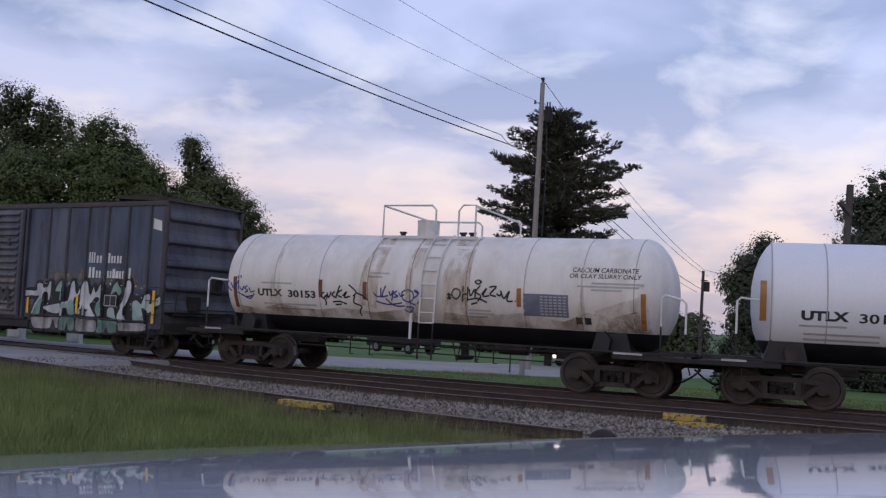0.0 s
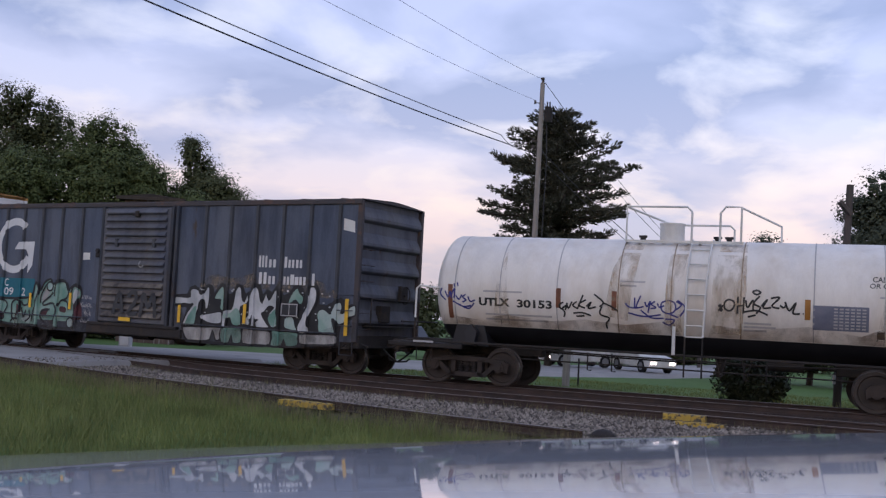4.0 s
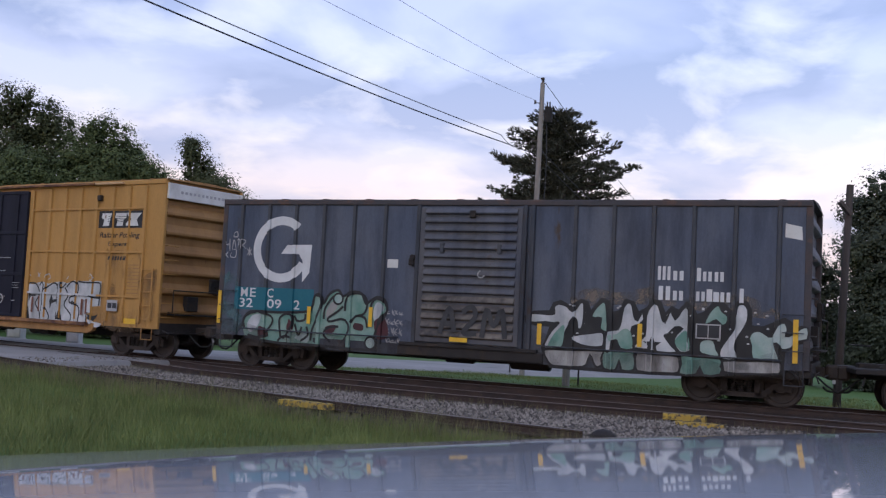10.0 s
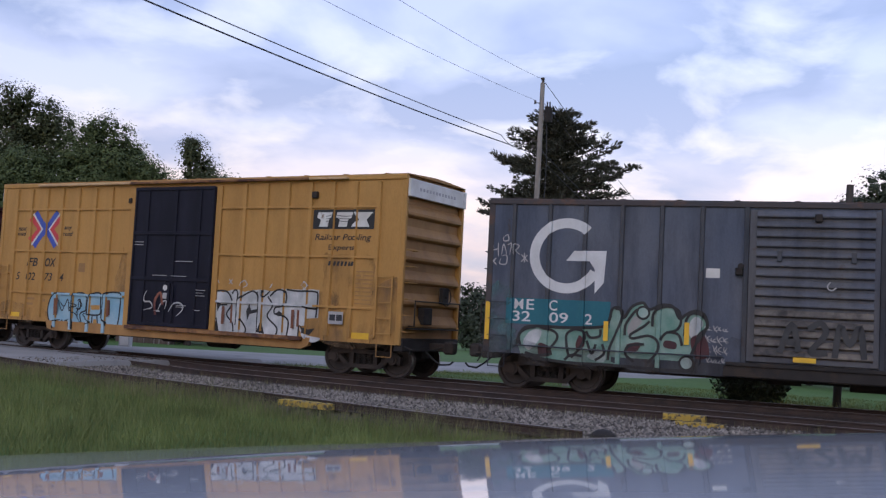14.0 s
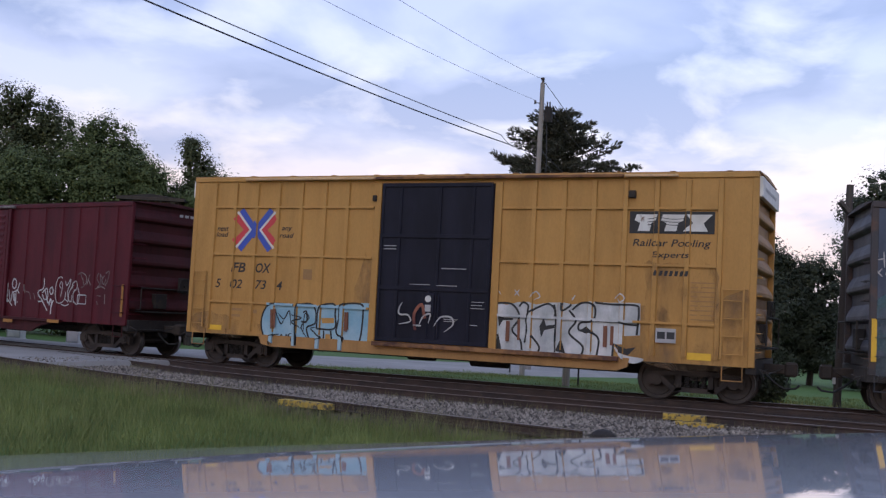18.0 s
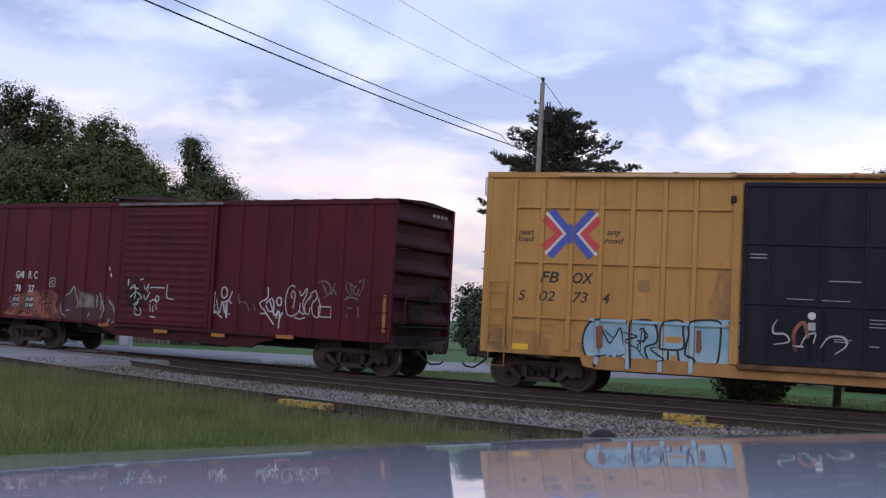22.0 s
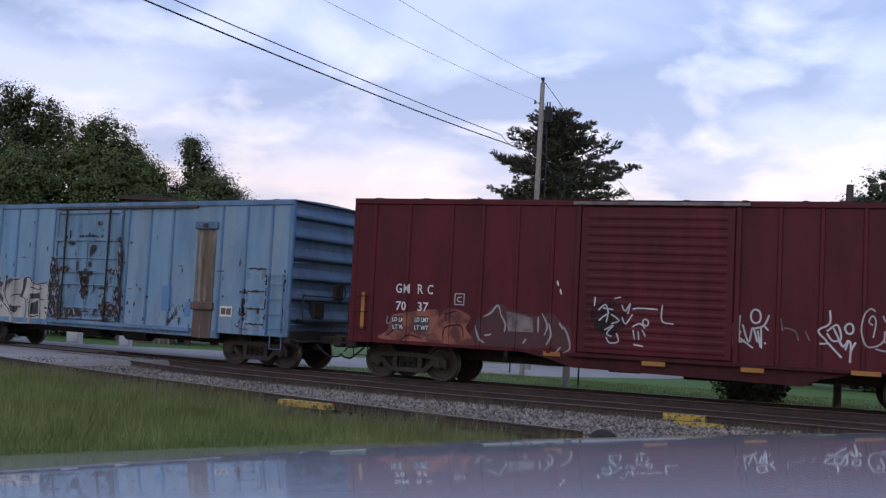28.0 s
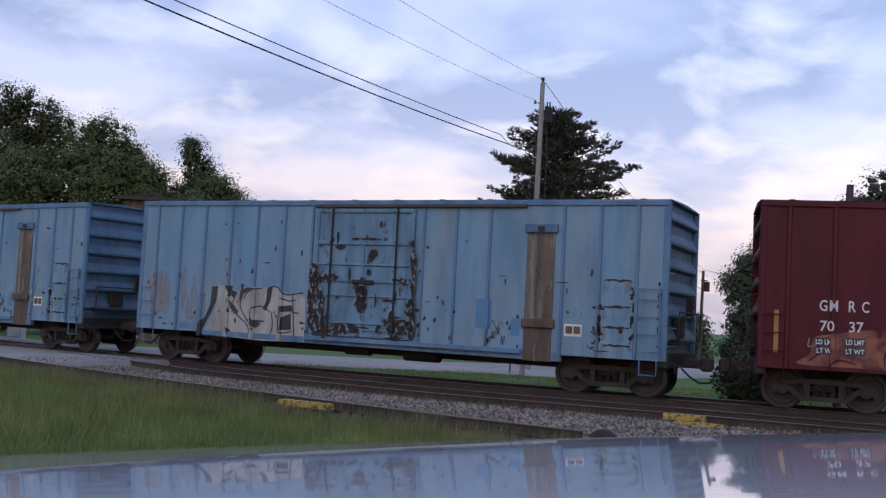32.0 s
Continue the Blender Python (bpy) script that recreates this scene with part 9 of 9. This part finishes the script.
crown_tree(21.6, 50, 10.2, [(-.3, 8.9, .9, 1.0), (-1.2, 7.7, .9, .9), (.8, 7.4, 1.2, 1.2), (-.4, 5.6, 2.1, 1.8), (.2, 3.0, 2.4, 2.2), (0, .6, 2.2, 1.6)], M["leaf_bush"], "tall dark ragged tree beside the tracks", 26000, .11)
pine(25.4, 52, 10.8, [2.6, 2.8, 2.9, 2.7, 2.4, 1.9, 1.3, .4], "dark ragged pine beside the tracks", 15, 9, .28, .42, 9)
for i, (x, y, h, r) in enumerate(((-34, 112, 9.5, 3.6), (-22, 118, 9, 3.8), (-12, 114, 8.5, 3.6), (-3, 120, 8.6, 3.8), (5, 116, 8.4, 3.6), (12, 118, 8.2, 3.8), (20, 112, 7.3, 3.4), (27, 116, 6.9, 3.6), (34, 110, 7.4, 3.4), (42, 116, 8.2, 3.8), (51, 112, 8.8, 3.8), (62, 108, 9.2, 4.0), (-46, 108, 10, 4))):
    leafy_tree(x, y, h, [(0, 0, .5, r, h * .32), (r * .5, 0, .62, r * .6, h * .25), (-r * .5, 0, .66, r * .6, h * .25), (0, 0, .22, r * 1.1, h * .2)], M["leaf_dark"] if i % 2 else M["leaf_bush"], "far dark green tree at the edge of the lawn", 6000, .19)


def bush(x, y, r, h, mat, label, n=5000, size=.05):
    z0 = ground_z(x, y)
    b = empty("bush", label, "bush")
    b.location = (x, y, z0)
    bm = B()
    for k in range(12):
        a = k * .55
        bent(bm, [(0, 0, -.1), (r * .4 * math.cos(a), r * .4 * math.sin(a), h * .4), (r * .75 * math.cos(a), r * .75 * math.sin(a), h * .8)], .014, 5)
    part("branchwork", bm, M["bark"], b)
    d = rand_dirs(n)
    C = d * (RNG.uniform(.3, 1.0, (n, 1)) ** .4) * np.array([r, r, h * .55]) * (1 + .16 * np.sin(d[:, :1] * 7 + d[:, 1:2] * 5))
    C[:, 2] = np.maximum(C[:, 2] + h * .5, .03)
    A = rand_dirs(n)
    Bv = np.cross(A, rand_dirs(n))
    s = RNG.uniform(.6, 1.3, (n, 1)) * size
    quads("foliage", C, A * s, Bv * s * .7, mat, b)


bush(8.5, 27.9, .95, 1.25, M["leaf_bush"], "dark green clipped shrub behind the tracks", 6000, .06)


# ---- grass, weeds, stones ----
def blades(name, P, hmin, hmax, width, mat, label, bend=.35):
    n = len(P)
    az = RNG.uniform(0, 2 * math.pi, n)
    h = RNG.uniform(hmin, hmax, n) * (1 + .30 * np.sin(P[:, 0] * 1.1 + 2 * np.sin(P[:, 1] * .6)) * np.cos(P[:, 1] * .9)
                                     + .30 * np.sin(P[:, 0] * 3.7 + P[:, 1] * 2.1) * np.sin(P[:, 1] * 4.3 - P[:, 0] * 1.3))
    w = width * RNG.uniform(.7, 1.3, n)
    side = np.stack([np.cos(az), np.sin(az), np.zeros(n)], 1)
    tilt = RNG.normal(0, bend, (n, 2))
    tip = P + np.stack([tilt[:, 0] * h, tilt[:, 1] * h, h], 1)
    V = np.stack([P - side * w[:, None], P + side * w[:, None], tip], 1).reshape(-1, 3)
    me = bpy.data.meshes.new(name)
    me.vertices.add(3 * n)
    me.vertices.foreach_set("co", V.astype(np.float32).ravel())
    me.loops.add(3 * n)
    me.loops.foreach_set("vertex_index", np.arange(3 * n, dtype=np.int32))
    me.polygons.add(n)
    me.polygons.foreach_set("loop_start", np.arange(0, 3 * n, 3, dtype=np.int32))
    me.update(calc_edges=True)
    me.materials.append(mat)
    return tagged(new(name, me), label, "grass", kind="stuff")


def on_track_band(n, s0, s1, a, b, z):
    """Places spread between two edges along the track."""
    s = RNG.uniform(s0, s1, n)
    t = RNG.uniform(0, 1, n)
    ea, eb = np.array([a(q) for q in s]), np.array([b(q) for q in s])
    o = ea + (eb - ea) * t
    hh = np.interp(s, SS, HH)
    return np.stack([np.interp(s, SS, XX) - np.sin(hh) * o, np.interp(s, SS, YY) + np.cos(hh) * o, np.full(n, z)], 1)


blades("grass_verge", on_track_band(210000, -24, 14, lambda s: old_line(s) - (0.14 if s < 0 else 0.5), lambda s: old_line(s) - 12.0, GROUND - .05), .10, .32, .0062, M["grass"], "long green grass of the verge before the tracks")
blades("dry_grass", on_track_band(9000, -22, 9, lambda s: old_line(s) - 0.05, lambda s: old_line(s) - 1.4, GROUND - .05), .18, .46, .006, M["grass_dry"], "dry straw-coloured stalks along the rusty rail", .25)
LAWN = on_track_band(42000, -12, 24, lambda s: 1.9, lambda s: 15.0, 0.0)
LAWN[:, 2] = [ground_z(p[0], p[1]) - .06 for p in LAWN]
blades("lawn_grass", LAWN, .06, .13, .012, M["grass"], "short green lawn grass behind the tracks")
blades("track_weeds", on_track_band(1500, -8, 16, lambda s: near_rail(s) - .1, lambda s: near_rail(s) - .6, -.2), .06, .22, .006, M["grass_dry"], "sparse dry weeds beside the siding rail", .3)
blades("yellow_weeds", np.concatenate([on_track_band(1500, 8.6, 16, lambda s: 2.0, lambda s: 3.2, GROUND - .05)]), .10, .34, .02, M["weed_yellow"], "pale yellow-green weeds behind the track", .4)


def stones(name, P, smin, smax, mat, label):
    n = len(P)
    base = np.array([(1, 0, 0), (0, 1, 0), (-1, 0, 0), (0, -1, 0), (0, 0, 1), (0, 0, -1)], float)
    s = RNG.uniform(smin, smax, (n, 1, 1)) * RNG.uniform(.6, 1.3, (n, 1, 3))
    a = RNG.uniform(0, 6.28, n)
    rot = np.zeros((n, 3, 3))
    rot[:, 0, 0], rot[:, 0, 1], rot[:, 1, 0], rot[:, 1, 1], rot[:, 2, 2] = np.cos(a), -np.sin(a), np.sin(a), np.cos(a), 1
    V = np.einsum("nij,nkj->nki", rot, base[None] * s + RNG.uniform(-.25, .25, (n, 6, 3)) * s) + P[:, None, :]
    tri = np.array([(0, 1, 4), (1, 2, 4), (2, 3, 4), (3, 0, 4), (1, 0, 5), (2, 1, 5), (3, 2, 5), (0, 3, 5)])
    F = (tri[None] + 6 * np.arange(n)[:, None, None]).reshape(-1)
    me = bpy.data.meshes.new(name)
    me.vertices.add(6 * n)
    me.vertices.foreach_set("co", V.astype(np.float32).ravel())
    me.loops.add(24 * n)
    me.loops.foreach_set("vertex_index", F.astype(np.int32))
    me.polygons.add(8 * n)
    me.polygons.foreach_set("loop_start", np.arange(0, 24 * n, 3, dtype=np.int32))
    me.update(calc_edges=True)
    me.materials.append(mat)
    return tagged(new(name, me), label, "gravel", kind="stuff")


stones("ballast_stones", on_track_band(24500, -8.7, 14, lambda s: old_line(s) + .05, lambda s: near_rail(s) - .2, -.175), .022, .050, M["stone"], "loose grey crushed stones between the rails")
stones("crossing_gravel", np.concatenate([on_track_band(260, -10.0, -8.5, lambda s: old_line(s) + .4, lambda s: -.9, -.025), on_track_band(1500, -8.5, -7.4, lambda s: near_rail(s), lambda s: .6, -.175)]), .014, .034, M["stone"], "loose stones spilled at the edge of the crossing")
M["stone_dark"] = leaf_material("oily_stones", (0.035, 0.030, 0.028), (0.12, 0.10, 0.09), 0.9)
stones("oily_stones", on_track_band(14000, -10, 15, lambda s: near_rail(s), lambda s: 1.5, -.19), .020, .045, M["stone_dark"], "oil-darkened stones of the track bed")


# ---- small things by the tracks ----
def yellow_timber(s, off, z, length, label, turn=0.0):
    x, y, h = track_at(s, off)
    bm = B()
    n = 8
    rings = []
    for i in range(n + 1):
        a = -length / 2 + i * length / n
        d0, d1, t = RNG.uniform(-.012, .012), RNG.uniform(-.012, .012), RNG.uniform(-.016, .004)
        rings.append([bm.verts.new(p) for p in ((a, -.11 + d0, -.12), (a, .11 + d1, -.12), (a, .11 + d1, t - .012), (a, .098 + d1, t), (a, -.098 + d0, t), (a, -.11 + d0, t - .012))])
    for q, r in zip(rings, rings[1:]):
        for j in range(6):
            bm.faces.new((q[j], q[(j + 1) % 6], r[(j + 1) % 6], r[j]))
    bm.faces.new(rings[0][::-1])
    bm.faces.new(rings[-1])
    bmesh.ops.recalc_face_normals(bm, faces=bm.faces)
    ob = part("painted_timber", bm, M["curb_yellow"], None)
    ob.matrix_basis = pose(x, y, z, 0, 0, math.degrees(h) + turn)
    tagged(ob, label, "timber", "yellow-painted timbers by the rails")


yellow_timber(1.22, old_line(1.2) - .30, -.03, 1.15, "chipped yellow-painted timber beside the disused rail", -6)
yellow_timber(7.12, -4.72, -.01, .82, "chipped yellow-painted timber beside the siding rail", -3)
yellow_timber(7.46, -5.30, -.10, .90, "chipped yellow-painted timber beside the siding rail", -3)


def block(x, y, w, h, label):
    z = ground_z(x, y)
    ob = empty("crossing_cabinet", label, "cabinet", "pale blocks at the crossing")
    ob.location = (x, y, z)
    bm = B()
    box(bm, -w / 2, w / 2, -w / 2, w / 2, .0, h, .03)
    part("body", bm, M["concrete"], ob)
    bm = B()
    box(bm, -w / 2 - .04, w / 2 + .04, -w / 2 - .04, w / 2 + .04, -.1, .10, .02)
    part("plinth", bm, M["concrete"], ob)
    bm = B()
    box(bm, -w / 2 + .06, w / 2 - .06, -w / 2 - .012, -w / 2 + .004, .18, h - .1, .004)
    part("door", bm, M["off_white"], ob)


block(-18.6, 45.6, .62, 1.25, "pale concrete cabinet beside the road")
block(-15.5, 44.1, .55, 1.15, "pale concrete cabinet beside the road")
block(-13.1, 43.4, .46, .80, "small pale concrete block beside the road")


# ---- passing vehicles ----
VEHICLE_ROWS = []


def road_vehicle(name, label, paint, outline, glass, length, width, lamps):
    v = empty(name, label, "car" if name == "car" else "pickup")
    bm = prism(B(), outline, -width / 2, width / 2)
    bmesh.ops.bevel(bm, geom=list(bm.edges), offset=.05, segments=1, affect="EDGES")
    part("body", bm, paint, v)
    for pts in glass:
        bm = prism(B(), pts, -width / 2 - .008, width / 2 + .008)
        part("window", bm, M["dark_glass"], v)
    for x in (-length * .30, length * .31):
        for s in (-1, 1):
            bm = B()
            rod(bm, (x, s * (width / 2 - .20), .36), (x, s * (width / 2 + .02), .36), .36, 20)
            w = part("wheel", bm, M["tyre"], v)
            bm = B()
            rod(bm, (x, s * (width / 2 + .0), .36), (x, s * (width / 2 + .03), .36), .22, 16)
            part("rim", bm, M["metal_grey"], w)
    for s in (-1, 1):
        bm = B()
        box(bm, -length / 2 - .02, -length / 2 + .05, s * (width / 2 - .25) - .13, s * (width / 2 - .25) + .13, .72, .95, .02)
        part("tail_lamp", bm, lamps, v)
        bm = B()
        box(bm, length / 2 - .05, length / 2 + .02, s * (width / 2 - .3) - .18, s * (width / 2 - .3) + .18, .48, .64, .02)
        part("headlamp", bm, M["off_white"] if name == "pickup" else M["head_glow"], v)
    return v


pickup = road_vehicle("pickup", "dark pickup truck driving on the far road", M["pickup_paint"],
                      [(-2.7, .38), (2.65, .38), (2.7, .95), (1.5, 1.10), (.75, 1.80), (-.75, 1.82), (-.85, 1.15), (-2.7, 1.15)],
                      [[(.78, 1.15), (1.28, 1.15), (.70, 1.70), (.10, 1.72), (.10, 1.15)], [(-.70, 1.15), (.02, 1.15), (.02, 1.72), (-.66, 1.72)]], 5.4, 1.95, M["logo_red"])
sedan = road_vehicle("car", "white car with lit headlamps on the far road", M["off_white"],
                     [(-2.2, .32), (2.2, .32), (2.25, .75), (1.2, .95), (.5, 1.42), (-1.0, 1.45), (-1.75, 1.02), (-2.22, .98)],
                     [[(.15, .98), (1.0, .98), (.45, 1.36), (.15, 1.38)], [(-1.4, 1.0), (.05, .98), (.05, 1.38), (-.95, 1.38)]], 4.5, 1.78, M["logo_red"])


second = road_vehicle("car", "white car with lit headlamps on the far road", M["off_white"],
                      [(-2.2, .32), (2.2, .32), (2.25, .80), (1.2, 1.0), (.6, 1.55), (-1.9, 1.55), (-2.2, 1.02), (-2.22, .7)],
                      [[(.15, 1.02), (1.0, 1.02), (.5, 1.46), (.15, 1.48)], [(-1.8, 1.04), (.05, 1.02), (.05, 1.48), (-1.6, 1.48)]], 4.5, 1.80, M["logo_red"])


def road_rows(points):
    rows = []
    for t, x, y, turn in points:
        rows.append((t, pose(x, y, ground_z(x, y) + .16, 0, 0, turn)))
    return rows


VEHICLE_ROWS.append((pickup, road_rows([(0, -2.3, 68, -48), (32, -2.3, 68, -48)])))
VEHICLE_ROWS.append((sedan, road_rows([(0, 8.75, 62, -128), (2.0, 8.75, 62, -128), (3.5, 9.4, 60.6, -118), (4.2, 14, 58.8, -50), (5.6, 50, 63, 7), (9, 120, 73, 8), (32, 330, 100, 8)])))
VEHICLE_ROWS.append((second, road_rows([(0, 10.55, 61.5, -128), (2.0, 10.55, 61.5, -128), (3.5, 10.4, 62.0, -128), (4.2, 6, 61.0, -170), (5.6, -30, 60.5, -182), (9, -100, 68, -186), (32, -330, 95, -187)])))


def bollard(x, y, h, r, mat, label):
    z = ground_z(x, y)
    bm = B()
    rod(bm, (0, 0, -.1), (0, 0, h - .02), r, 12, r * .96)
    rod(bm, (0, 0, h - .02), (0, 0, h), r * .96, 12, r * .7)
    ob = part("post", bm, mat, None)
    ob.location = (x, y, z)
    tagged(ob, label, "post", "posts on the lawn")


bollard(3.6, 43.8, .62, .12, M["pole_wood"], "short grey wooden post on the lawn")
bollard(3.1, 44.0, .85, .03, M["under"], "thin dark steel stake on the lawn")
bollard(4.75, 34.7, .90, .03, M["under"], "thin dark steel stake on the lawn")


# ---- the car that carries the camera: its bonnet ----
def own_car():
    rr = [.55, .85, 1.0, 1.15, 1.3, 1.5, 1.75, 2.0, 2.3, 2.6, 2.9, 3.3]
    mm = [.035, .086, .108, .124, .132, .138, .1425, .146, .149, .1515, .153, .154]
    R = np.linspace(.55, 3.3, 300)
    slope = np.interp(R, rr, mm)
    H = np.concatenate([[0], np.cumsum((slope[1:] + slope[:-1]) / 2 * np.diff(R))])
    H += .3833 - np.interp(2.0, R, H)
    crease = [(-.95, .95), (-.78, 1.18), (-.60, 1.40), (-.33, 1.74), (-.09, 1.96), (.32, 2.36), (.80, 2.66), (1.25, 2.92), (1.75, 3.15)]
    outer = [(-1.55, 1.50), (-1.25, 1.86), (-.95, 2.20), (-.49, 2.58), (-.13, 2.72), (.37, 2.84), (.84, 2.98), (1.29, 3.10), (1.82, 3.24)]
    inner = [(-.95 + i * .3375, .62) for i in range(9)]
    C, O, I = smooth_line(crease, False, 5), smooth_line(outer, False, 5), smooth_line(inner, False, 5)
    grid = []
    height = lambda r: float(np.interp(r, R, H))
    for c, o, n in zip(C, O, I):
        roll = min(max(.006 + (2.0 - c.y) * .045, .006), .033) * .09
        line = [n.lerp(c, 1 - (1 - f) ** 2.2) for f in np.linspace(0, 1, 24)]
        line = [(p.x, p.y, height(p.y) + roll * (math.exp((p.y - c.y) / .09) - .5)) for p in line]
        hc = height(c.y) + roll * .5
        for f in (.04, .3, .65, 1.0):
            p = c.lerp(o, f)
            line.append((p.x, p.y, hc + .177 * (p.y - c.y)))
        d = (o - c).normalized()
        x, r, h = line[-1]
        line += [(x + d.x * .03, r + d.y * .03, h + .02), (x + d.x * .05, r + d.y * .05, h + .07), (x + d.x * .055, r + d.y * .055, h + .30)]
        grid.append([(x, -h, -r) for x, r, h in line])
    car = empty("parked_car", "dark blue-grey car whose glossy bonnet mirrors the train", "car")
    m = len(grid[0])
    bm = B()
    V = [[bm.verts.new(VIEW @ Vector(p)) for p in col] for col in grid]
    for a, b in zip(V, V[1:]):
        for j in range(m - 1):
            f = bm.faces.new((a[j], b[j], b[j + 1], a[j + 1]))
            f.smooth = True
    bmesh.ops.recalc_face_normals(bm, faces=bm.faces)
    part("bonnet", bm, M["car_paint"], car, "glossy dark blue-grey bonnet")
    # wings below the bonnet's rim, down towards the ground
    bm = B()
    rim = [VIEW @ Vector(c[-1]) for c in grid]
    low = [Vector((p.x, p.y - .02, GROUND + .35)) for p in rim]
    for a, b, c, d in zip(rim, rim[1:], low[1:], low):
        bm.faces.new([bm.verts.new(q) for q in (a, b, c, d)])
    part("wing", bm, M["car_paint"], car)
    for i in (8, 32):
        p = low[i]
        bm = B()
        d = (rim[i + 2] - rim[i - 2]).normalized()
        n = Vector((-d.y, d.x, 0)).normalized()
        c = Vector((p.x, p.y, GROUND + .34)) - n * .18
        rod(bm, c - n * .12, c + n * .12, .36, 24)
        part("wheel", bm, M["tyre"], car)
    return car


own_car()

# ---- sleepers, last: one piece each ----
bm = B()
box(bm, -.11, .11, -1.3, 1.3, -.16, 0.0, .012)
first_tie = part("sleeper", bm, M["tie"], main_track)
first_tie.matrix_basis = lie(-9.6, 0, -.172)
for i in range(1, 62):
    share("sleeper", first_tie, main_track, lie(-9.6 + i * .56, RNG.uniform(-.04, .04), -.172 + RNG.uniform(-.008, .006), RNG.uniform(-1.5, 1.5)))
for i in range(46):
    s = -6.5 + i * .58
    share("sleeper", first_tie, siding, lie(s, near_rail(s) + .75 + RNG.uniform(-.05, .05), -.184 + RNG.uniform(-.01, .005), RNG.uniform(-3, 3)))


# ---- what moves ----
def car_pose(t, at, a):
    s = travel(t) + at
    x1, y1, _ = track_at(s + a)
    x0, y0, _ = track_at(s - a)
    return (x0 + x1) / 2, (y0 + y1) / 2, math.atan2(y1 - y0, x1 - x0)


def motions():
    whole = {c: (at, a) for c, at, a in CARS}
    for c, at, a in CARS:
        rows = []
        for i in range(65):
            t = i * 0.5
            x, y, h = car_pose(t, at, a)
            rows.append((t, pose(x, y, 0, 0, 0, math.degrees(h))))
        walk(c, rows)
    for tr, c, o in TRUCKS:
        at, a = whole[c]
        rows = []
        for i in range(33):
            t = float(i)
            h = car_pose(t, at, a)[2]
            rows.append((t, pose(o, 0, 0, 0, 0, math.degrees(track_at(travel(t) + at + o)[2] - h))))
        walk(tr, rows)
    for w, c, o in WHEELSETS:
        rows = []
        base = w.matrix_basis.translation.copy()
        for i in range(161):
            t = i * 0.2
            rows.append((t, pose(base.x, base.y, base.z, 0, math.degrees(travel(t) / WR) + 31 * o, 0)))
        walk(w, rows)
    for v, rows in VEHICLE_ROWS:
        walk(v, rows)


motions()
